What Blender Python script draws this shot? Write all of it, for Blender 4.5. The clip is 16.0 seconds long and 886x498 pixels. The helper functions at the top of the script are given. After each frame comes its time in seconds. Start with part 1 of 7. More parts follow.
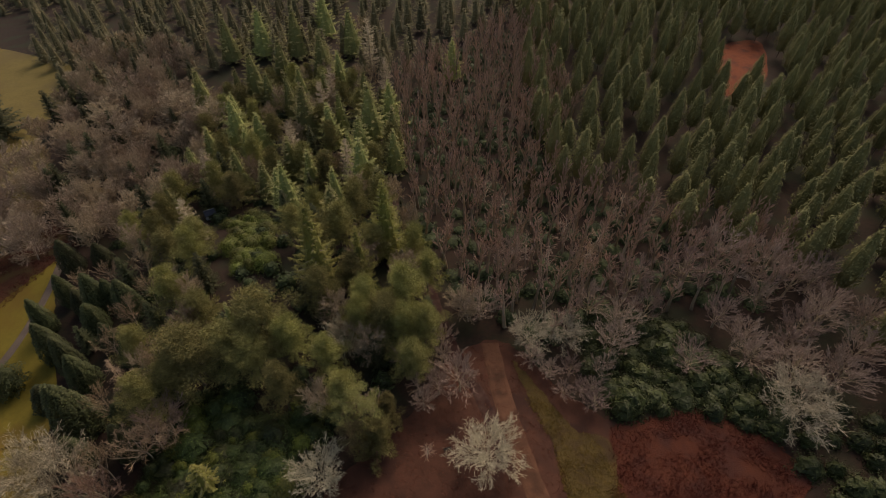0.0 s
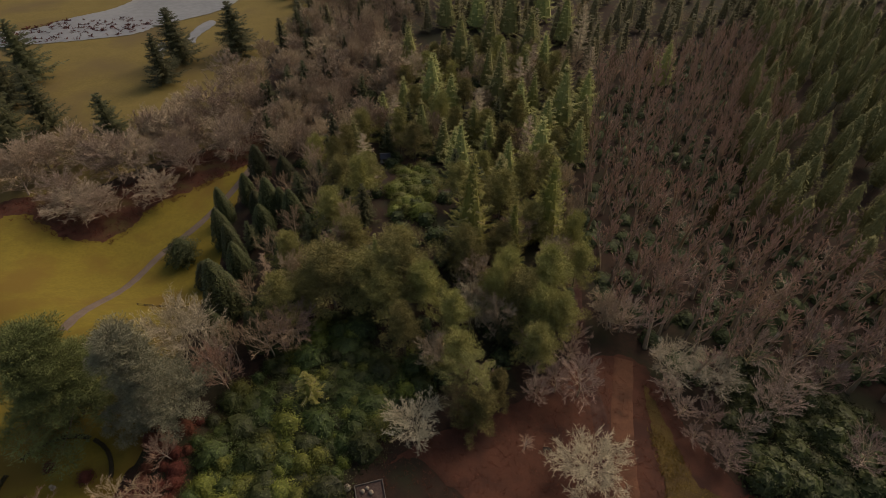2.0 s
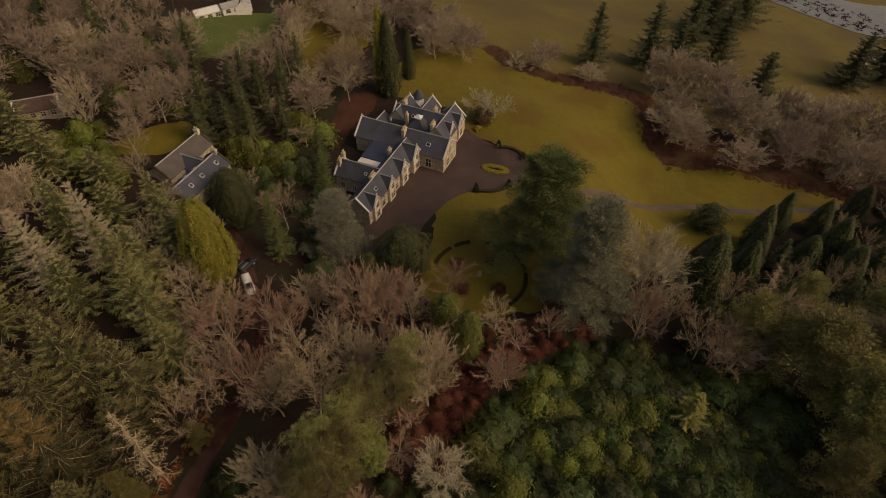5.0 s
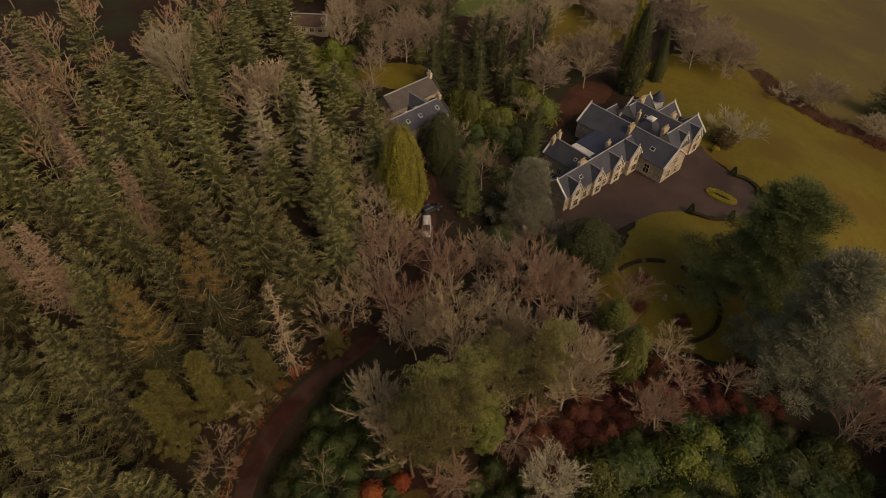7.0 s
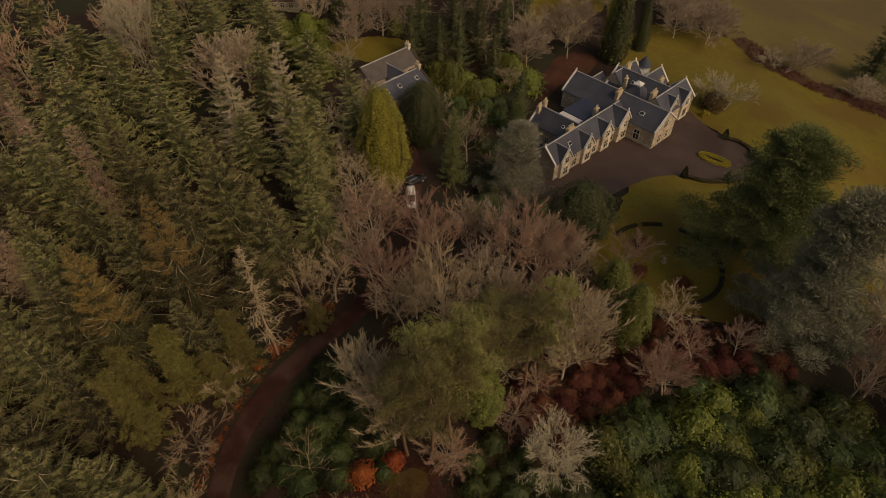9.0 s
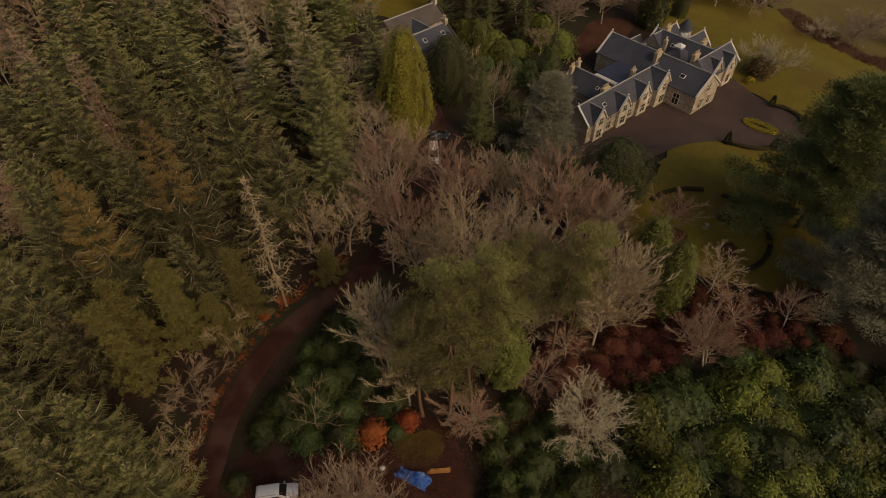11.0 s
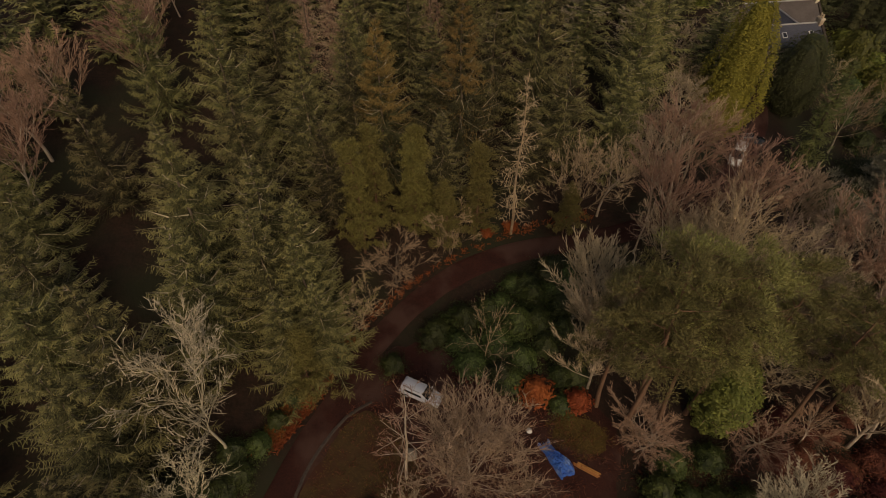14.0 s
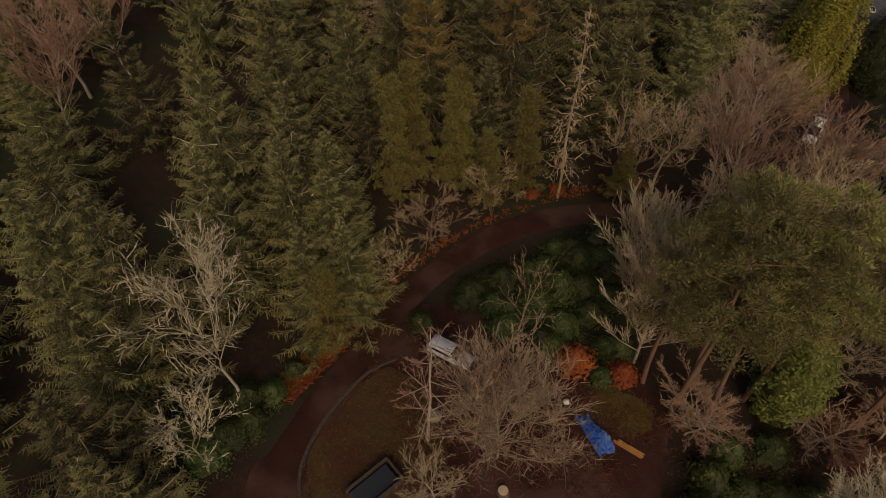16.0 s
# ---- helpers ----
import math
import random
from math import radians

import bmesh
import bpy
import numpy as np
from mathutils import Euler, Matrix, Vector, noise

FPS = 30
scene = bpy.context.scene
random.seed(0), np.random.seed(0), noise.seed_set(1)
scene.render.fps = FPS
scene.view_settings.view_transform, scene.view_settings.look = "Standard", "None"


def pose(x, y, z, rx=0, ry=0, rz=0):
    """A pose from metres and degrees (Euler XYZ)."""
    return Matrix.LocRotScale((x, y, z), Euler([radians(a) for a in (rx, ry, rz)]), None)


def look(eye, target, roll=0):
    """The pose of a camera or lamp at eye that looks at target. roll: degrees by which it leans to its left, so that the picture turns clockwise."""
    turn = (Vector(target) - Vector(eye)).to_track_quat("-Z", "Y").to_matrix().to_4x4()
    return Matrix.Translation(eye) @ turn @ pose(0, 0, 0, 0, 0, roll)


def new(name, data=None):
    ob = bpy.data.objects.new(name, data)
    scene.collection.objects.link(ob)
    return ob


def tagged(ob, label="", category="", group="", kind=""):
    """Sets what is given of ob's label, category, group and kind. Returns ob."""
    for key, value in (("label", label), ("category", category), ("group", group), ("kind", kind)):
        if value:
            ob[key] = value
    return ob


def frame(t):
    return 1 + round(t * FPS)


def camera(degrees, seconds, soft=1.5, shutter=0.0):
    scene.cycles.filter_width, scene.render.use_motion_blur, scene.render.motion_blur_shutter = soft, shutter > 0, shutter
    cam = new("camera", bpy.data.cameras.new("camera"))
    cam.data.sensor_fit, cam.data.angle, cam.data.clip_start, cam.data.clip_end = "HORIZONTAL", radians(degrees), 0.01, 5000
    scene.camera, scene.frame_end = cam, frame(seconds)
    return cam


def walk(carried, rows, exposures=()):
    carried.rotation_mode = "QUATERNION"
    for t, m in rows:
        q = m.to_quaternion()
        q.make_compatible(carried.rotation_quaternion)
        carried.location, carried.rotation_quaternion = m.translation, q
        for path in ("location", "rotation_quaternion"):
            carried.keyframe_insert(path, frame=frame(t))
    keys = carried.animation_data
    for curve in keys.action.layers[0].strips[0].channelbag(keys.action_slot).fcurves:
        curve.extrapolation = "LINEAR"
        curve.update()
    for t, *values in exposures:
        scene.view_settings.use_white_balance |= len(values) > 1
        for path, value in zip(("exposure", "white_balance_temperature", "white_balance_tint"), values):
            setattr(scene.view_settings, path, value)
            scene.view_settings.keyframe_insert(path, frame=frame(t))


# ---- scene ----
cam = camera(76.2, 16.0, soft=0.85)
ROWS = [
    (0, 2.135, 0.438, 119, 2.005, -46.102, -0.76),
    (0.5, 1.953, 0.35, 116.613, 9.56, -46.005, -0.443),
    (1, 1.775, 0.241, 114.239, 14.772, -45.964, -0.291),
    (1.5, 1.599, 0.118, 111.883, 18.555, -45.986, -0.229),
    (2, 1.412, 0.009, 109.538, 23.597, -46.033, -0.148),
    (2.5, 1.198, -0.069, 107.187, 25.798, -46.075, -0.245),
    (3, 0.918, -0.094, 104.803, 31.735, -46.119, -0.189),
    (3.5, 0.587, -0.06, 102.376, 40.573, -46.161, -0.046),
    (4, 0.244, 0.005, 99.921, 56.509, -46.178, 0.292),
    (4.5, -0.098, 0.089, 97.449, 74.708, -46.257, 0.583),
    (5, -0.411, 0.172, 94.975, 89.739, -46.214, 0.56),
    (5.2, -0.521, 0.201, 93.989, 95.15, -46.175, 0.532),
    (5.7, -0.63, 0.209, 91.575, 105, -46.052, 0.591),
    (6.2, -0.739, 0.218, 89.161, 111, -45.929, 0.651),
    (6.7, -0.848, 0.226, 86.747, 114.6, -45.806, 0.71),
    (7.3, -0.978, 0.237, 83.851, 116.818, -45.659, 0.782),
    (7.5, -0.966, 0.209, 82.94, 117.578, -45.625, 0.746),
    (8, -0.906, 0.116, 80.696, 117.652, -45.519, 0.605),
    (8.5, -0.845, -0.008, 78.423, 115.461, -45.375, 0.222),
    (9.65, -0.844, -0.342, 72.839, 112.9, -45.628, -0.153),
    (10.8, -0.853, -0.678, 67.228, 115.209, -46.085, -0.535),
    (11, -0.845, -0.668, 66.433, 116.416, -46.026, -0.506),
    (11.5, -0.828, -0.6, 64.572, 120.942, -45.9, -0.55),
    (12, -0.832, -0.498, 62.843, 127.959, -45.803, -0.536),
    (12.5, -0.832, -0.39, 61.196, 136.199, -45.764, -0.372),
    (13, -0.857, -0.278, 59.562, 142.031, -45.755, -0.236),
    (13.5, -0.903, -0.167, 57.888, 147.133, -45.771, -0.186),
    (14, -0.935, -0.041, 56.173, 150.43, -45.788, -0.068),
    (14.5, -0.956, 0.084, 54.419, 153.126, -45.814, -0.056),
    (15, -0.946, 0.203, 52.628, 154.537, -45.82, -0.17),
    (15.5, -0.91, 0.307, 50.819, 155.569, -45.771, -0.333),
    (16, -0.866, 0.391, 49, 156.056, -45.681, -0.528),
]
walk(cam, [(t, pose(x, y, z, 90 + pitch, 0, yaw) @ pose(0, 0, 0, 0, 0, roll)) for t, x, y, z, yaw, pitch, roll in ROWS],
     exposures=[(0.0, 0.98, 7350, 14), (2.0, 0.9, 7550, 14), (3.5, 0.8, 7950, 14), (5.0, 0.5, 8750, 14.5), (8.0, 0.38, 8750, 14), (12.5, 0.27, 8300, 14), (16.0, 0.19, 8000, 15)])

# ---- sky and sun: a dull overcast winter afternoon ----
SUN_AZ, SUN_EL = radians(20), radians(38)
world = bpy.data.worlds.new("overcast_sky")
scene.world = world
world.use_nodes = True
wn = world.node_tree.nodes
sky = wn.new("ShaderNodeTexSky")
sky.sky_type, sky.sun_disc = 'NISHITA', False
sky.sun_elevation, sky.sun_rotation = SUN_EL, SUN_AZ
sky.air_density, sky.dust_density = 1.5, 4.0
world.node_tree.links.new(sky.outputs[0], wn["Background"].inputs[0])
wn["Background"].inputs[1].default_value = 0.055
sun = new("sun", bpy.data.lights.new("sun", 'SUN'))
sun.data.energy, sun.data.angle, sun.data.color = 0.75, radians(32), (1.0, 0.93, 0.84)
sun.matrix_world = look((0, 0, 200), (-200 * math.sin(SUN_AZ) / math.tan(SUN_EL), -200 * math.cos(SUN_AZ) / math.tan(SUN_EL), 0))

# ---- materials ----


def surface(name, a, b, scale=2.0, fine=12.0, rough=0.9, bump=0.3, metal=0.0, spread=0.0, third=None, distance=0.05, wide=None, spec=0.3):
    """Two colours mixed by coarse and fine noise; spread: how much each object or loose piece differs in tone."""
    m = bpy.data.materials.new(name)
    m.use_nodes = True
    n, l = m.node_tree.nodes, m.node_tree.links
    bsdf = n["Principled BSDF"]
    bsdf.inputs["Roughness"].default_value, bsdf.inputs["Metallic"].default_value = rough, metal
    bsdf.inputs["Specular IOR Level"].default_value = spec
    geo = n.new("ShaderNodeNewGeometry")
    n1, n2 = n.new("ShaderNodeTexNoise"), n.new("ShaderNodeTexNoise")
    n1.inputs["Scale"].default_value, n1.inputs["Detail"].default_value = 1.0 / scale, 4.0
    n2.inputs["Scale"].default_value, n2.inputs["Detail"].default_value = fine, 3.0
    for k in (n1, n2):
        l.new(geo.outputs["Position"], k.inputs["Vector"])
    mix = n.new("ShaderNodeMix")
    mix.data_type = 'RGBA'
    mix.inputs[6].default_value, mix.inputs[7].default_value = (*a, 1), (*b, 1)
    add = n.new("ShaderNodeMath")
    add.operation = 'ADD'
    l.new(n1.outputs[0], add.inputs[0])
    l.new(n2.outputs[0], add.inputs[1])
    ramp = n.new("ShaderNodeMapRange")
    ramp.inputs[1].default_value, ramp.inputs[2].default_value = 0.75, 1.25
    l.new(add.outputs[0], ramp.inputs[0])
    l.new(ramp.outputs[0], mix.inputs[0])
    colour = mix.outputs[2]
    if third is not None:
        n3 = n.new("ShaderNodeTexNoise")
        n3.inputs["Scale"].default_value, n3.inputs["Detail"].default_value = 1.0 / (wide or scale * 5), 5.0
        l.new(geo.outputs["Position"], n3.inputs["Vector"])
        r3 = n.new("ShaderNodeMapRange")
        r3.inputs[1].default_value, r3.inputs[2].default_value = 0.48, 0.64
        l.new(n3.outputs[0], r3.inputs[0])
        m3 = n.new("ShaderNodeMix")
        m3.data_type = 'RGBA'
        m3.inputs[7].default_value = (*third, 1)
        l.new(r3.outputs[0], m3.inputs[0])
        l.new(colour, m3.inputs[6])
        colour = m3.outputs[2]
    if spread:
        info, hsv = n.new("ShaderNodeObjectInfo"), n.new("ShaderNodeHueSaturation")
        s1, s2, hue = n.new("ShaderNodeMapRange"), n.new("ShaderNodeMapRange"), n.new("ShaderNodeMapRange")
        l.new(info.outputs["Random"], s1.inputs[0])
        s1.inputs[3].default_value, s1.inputs[4].default_value = 1 - spread, 1 + spread
        l.new(geo.outputs["Random Per Island"], s2.inputs[0])
        s2.inputs[3].default_value, s2.inputs[4].default_value = 1 - spread, 1 + spread
        mul = n.new("ShaderNodeMath")
        mul.operation = 'MULTIPLY'
        l.new(s1.outputs[0], mul.inputs[0])
        l.new(s2.outputs[0], mul.inputs[1])
        l.new(info.outputs["Random"], hue.inputs[0])
        hue.inputs[3].default_value, hue.inputs[4].default_value = 0.5 - 0.05 * spread, 0.5 + 0.05 * spread
        l.new(hue.outputs[0], hsv.inputs["Hue"])
        l.new(mul.outputs[0], hsv.inputs["Value"])
        l.new(colour, hsv.inputs["Color"])
        colour = hsv.outputs[0]
    l.new(colour, bsdf.inputs["Base Color"])
    if bump:
        bp = n.new("ShaderNodeBump")
        bp.inputs["Strength"].default_value, bp.inputs["Distance"].default_value = bump, distance
        l.new(n2.outputs[0], bp.inputs["Height"])
        l.new(bp.outputs[0], bsdf.inputs["Normal"])
    return m


M = {}
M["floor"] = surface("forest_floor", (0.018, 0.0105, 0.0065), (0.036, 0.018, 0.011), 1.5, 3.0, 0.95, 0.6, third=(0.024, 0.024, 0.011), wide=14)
M["brown_grass"] = surface("wet_brown_grass", (0.045, 0.026, 0.010), (0.075, 0.043, 0.016), 1.2, 4, 0.95, 0.6, third=(0.06, 0.022, 0.012), wide=4)
M["lawn"] = surface("mown_lawn", (0.133, 0.1, 0.012), (0.163, 0.122, 0.015), 3, 1.2, 0.95, 0.4, third=(0.128, 0.082, 0.012), wide=16)
M["meadow"] = surface("rough_meadow", (0.13, 0.096, 0.024), (0.16, 0.118, 0.034), 9, 0.8, 0.95, 0.3, third=(0.112, 0.08, 0.03), wide=45)
M["field"] = surface("green_field", (0.07, 0.095, 0.025), (0.10, 0.12, 0.03), 6, 1.0, 0.95, 0.2)
M["gravel"] = surface("wet_tarmac_drive", (0.062, 0.038, 0.032), (0.086, 0.054, 0.046), 5, 6, 0.8, 0.2, third=(0.053, 0.032, 0.027), wide=11)
M["track"] = surface("muddy_track", (0.024, 0.00551, 0.00312), (0.0433, 0.0112, 0.00633), 1.8, 5, 0.85, 0.6, third=(0.066, 0.031, 0.022), wide=5)
M["lane"] = surface("stone_lane", (0.1, 0.074, 0.06), (0.14, 0.105, 0.086), 3, 5, 0.9, 0.3)
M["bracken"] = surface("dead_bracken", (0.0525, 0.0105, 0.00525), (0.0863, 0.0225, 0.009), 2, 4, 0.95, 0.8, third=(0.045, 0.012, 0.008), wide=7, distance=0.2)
# lit copy of the bracken: the light in the opening is put into brighter colours
M["bracken_lit"] = surface("lit_dead_bracken", (0.15, 0.034, 0.013), (0.21, 0.055, 0.02), 2, 4, 0.95, 0.8, third=(0.09, 0.024, 0.012), wide=7, distance=0.2)
M["clear"] = surface("leafy_clearing", (0.06, 0.022, 0.013), (0.09, 0.034, 0.02), 3, 3, 0.95, 0.5, third=(0.04, 0.015, 0.01), wide=9)
M["path_leaf"] = surface("trodden_leaf_path", (0.085, 0.036, 0.02), (0.125, 0.055, 0.03), 3, 3, 0.95, 0.5, third=(0.06, 0.025, 0.014), wide=5)
M["litter"] = surface("red_leaf_litter", (0.05, 0.018, 0.01), (0.085, 0.03, 0.016), 2, 3, 0.95, 0.5, third=(0.07, 0.045, 0.015), wide=8)
M["yellow"] = surface("rank_yellow_grass", (0.065, 0.04, 0.01), (0.095, 0.06, 0.016), 2, 4, 0.95, 0.6, third=(0.045, 0.024, 0.009), wide=6, distance=0.2)
M["water"] = surface("flood_water", (0.13, 0.13, 0.145), (0.2, 0.2, 0.215), 30, 0.3, 0.3, 0.05)
M["bark"] = surface("grey_bark", (0.10, 0.075, 0.055), (0.17, 0.13, 0.10), 1.0, 9, 0.95, 0.5)
M["bark_red"] = surface("pine_bark", (0.13, 0.07, 0.045), (0.19, 0.11, 0.07), 1.2, 8, 0.95, 0.5)
M["bark_pale"] = surface("birch_bark", (0.345, 0.27, 0.201), (0.506, 0.414, 0.322), 0.7, 6, 0.9, 0.3)
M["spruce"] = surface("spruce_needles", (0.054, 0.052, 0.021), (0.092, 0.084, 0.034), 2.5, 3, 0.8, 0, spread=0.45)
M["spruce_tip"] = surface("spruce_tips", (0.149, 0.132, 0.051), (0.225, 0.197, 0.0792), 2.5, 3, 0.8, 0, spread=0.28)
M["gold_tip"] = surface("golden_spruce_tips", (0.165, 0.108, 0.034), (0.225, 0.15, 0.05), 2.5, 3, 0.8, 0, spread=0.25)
M["white_tip"] = surface("lichened_spruce_tips", (0.348, 0.282, 0.18), (0.468, 0.39, 0.264), 2.5, 3, 0.85, 0, spread=0.2)
M["fir"] = surface("fir_needles", (0.05, 0.054, 0.023), (0.085, 0.086, 0.036), 2.5, 3, 0.8, 0, spread=0.3)
M["pine"] = surface("pine_needles", (0.151, 0.139, 0.050), (0.22, 0.198, 0.074), 1.6, 3, 0.8, 0, spread=0.42)
M["pine_y"] = surface("olive_pine_needles", (0.119, 0.101, 0.0306), (0.174, 0.145, 0.0467), 1.6, 3, 0.8, 0, spread=0.22)
M["yew"] = surface("yew_needles", (0.0362, 0.0437, 0.0147), (0.0676, 0.0713, 0.023), 1.5, 3, 0.7, 0, spread=0.3)
M["cedar"] = surface("cedar_needles", (0.0857, 0.0984, 0.0326), (0.132, 0.146, 0.0503), 1.5, 3, 0.8, 0, spread=0.25)
M["grey"] = surface("grey_green_needles", (0.138, 0.133, 0.0875), (0.214, 0.202, 0.137), 1.5, 3, 0.85, 0, spread=0.3)
M["silver"] = surface("blue_cedar_needles", (0.225, 0.215, 0.152), (0.32, 0.303, 0.22), 1.5, 3, 0.85, 0, spread=0.2)
M["gold"] = surface("golden_cypress", (0.145, 0.13, 0.019), (0.215, 0.187, 0.03), 1.5, 3, 0.8, 0, spread=0.25)
M["ivy"] = surface("ivy_leaves", (0.08, 0.095, 0.02), (0.14, 0.145, 0.032), 1.5, 3, 0.7, 0, spread=0.3)
M["rhodo"] = surface("rhododendron_leaves", (0.0265, 0.039, 0.0101), (0.0663, 0.0827, 0.0195), 2.2, 3, 0.6, 0, spread=0.5)
# rhododendron green darkened, so the shade below the trees sits in the colour
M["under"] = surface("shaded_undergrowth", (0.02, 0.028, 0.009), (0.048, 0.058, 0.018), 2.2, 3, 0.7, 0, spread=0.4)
M["laurel"] = surface("laurel_leaves", (0.0825, 0.0966, 0.016), (0.149, 0.155, 0.027), 2.0, 3, 0.6, 0, spread=0.4)
M["rust"] = surface("beech_leaves_rust", (0.212, 0.0476, 0.0135), (0.289, 0.0748, 0.0216), 1.0, 5, 0.8, 0, spread=0.12)
M["bracken_leaf"] = surface("bracken_fronds_red", (0.119, 0.028, 0.0119), (0.182, 0.0525, 0.0175), 1.5, 4, 0.9, 0, spread=0.3)
M["plantation"] = surface("plantation_needles", (0.154, 0.147, 0.0575), (0.226, 0.208, 0.0828), 5, 0.4, 0.9, 0, spread=0.16)
M["moss"] = surface("mossy_spruce", (0.13, 0.127, 0.0312), (0.208, 0.189, 0.0468), 2.5, 3, 0.85, 0, spread=0.3)
M["moss_tip"] = surface("mossy_spruce_tips", (0.216, 0.198, 0.054), (0.312, 0.276, 0.084), 2.5, 3, 0.85, 0, spread=0.25)
M["twig_brown"] = surface("brown_twigs", (0.26, 0.175, 0.13), (0.35, 0.245, 0.185), 2, 3, 0.9, 0, spread=0.25)
M["twig_red"] = surface("red_twigs", (0.28, 0.165, 0.117), (0.37, 0.232, 0.168), 2, 3, 0.9, 0, spread=0.25)
M["twig_tan"] = surface("tan_twigs", (0.31, 0.22, 0.135), (0.42, 0.31, 0.2), 2, 3, 0.9, 0, spread=0.2)
M["twig_white"] = surface("lichened_twigs", (0.4, 0.34, 0.235), (0.52, 0.45, 0.32), 2, 3, 0.9, 0, spread=0.2)
M["twig_purple"] = surface("birch_twigs", (0.495, 0.341, 0.264), (0.638, 0.451, 0.358), 4, 3, 0.9, 0, spread=0.28)
M["rib"] = surface("lichened_branch", (0.26, 0.215, 0.14), (0.36, 0.3, 0.205), 2.5, 3, 0.9, 0, spread=0.3)
M["mid"] = surface("olive_conifer_needles", (0.174, 0.182, 0.0626), (0.287, 0.278, 0.0974), 2.5, 3, 0.85, 0, spread=0.35)
M["mid_tip"] = surface("olive_conifer_tips", (0.242, 0.227, 0.0832), (0.363, 0.325, 0.129), 2.5, 3, 0.85, 0, spread=0.3)
M["olive"] = surface("olive_pine_tufts", (0.179, 0.165, 0.0542), (0.274, 0.24, 0.0816), 2.5, 3, 0.85, 0, spread=0.35)
M["twig_grey"] = surface("grey_tan_twigs", (0.3, 0.226, 0.163), (0.394, 0.302, 0.226), 2, 3, 0.9, 0, spread=0.25)
M["leaf_rust"] = surface("rust_bracken_fronds", (0.179, 0.0428, 0.0143), (0.261, 0.0713, 0.0214), 1.0, 5, 0.9, 0, spread=0.3)
M["coping"] = surface("pale_gable_coping", (0.6, 0.56, 0.52), (0.72, 0.68, 0.63), 1.0, 5, 0.85, 0.2)
M["shrub_brown"] = surface("dark_evergreen_shrub", (0.06, 0.035, 0.016), (0.1, 0.055, 0.025), 0.5, 6, 0.9, 0, spread=0.3)
M["twig_ash"] = surface("pinkish_grey_twigs", (0.3, 0.215, 0.17), (0.41, 0.3, 0.245), 2, 3, 0.9, 0, spread=0.25)
M["twig_far"] = surface("pale_far_twigs", (0.331, 0.248, 0.17), (0.442, 0.34, 0.239), 2, 3, 0.9, 0, spread=0.25)
# needles paled to carry the haze over the distant wood in their colour
M["hazed_conifer"] = surface("hazed_conifer_needles", (0.196, 0.182, 0.0874), (0.299, 0.267, 0.132), 3, 1.2, 0.9, 0, spread=0.35)
M["brown_roof"] = surface("brown_roof_tiles", (0.085, 0.05, 0.04), (0.13, 0.08, 0.062), 1.0, 7, 0.85, 0.3)
M["twig_straw"] = surface("straw_twigs", (0.319, 0.244, 0.16), (0.42, 0.328, 0.223), 2, 3, 0.9, 0, spread=0.25)
M["twig_pink"] = surface("pinkish_tan_twigs", (0.27, 0.185, 0.125), (0.36, 0.255, 0.175), 2, 3, 0.9, 0, spread=0.2)
M["grey_slate"] = surface("brown_grey_slate", (0.085, 0.07, 0.065), (0.125, 0.105, 0.095), 2, 7, 0.8, 0.3, spec=0.2)
M["gold_tuft"] = surface("yellow_grass_tufts", (0.1, 0.066, 0.016), (0.15, 0.1, 0.026), 1, 4, 0.95, 0, spread=0.3)
M["slate"] = surface("blue_slate", (0.046, 0.048, 0.062), (0.075, 0.077, 0.095), 3, 7, 0.7, 0.3, spread=0.12, spec=0.2)
M["lead"] = surface("lead_flashing", (0.30, 0.29, 0.28), (0.38, 0.37, 0.36), 2, 6, 0.6, 0.1)
M["flat"] = surface("flat_roof_felt", (0.035, 0.04, 0.07), (0.05, 0.055, 0.09), 2, 3, 0.4, 0.1)
M["stone"] = surface("cream_rubble_stone", (0.24, 0.19, 0.135), (0.6, 0.51, 0.4), 0.7, 2.6, 0.9, 0.8, third=(0.36, 0.28, 0.2), wide=3)
M["dressed"] = surface("dressed_sandstone", (0.46, 0.39, 0.3), (0.72, 0.64, 0.52), 0.8, 2.2, 0.9, 0.3, third=(0.4, 0.31, 0.22), wide=2.5)
M["white"] = surface("white_paint", (0.62, 0.60, 0.57), (0.72, 0.70, 0.67), 2, 5, 0.6, 0.1)
M["glass"] = surface("window_glass", (0.02, 0.022, 0.028), (0.035, 0.038, 0.045), 2, 4, 0.12, 0)
M["pot"] = surface("buff_chimney_pot", (0.42, 0.32, 0.2), (0.56, 0.45, 0.31), 0.5, 6, 0.9, 0.2)
M["hedge"] = surface("clipped_box_hedge", (0.045, 0.035, 0.015), (0.075, 0.06, 0.025), 0.6, 8, 0.9, 0, spread=0.3)
M["heath"] = surface("yellow_heather", (0.25, 0.18, 0.025), (0.33, 0.25, 0.045), 0.5, 6, 0.9, 0, spread=0.3)
M["bed"] = surface("dark_red_shrub", (0.08, 0.0208, 0.0144), (0.12, 0.036, 0.0224), 0.5, 6, 0.9, 0, spread=0.3)
M["car"] = surface("silver_car_paint", (0.62, 0.62, 0.66), (0.68, 0.68, 0.72), 3, 20, 0.3, 0, metal=0.1)
M["dark_car"] = surface("dark_car_paint", (0.025, 0.028, 0.035), (0.035, 0.038, 0.045), 3, 20, 0.25, 0)
M["rubber"] = surface("black_rubber", (0.02, 0.02, 0.02), (0.035, 0.035, 0.035), 0.3, 20, 0.8, 0.1)
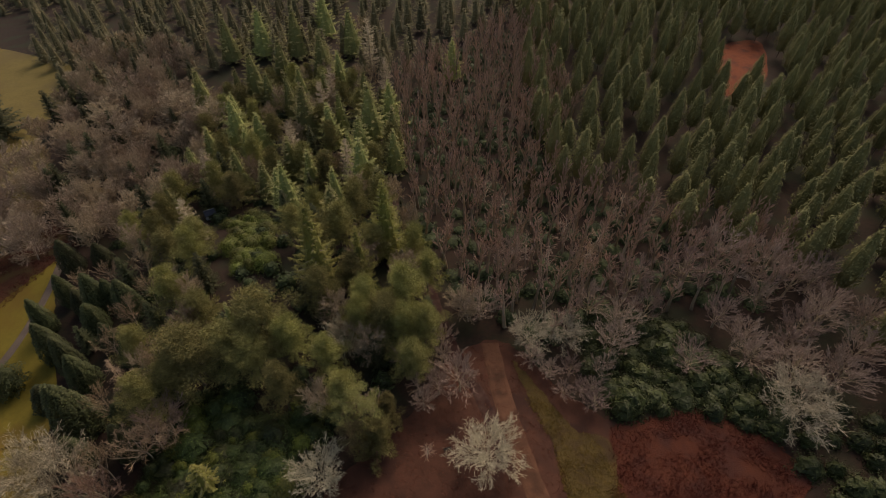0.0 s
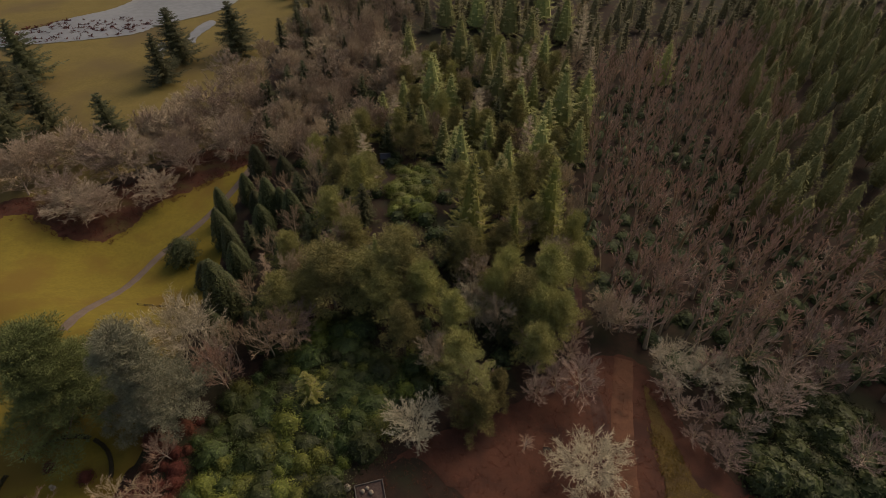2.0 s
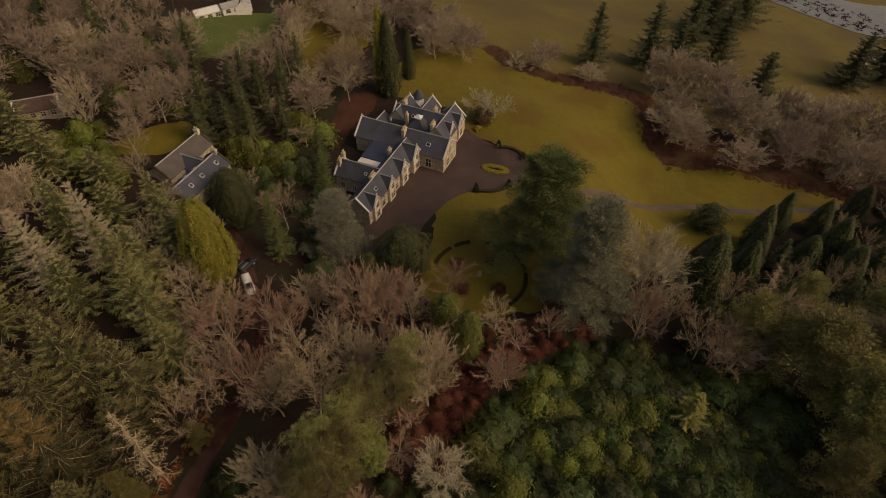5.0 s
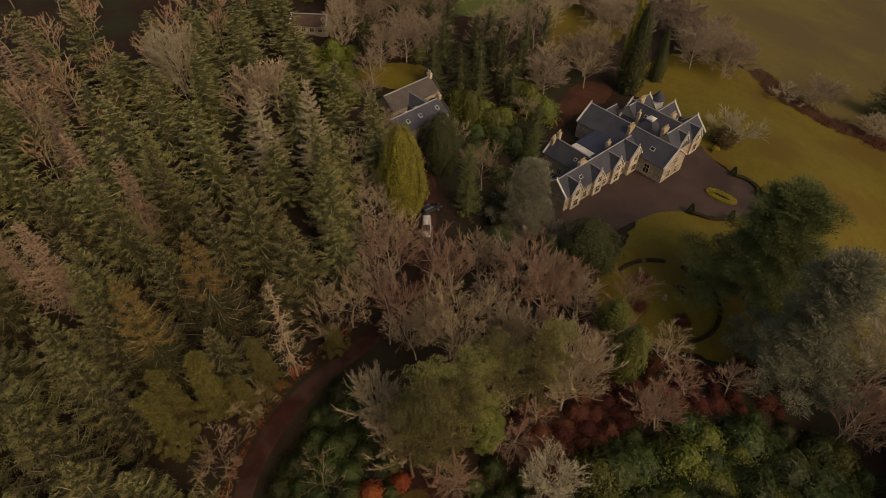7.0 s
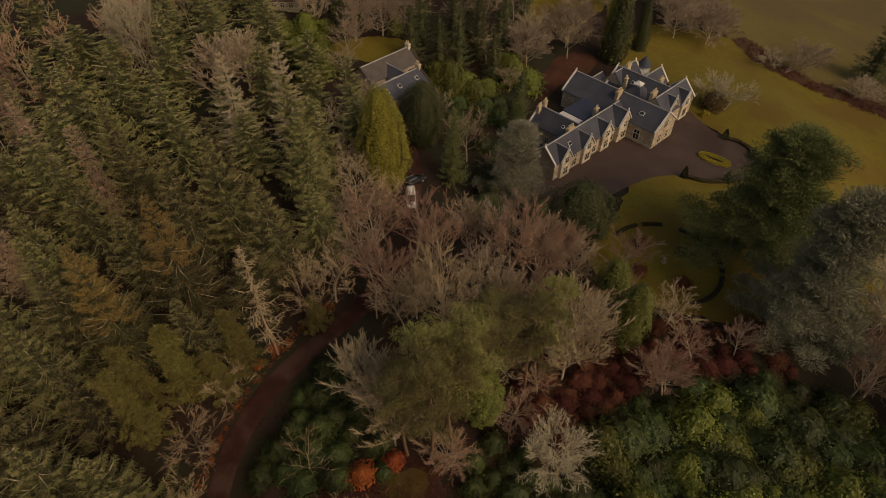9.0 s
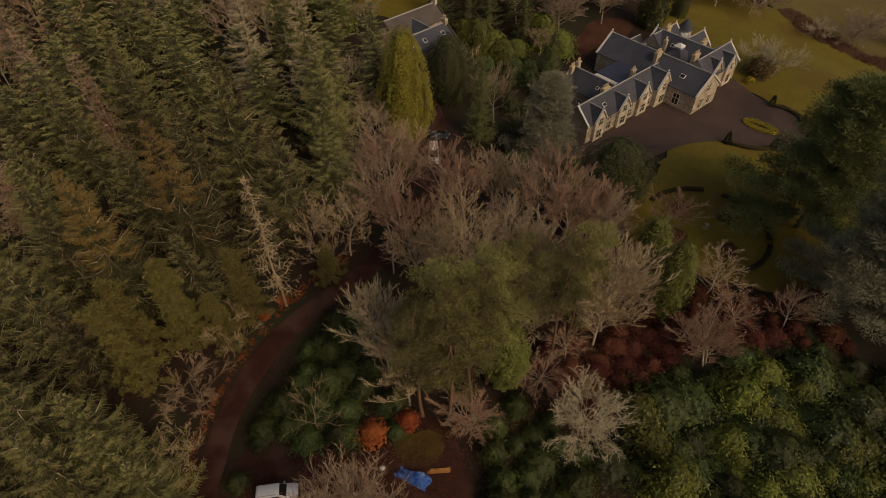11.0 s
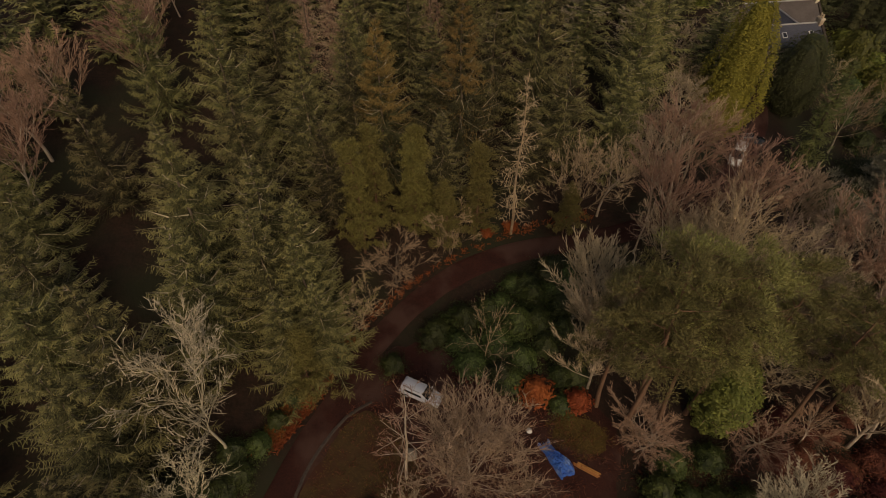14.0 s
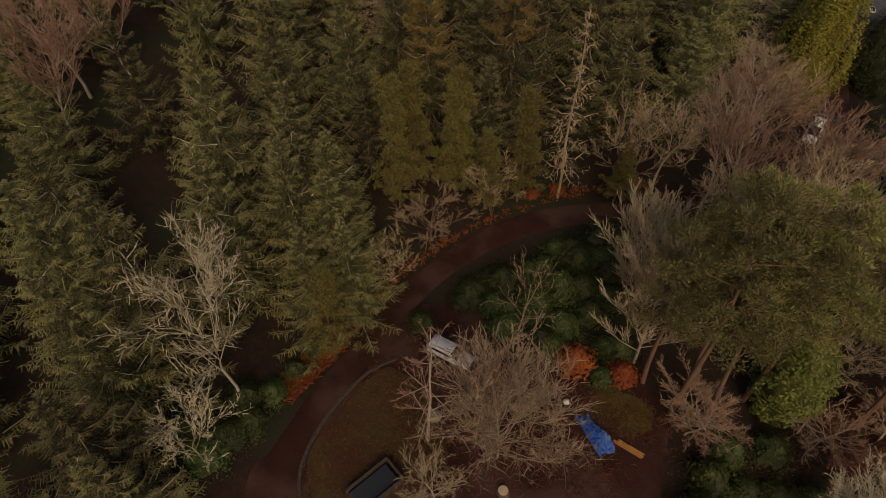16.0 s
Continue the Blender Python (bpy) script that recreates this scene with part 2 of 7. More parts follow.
M["tarp"] = surface("blue_tarpaulin", (0.02, 0.075, 0.30), (0.04, 0.13, 0.44), 0.8, 4, 0.35, 0.5, third=(0.14, 0.22, 0.42), wide=0.9)
M["plank"] = surface("fresh_sawn_timber", (0.42, 0.17, 0.05), (0.52, 0.24, 0.08), 0.5, 8, 0.8, 0.2, spread=0.15)
M["wood"] = surface("weathered_timber", (0.10, 0.085, 0.07), (0.16, 0.14, 0.12), 0.4, 10, 0.9, 0.4, spread=0.15)
M["rock"] = surface("grey_boulder", (0.20, 0.16, 0.12), (0.32, 0.27, 0.21), 0.6, 6, 0.9, 0.6)
M["edging"] = surface("stone_edging", (0.045, 0.034, 0.027), (0.075, 0.058, 0.047), 0.5, 6, 0.9, 0.4)
M["pit"] = surface("charred_ash", (0.05, 0.03, 0.025), (0.09, 0.06, 0.05), 0.6, 6, 0.95, 0.5)

# ---- ground ----
FLATS = ((-128, 2, 32, 75, -7.6), (-88, 13, 16, 36, -5.2), (-14, -28, 8, 30, 0.0), (-135, 95, 20, 60, -25.0))


def ground(x, y):
    """The height of the ground: a broad slope down to the river meadow, with a wooded knoll and levelled terraces."""
    a, b = x / 100, y / 100
    z = -3.434 + 1.445 * a - 15.485 * b - 0.979 * a * a + 0.815 * a * b - 0.302 * b * b
    for cx, cy, r0, r1, h in FLATS:
        k = min(1, max(0, (r1 - math.hypot(x - cx, y - cy)) / (r1 - r0)))
        k = k * k * (3 - 2 * k)
        z += (h - z) * k
    z += 12.0 * math.exp(-((x + 55) ** 2 + (y - 118) ** 2) / 1800)
    if z < -32:
        z = -32 + (z + 32) * 0.5
    return max(-70.0, min(40.0, z))


class Geo:
    """Gathers vertices, triangles and material slots for one mesh."""

    def __init__(self):
        self.v, self.f, self.m, self.n = [], [], [], 0

    def add(self, v, f, slot=0):
        v, f = np.asarray(v, float).reshape(-1, 3), np.asarray(f, int).reshape(-1, 3)
        self.v.append(v)
        self.f.append(f + self.n)
        self.m.append(np.full(len(f), slot))
        self.n += len(v)

    def arrays(self):
        return np.concatenate(self.v), np.concatenate(self.f), np.concatenate(self.m)

    def mesh(self, name, mats, smooth=False):
        return mesh_of(name, *self.arrays(), mats, smooth)


def mesh_of(name, v, f, slots, mats, smooth=False):
    me = bpy.data.meshes.new(name)
    me.vertices.add(len(v))
    me.vertices.foreach_set("co", v.astype(np.float32).ravel())
    me.loops.add(3 * len(f))
    me.loops.foreach_set("vertex_index", f.astype(np.int32).ravel())
    me.polygons.add(len(f))
    me.polygons.foreach_set("loop_start", np.arange(0, 3 * len(f), 3, dtype=np.int32))
    for k in mats:
        me.materials.append(M[k])
    me.polygons.foreach_set("material_index", slots.astype(np.int32))
    me.polygons.foreach_set("use_smooth", np.full(len(f), smooth))
    me.update(calc_edges=True)
    return me


def part(name, data, parent, label=""):
    """Links a mesh as one part under a thing."""
    ob = new(name, data)
    ob.parent = parent
    if label:
        ob["label"] = label
    return ob


def bm_mesh(name, bm, mats, smooth=False):
    me = bpy.data.meshes.new(name)
    bm.to_mesh(me)
    bm.free()
    for k in ([mats] if isinstance(mats, str) else mats):
        me.materials.append(M[k])
    if smooth:
        for p in me.polygons:
            p.use_smooth = True
    return me


def box_into(bm, x0, x1, y0, y1, z0, z1, bevel=0.0):
    """A box with eased edges, put into bm."""
    made = bmesh.ops.create_cube(bm, size=1.0)["verts"]
    for v in made:
        v.co = Vector(((x0 + x1) / 2 + v.co.x * (x1 - x0), (y0 + y1) / 2 + v.co.y * (y1 - y0), (z0 + z1) / 2 + v.co.z * (z1 - z0)))
    if bevel:
        edges = list({e for v in made for e in v.link_edges})
        bmesh.ops.bevel(bm, geom=edges, offset=bevel, segments=1, affect='EDGES')


def box(name, parent, mat, x0, x1, y0, y1, z0, z1, bevel=0.02, label=""):
    bm = bmesh.new()
    box_into(bm, x0, x1, y0, y1, z0, z1, bevel)
    return part(name, bm_mesh(name, bm, mat), parent, label)


def terrain_grid(name, xs, ys, mat, drop=0.0, rough=0.0):
    nx, ny = len(xs), len(ys)
    v = np.array([(x, y, ground(x, y) - drop + (rough * noise.noise((x * 0.11, y * 0.11, 0.3)) if rough else 0)) for y in ys for x in xs])
    i = (np.arange(ny - 1)[:, None] * nx + np.arange(nx - 1)[None, :]).ravel()
    f = np.concatenate([np.stack([i, i + 1, i + nx + 1], 1), np.stack([i, i + nx + 1, i + nx], 1)])
    return new(name, mesh_of(name, v, f, np.zeros(len(f)), [mat], True))


# one sheet, fine near the place and coarse out to the horizon
def steps(near, far, fine):
    out, s, k = list(np.arange(near[0], near[1] + 0.1, fine)), 12.0, 0
    lo, hi = near
    while lo > -far or hi < far:
        lo, hi, s = lo - s, hi + s, s * 1.35
        out += [lo, hi]
    return sorted(out)


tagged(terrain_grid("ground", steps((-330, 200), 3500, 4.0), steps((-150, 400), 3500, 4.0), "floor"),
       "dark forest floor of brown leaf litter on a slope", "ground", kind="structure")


def smooth_outline(pts, per=6):
    """A closed curve through the corner points."""
    n, out = len(pts), []
    for i in range(n):
        p0, p1, p2, p3 = (np.array(pts[(i + k - 1) % n], float) for k in range(4))
        for s in range(per):
            u = s / per
            out.append(0.5 * (2 * p1 + (p2 - p0) * u + (2 * p0 - 5 * p1 + 4 * p2 - p3) * u * u + (3 * p1 - p0 - 3 * p2 + p3) * u ** 3))
    return out


def sheet(name, pts, mat, lift, label, category, step=4.0, per=6, kind="structure", rag=1.1):
    """A patch of ground cover that follows the slope."""
    bm = bmesh.new()
    edge = smooth_outline(pts, per * 3)
    bm.faces.new([bm.verts.new((p[0] + rag * noise.noise((p[0] * 0.45, p[1] * 0.45, 2.0)), p[1] + rag * noise.noise((p[0] * 0.45, p[1] * 0.45, 8.0)), 0)) for p in edge])
    for axis in (0, 1):
        lo, hi = min(v.co[axis] for v in bm.verts), max(v.co[axis] for v in bm.verts)
        for c in np.arange(math.ceil(lo / step) * step, hi, step):
            no = Vector((1, 0, 0)) if axis == 0 else Vector((0, 1, 0))
            bmesh.ops.bisect_plane(bm, geom=bm.verts[:] + bm.edges[:] + bm.faces[:], plane_co=no * c, plane_no=no)
    bmesh.ops.triangulate(bm, faces=bm.faces[:])
    if sum(f.normal.z for f in bm.faces) < 0:
        bmesh.ops.reverse_faces(bm, faces=bm.faces[:])
    for v in bm.verts:
        v.co.z = ground(v.co.x, v.co.y) + lift
    return tagged(new(name, bm_mesh(name, bm, mat, True)), label, category, kind=kind)


def spline(pts, step=1.5):
    """An open curve through the points."""
    p = [np.array(q, float) for q in pts]
    p = [2 * p[0] - p[1]] + p + [2 * p[-1] - p[-2]]
    out = []
    for i in range(1, len(p) - 2):
        p0, p1, p2, p3 = p[i - 1:i + 3]
        n = max(2, int(np.linalg.norm(p2 - p1) / step))
        for s in range(n):
            u = s / n
            out.append(0.5 * (2 * p1 + (p2 - p0) * u + (2 * p0 - 5 * p1 + 4 * p2 - p3) * u * u + (3 * p1 - p0 - 3 * p2 + p3) * u ** 3))
    return out + [p[-2]]


def ribbon(name, pts, width, mat, lift, label, category, ruts=0.0):
    line = spline(pts)
    across = np.linspace(-0.5, 0.5, 9)
    v, f = [], []
    for i, p in enumerate(line):
        d = line[min(i + 1, len(line) - 1)] - line[max(i - 1, 0)]
        s = np.array([-d[1], d[0]]) / (np.hypot(*d) + 1e-9)
        wob = 1 + 0.12 * noise.noise((p[0] * 0.2, p[1] * 0.2, 5.0))
        for a in across:
            q = p + s * a * width * wob
            rut = -ruts * math.exp(-((abs(a) - 0.27) / 0.07) ** 2)
            v.append((q[0], q[1], ground(q[0], q[1]) + lift * (1 - 0.75 * (abs(a) > 0.45)) + rut))
    for i in range(len(line) - 1):
        for k in range(8):
            j = i * 9 + k
            f += [(j, j + 1, j + 10), (j, j + 10, j + 9)]
    f = np.array(f)
    a, b, c = np.array(v)[f[0]]
    if np.cross(b - a, c - a)[2] < 0:
        f = f[:, ::-1]
    return tagged(new(name, mesh_of(name, np.array(v), f, np.zeros(len(f)), [mat], True)), label, category, kind="structure")


LAWN = [(-100, -2), (-112, -1), (-119, 5), (-121, 14), (-128, 27), (-138, 26), (-143, 17), (-150, 8), (-163, 2), (-172, -16), (-206, -10), (-217, 15),
        (-204, 28), (-199, 46), (-197, 66), (-189, 76), (-168, 75), (-158, 81), (-158, 96), (-152, 107), (-147, 120), (-144, 136), (-149, 154), (-133, 122), (-121, 98), (-100, 60), (-84, 34), (-77, 21), (-76.5, 4), (-84, -5)]
sheet("lawn", LAWN, "lawn", 0.24, "wide mown lawn with yellowed winter grass", "lawn", per=4)
sheet("meadow", [(-206, 22), (-197, 43), (-197, 76), (-184, 94), (-177, 118), (-167, 150), (-174, 190), (-205, 230), (-215, 290), (-260, 330), (-420, 380), (-560, 260), (-520, 60), (-330, -30)],
      "meadow", 0.22, "pale flat river meadow of rough grass", "meadow", step=10, per=4)
FLOOD = [(-470, 120), (-400, 150), (-358, 180), (-345, 192), (-319, 210), (-298, 228), (-296, 248), (-285, 286), (-292, 320), (-330, 345), (-356, 300), (-353, 262), (-362, 232), (-372, 206), (-420, 180), (-480, 150)]
sheet("flood_water", [(x + 5 * noise.noise((x * 0.3, y * 0.3, 1)), y + 5 * noise.noise((x * 0.3, y * 0.3, 4))) for x, y in FLOOD], "water", 0.5, "pale flood water lying on the meadow", "water", step=10)
sheet("flood_pool", [(-256, 230), (-262, 240), (-268, 262), (-276, 264), (-272, 246), (-264, 233)], "water", 0.5, "pale pool of flood water on the meadow", "water", step=10)
sheet("flood_pool", [(-253, 201), (-259, 204), (-268, 212), (-276, 224), (-270, 222), (-260, 210)], "water", 0.5, "shallow pool of flood water on the meadow", "water", step=10)
DRIVE = [(-100, -21), (-110, -21), (-119, -18), (-131, -13), (-137, -3), (-144, 0), (-153, 4), (-144, 14), (-142, 18), (-139, 23), (-133, 26), (-126, 23), (-122, 18), (-121, 10), (-117, 3), (-108, -3), (-100, -7), (-95, -15)]
sheet("drive", DRIVE, "gravel", 0.30, "wet brownish tarmac forecourt in front of the house", "drive", per=4, rag=0.25)
sheet("back_yard", [(-159, -34), (-168, -31), (-170, -23), (-162, -22), (-152, -28), (-142, -30), (-143, -34)], "clear", 0.12, "reddish bare yard behind the house", "yard", per=4)
ribbon("lane", [(-121, 39), (-130, 57), (-134, 76), (-132, 97), (-133, 117), (-138, 134), (-150, 160)], 2.8, "lane", 0.38, "pale stone lane curving across the lawn", "lane")
TRACK = [(24, -10), (14, -17), (6, -23), (-1, -29), (-7, -33.6), (-12, -37.2), (-19, -40.3), (-27, -41.6), (-34, -40.8), (-43, -38.4), (-50, -36.8), (-58, -36), (-66, -35.4), (-76, -39.5), (-84, -43), (-94, -48), (-101, -56)]
ribbon("forest_track", TRACK, 3.0, "track", 0.20, "muddy red-brown forest track with tyre ruts", "track", ruts=0.06)
sheet("car_clearing", [(9, -22), (3, -27), (-5, -31.5), (-12, -35.5), (-19, -35), (-22, -27), (-28, -22), (-31, -15), (-24, -9), (-14, -10), (-2, -12), (8, -14)], "track", 0.10,
      "damp brown clearing with thin grass and mud", "clearing", per=4)
sheet("rough_grass", [(1, -24.5), (-7, -30.5), (-10, -28), (-10.5, -21), (-6, -17), (3, -17)], "brown_grass", 0.15, "patch of rough brown grass beside the track", "grass", per=4)
sheet("yellow_grass", [(-28, -19), (-25, -19), (-24.6, -17), (-27, -14.5), (-30, -15)], "yellow", 0.16, "small patch of yellow grass", "grass", per=4)
sheet("hill_clearing", [(6, 92), (14, 95), (22, 90), (30, 78), (41, 68), (41, 58), (36, 44), (15, 40), (-12, 42), (-24, 46), (-30, 43), (-22, 55), (-11, 66), (-2, 84)], "clear", 0.12,
      "open clearing of dark red-brown fallen leaves", "clearing", per=4)
ribbon("leaf_path", [(12, 94), (13, 86), (14.5, 76), (17, 64), (20, 52), (23, 42), (26, 32)], 5.6, "path_leaf", 0.22, "broad trodden path of pinkish-brown leaves", "path")
sheet("yellow_bank", [(18, 88), (24, 79), (31, 67), (40, 62), (38, 48), (30, 44), (28, 52), (26, 62), (21, 77)], "yellow", 0.3, "bank of rank yellow grass beside the path", "grass", per=4)
sheet("meadow_litter", [(-216, 18), (-204, 26), (-198, 44), (-196, 64), (-188, 74), (-168, 72), (-155, 79), (-154, 96), (-148, 108), (-143, 121), (-139, 138), (-148, 162), (-162, 152), (-166, 122), (-172, 100), (-190, 90), (-204, 74), (-205, 46), (-210, 34), (-222, 22)], "litter", 0.32,
      "dark red leaf litter under the bare trees by the lawn", "leaf litter", per=4, rag=2.5)
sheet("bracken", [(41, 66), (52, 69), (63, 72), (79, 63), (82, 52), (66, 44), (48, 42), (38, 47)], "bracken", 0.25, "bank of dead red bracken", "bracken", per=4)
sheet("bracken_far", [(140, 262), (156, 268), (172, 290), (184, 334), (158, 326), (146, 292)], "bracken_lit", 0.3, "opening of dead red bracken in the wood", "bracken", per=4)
ribbon("wood_road", [(14, 60), (9, 75), (3, 87), (-2, 100), (-7, 118), (-14, 145), (-28, 190), (-45, 260), (-58, 320), (-70, 390)], 4.0, "track", 0.2, "narrow road under the trees", "road")
sheet("paddock", [(-170, -92), (-180, -91), (-198, -92), (-216, -66), (-198, -62), (-178, -70)], "field", 0.12, "small green paddock beyond the trees", "field", per=4)
sheet("cottage_garden", [(-118, -84), (-128, -82), (-136, -72), (-130, -66), (-120, -72)], "lawn", 0.2, "small cottage lawn", "lawn", per=4)

sheet("back_lawn", [(-232, -57), (-236, -40), (-206, -28), (-180, -36), (-176, -46), (-200, -56)], "lawn", 0.2, "strip of yellowed lawn behind the house", "lawn", per=4)

# ---- buildings ----


def prism(bm, along, c, half, s0, s1, z0, eaves, ridge):
    """A gabled block of walling: pentagon section swept along one axis ('x' or 'y')."""
    sec = [(-half, z0), (half, z0), (half, eaves), (0, ridge), (-half, eaves)]
    ends = []
    for s in (s0, s1):
        ends.append([bm.verts.new((s, c + p, z) if along == 'x' else (c + p, s, z)) for p, z in sec])
    bm.faces.new(ends[0])
    bm.faces.new(ends[1][::-1])
    for i in range(5):
        bm.faces.new((ends[0][i], ends[1][i], ends[1][(i + 1) % 5], ends[0][(i + 1) % 5]))
    bmesh.ops.recalc_face_normals(bm, faces=bm.faces[:])


def slab(bm, along, c, half, s0, s1, eaves, ridge, thick, over, up=0.0):
    """Both slopes of a roof as one folded slab of even thickness."""
    k = (ridge - eaves) / half
    lo = half + over
    sec = [(-lo, eaves - over * k + up), (0, ridge + up), (lo, eaves - over * k + up), (lo, eaves - over * k + up + thick), (0, ridge + up + thick), (-lo, eaves - over * k + up + thick)]
    ends = [[bm.verts.new((s, c + p, z) if along == 'x' else (c + p, s, z)) for p, z in sec] for s in (s0, s1)]
    quads = [(0, 1, 4, 5), (1, 2, 3, 4)]
    for e in ends:
        for q in quads:
            bm.faces.new([e[i] for i in q])
    for i in range(6):
        bm.faces.new((ends[0][i], ends[0][(i + 1) % 6], ends[1][(i + 1) % 6], ends[1][i]))
    bmesh.ops.recalc_face_normals(bm, faces=bm.faces[:])


def block(house, along, c, half, s0, s1, eaves, ridge, wall="stone", roof="slate", skews=(True, True), coping="coping", finial=True, base=-0.6):
    """One range of a building: walls, slate roof, lead ridge, raised gable copings with finials."""
    bm = bmesh.new()
    prism(bm, along, c, half, s0, s1, base, eaves, ridge)
    part("wall", bm_mesh("wall", bm, wall), house)
    bm = bmesh.new()
    slab(bm, along, c, half, s0 - 0.05, s1 + 0.05, eaves, ridge, 0.16, 0.3, 0.02)
    r = part("roof", bm_mesh("roof", bm, roof), house, "blue-grey slate roof")
    bm = bmesh.new()
    slab(bm, along, c, 0.16, s0, s1, ridge + 0.02, ridge + 0.14, 0.12, 0.0, 0.10)
    part("ridge_cap", bm_mesh("ridge_cap", bm, "lead"), r)
    for on, s, sg in ((skews[0], s0, -1), (skews[1], s1, 1)):
        if not on:
            continue
        bm = bmesh.new()
        a, b = sorted((s - 0.16 * sg, s + 0.3 * sg))
        slab(bm, along, c, half, a, b, eaves, ridge, 0.34, 0.35, 0.12)
        if finial:
            x, y = (s, c) if along == 'x' else (c, s)
            box_into(bm, x - 0.09, x + 0.09, y - 0.09, y + 0.09, ridge + 0.3, ridge + 1.0, 0.03)
            box_into(bm, x - 0.17, x + 0.17, y - 0.17, y + 0.17, ridge + 0.62, ridge + 0.82, 0.04)
        part("gable_coping", bm_mesh("gable_coping", bm, coping), house, "pale stone gable coping")
    return r


def window(house, face, s, at, z, w, h, lights=2):
    """A stone-framed window on a wall face: 'x+', 'x-', 'y+', 'y-' tell which way it looks."""
    def put(name, parent, mat, u0, u1, z0, z1, d0, d1):
        sg = 1 if face[1] == '+' else -1
        d = sorted((at + sg * d0, at + sg * d1))
        if face[0] == 'x':
            return box(name, parent, mat, d[0], d[1], u0, u1, z0, z1, 0.01)
        return box(name, parent, mat, u0, u1, d[0], d[1], z0, z1, 0.01)
    bm = bmesh.new()
    sg = 1 if face[1] == '+' else -1
    d = sorted((at - sg * 0.05, at + sg * 0.10))

    def bar(u0, u1, z0, z1):
        if face[0] == 'x':
            box_into(bm, d[0], d[1], u0, u1, z0, z1, 0.01)
        else:
            box_into(bm, u0, u1, d[0], d[1], z0, z1, 0.01)
    t = 0.16
    bar(s - w / 2 - t, s - w / 2, z - t, z + h + t)
    bar(s + w / 2, s + w / 2 + t, z - t, z + h + t)
    bar(s - w / 2, s + w / 2, z - t, z)
    bar(s - w / 2, s + w / 2, z + h, z + h + t)
    fr = part("window", bm_mesh("window", bm, "dressed"), house, "mullioned window in a dressed stone frame")
    for k in range(1, lights):
        u = s - w / 2 + w * k / lights
        put("mullion", fr, "dressed", u - 0.06, u + 0.06, z, z + h, -0.05, 0.10)
    put("transom", fr, "dressed", s - w / 2, s + w / 2, z + h * 0.6 - 0.05, z + h * 0.6 + 0.05, -0.047, 0.092)
    for k in range(lights):
        u0, u1 = s - w / 2 + w * k / lights + 0.06 * (k > 0), s - w / 2 + w * (k + 1) / lights - 0.06 * (k < lights - 1)
        put("pane", fr, "glass", u0, u1, z, z + h * 0.6 - 0.05, -0.04, 0.03)
        put("pane", fr, "glass", u0, u1, z + h * 0.6 + 0.05, z + h, -0.04, 0.03)


def chimney(house, x, y, z0, z1, wx, wy, pots, mat="dressed"):
    bm = bmesh.new()
    box_into(bm, x - wx / 2, x + wx / 2, y - wy / 2, y + wy / 2, z0, z1, 0.03)
    box_into(bm, x - wx / 2 - 0.1, x + wx / 2 + 0.1, y - wy / 2 - 0.1, y + wy / 2 + 0.1, z1 - 0.35, z1 - 0.12, 0.03)
    st = part("chimney", bm_mesh("chimney", bm, mat), house, "buff stone chimney stack")
    for k in range(pots):
        u = (k + 0.5) / pots - 0.5
        px, py = (x + u * wx * 0.9, y) if wx > wy else (x, y + u * wy * 0.9)
        bm = bmesh.new()
        bmesh.ops.create_cone(bm, cap_ends=True, segments=8, radius1=0.2, radius2=0.16, depth=0.75, matrix=Matrix.Translation((px, py, z1 + 0.3)))
        bmesh.ops.create_cone(bm, cap_ends=True, segments=8, radius1=0.19, radius2=0.19, depth=0.1, matrix=Matrix.Translation((px, py, z1 + 0.6)))
        part("chimney_pot", bm_mesh("chimney_pot", bm, "pot"), st)


def rooflight(roof_parent, x, y, z, sx, sy, tilt_axis, tilt):
    bm = bmesh.new()
    box_into(bm, -sx / 2, sx / 2, -sy / 2, sy / 2, -0.05, 0.16, 0.02)
    rot = Matrix.Rotation(radians(tilt), 4, tilt_axis)
    bmesh.ops.transform(bm, matrix=Matrix.Translation((x, y, z)) @ rot, verts=bm.verts[:])
    fr = part("rooflight", bm_mesh("rooflight", bm, "white"), roof_parent, "white-framed rooflight")
    bm = bmesh.new()
    box_into(bm, -sx / 2 + 0.12, sx / 2 - 0.12, -sy / 2 + 0.12, sy / 2 - 0.12, 0.14, 0.19, 0.0)
    bmesh.ops.transform(bm, matrix=Matrix.Translation((x, y, z)) @ rot, verts=bm.verts[:])
    part("pane", bm_mesh("pane", bm, "glass"), fr)


house = tagged(new("mansion"), "cream stone Victorian mansion with many slate gables", "house")
HX = radians(66.5)
hc, hs = math.cos(HX), math.sin(HX)
house.matrix_world = pose(-132.7 - (-4.5 * hc - 24 * hs), -11.2 - (-4.5 * hs + 24 * hc), -7.55, 0, 0, math.degrees(HX))
# local x runs towards the forecourt, local y along the front
front_roof = block(house, 'y', -4.2, 3.4, -2.5, 26.5, 4.8, 8.0, skews=(True, False))
for yy, hw, fx, rz in ((1.0, 1.7, -0.1, 7.7), (9.3, 1.7, 0.0, 7.5), (16.8, 1.8, 0.0, 7.6), (23.6, 2.3, 0.4, 8.3)):
    block(house, 'x', yy, hw, -4.2, fx, 5.2, rz, wall="dressed", skews=(False, True))
    window(house, 'x+', yy, fx, 1.0, 1.5, 1.8)
    window(house, 'x+', yy, fx, 4.1, 1.2, 1.6)
for yy in (5.2, 13.0, 20.2):
    window(house, 'x+', yy, -0.8, 1.0, 1.3, 1.7)
    window(house, 'x+', yy, -0.8, 3.4, 1.1, 1.2)
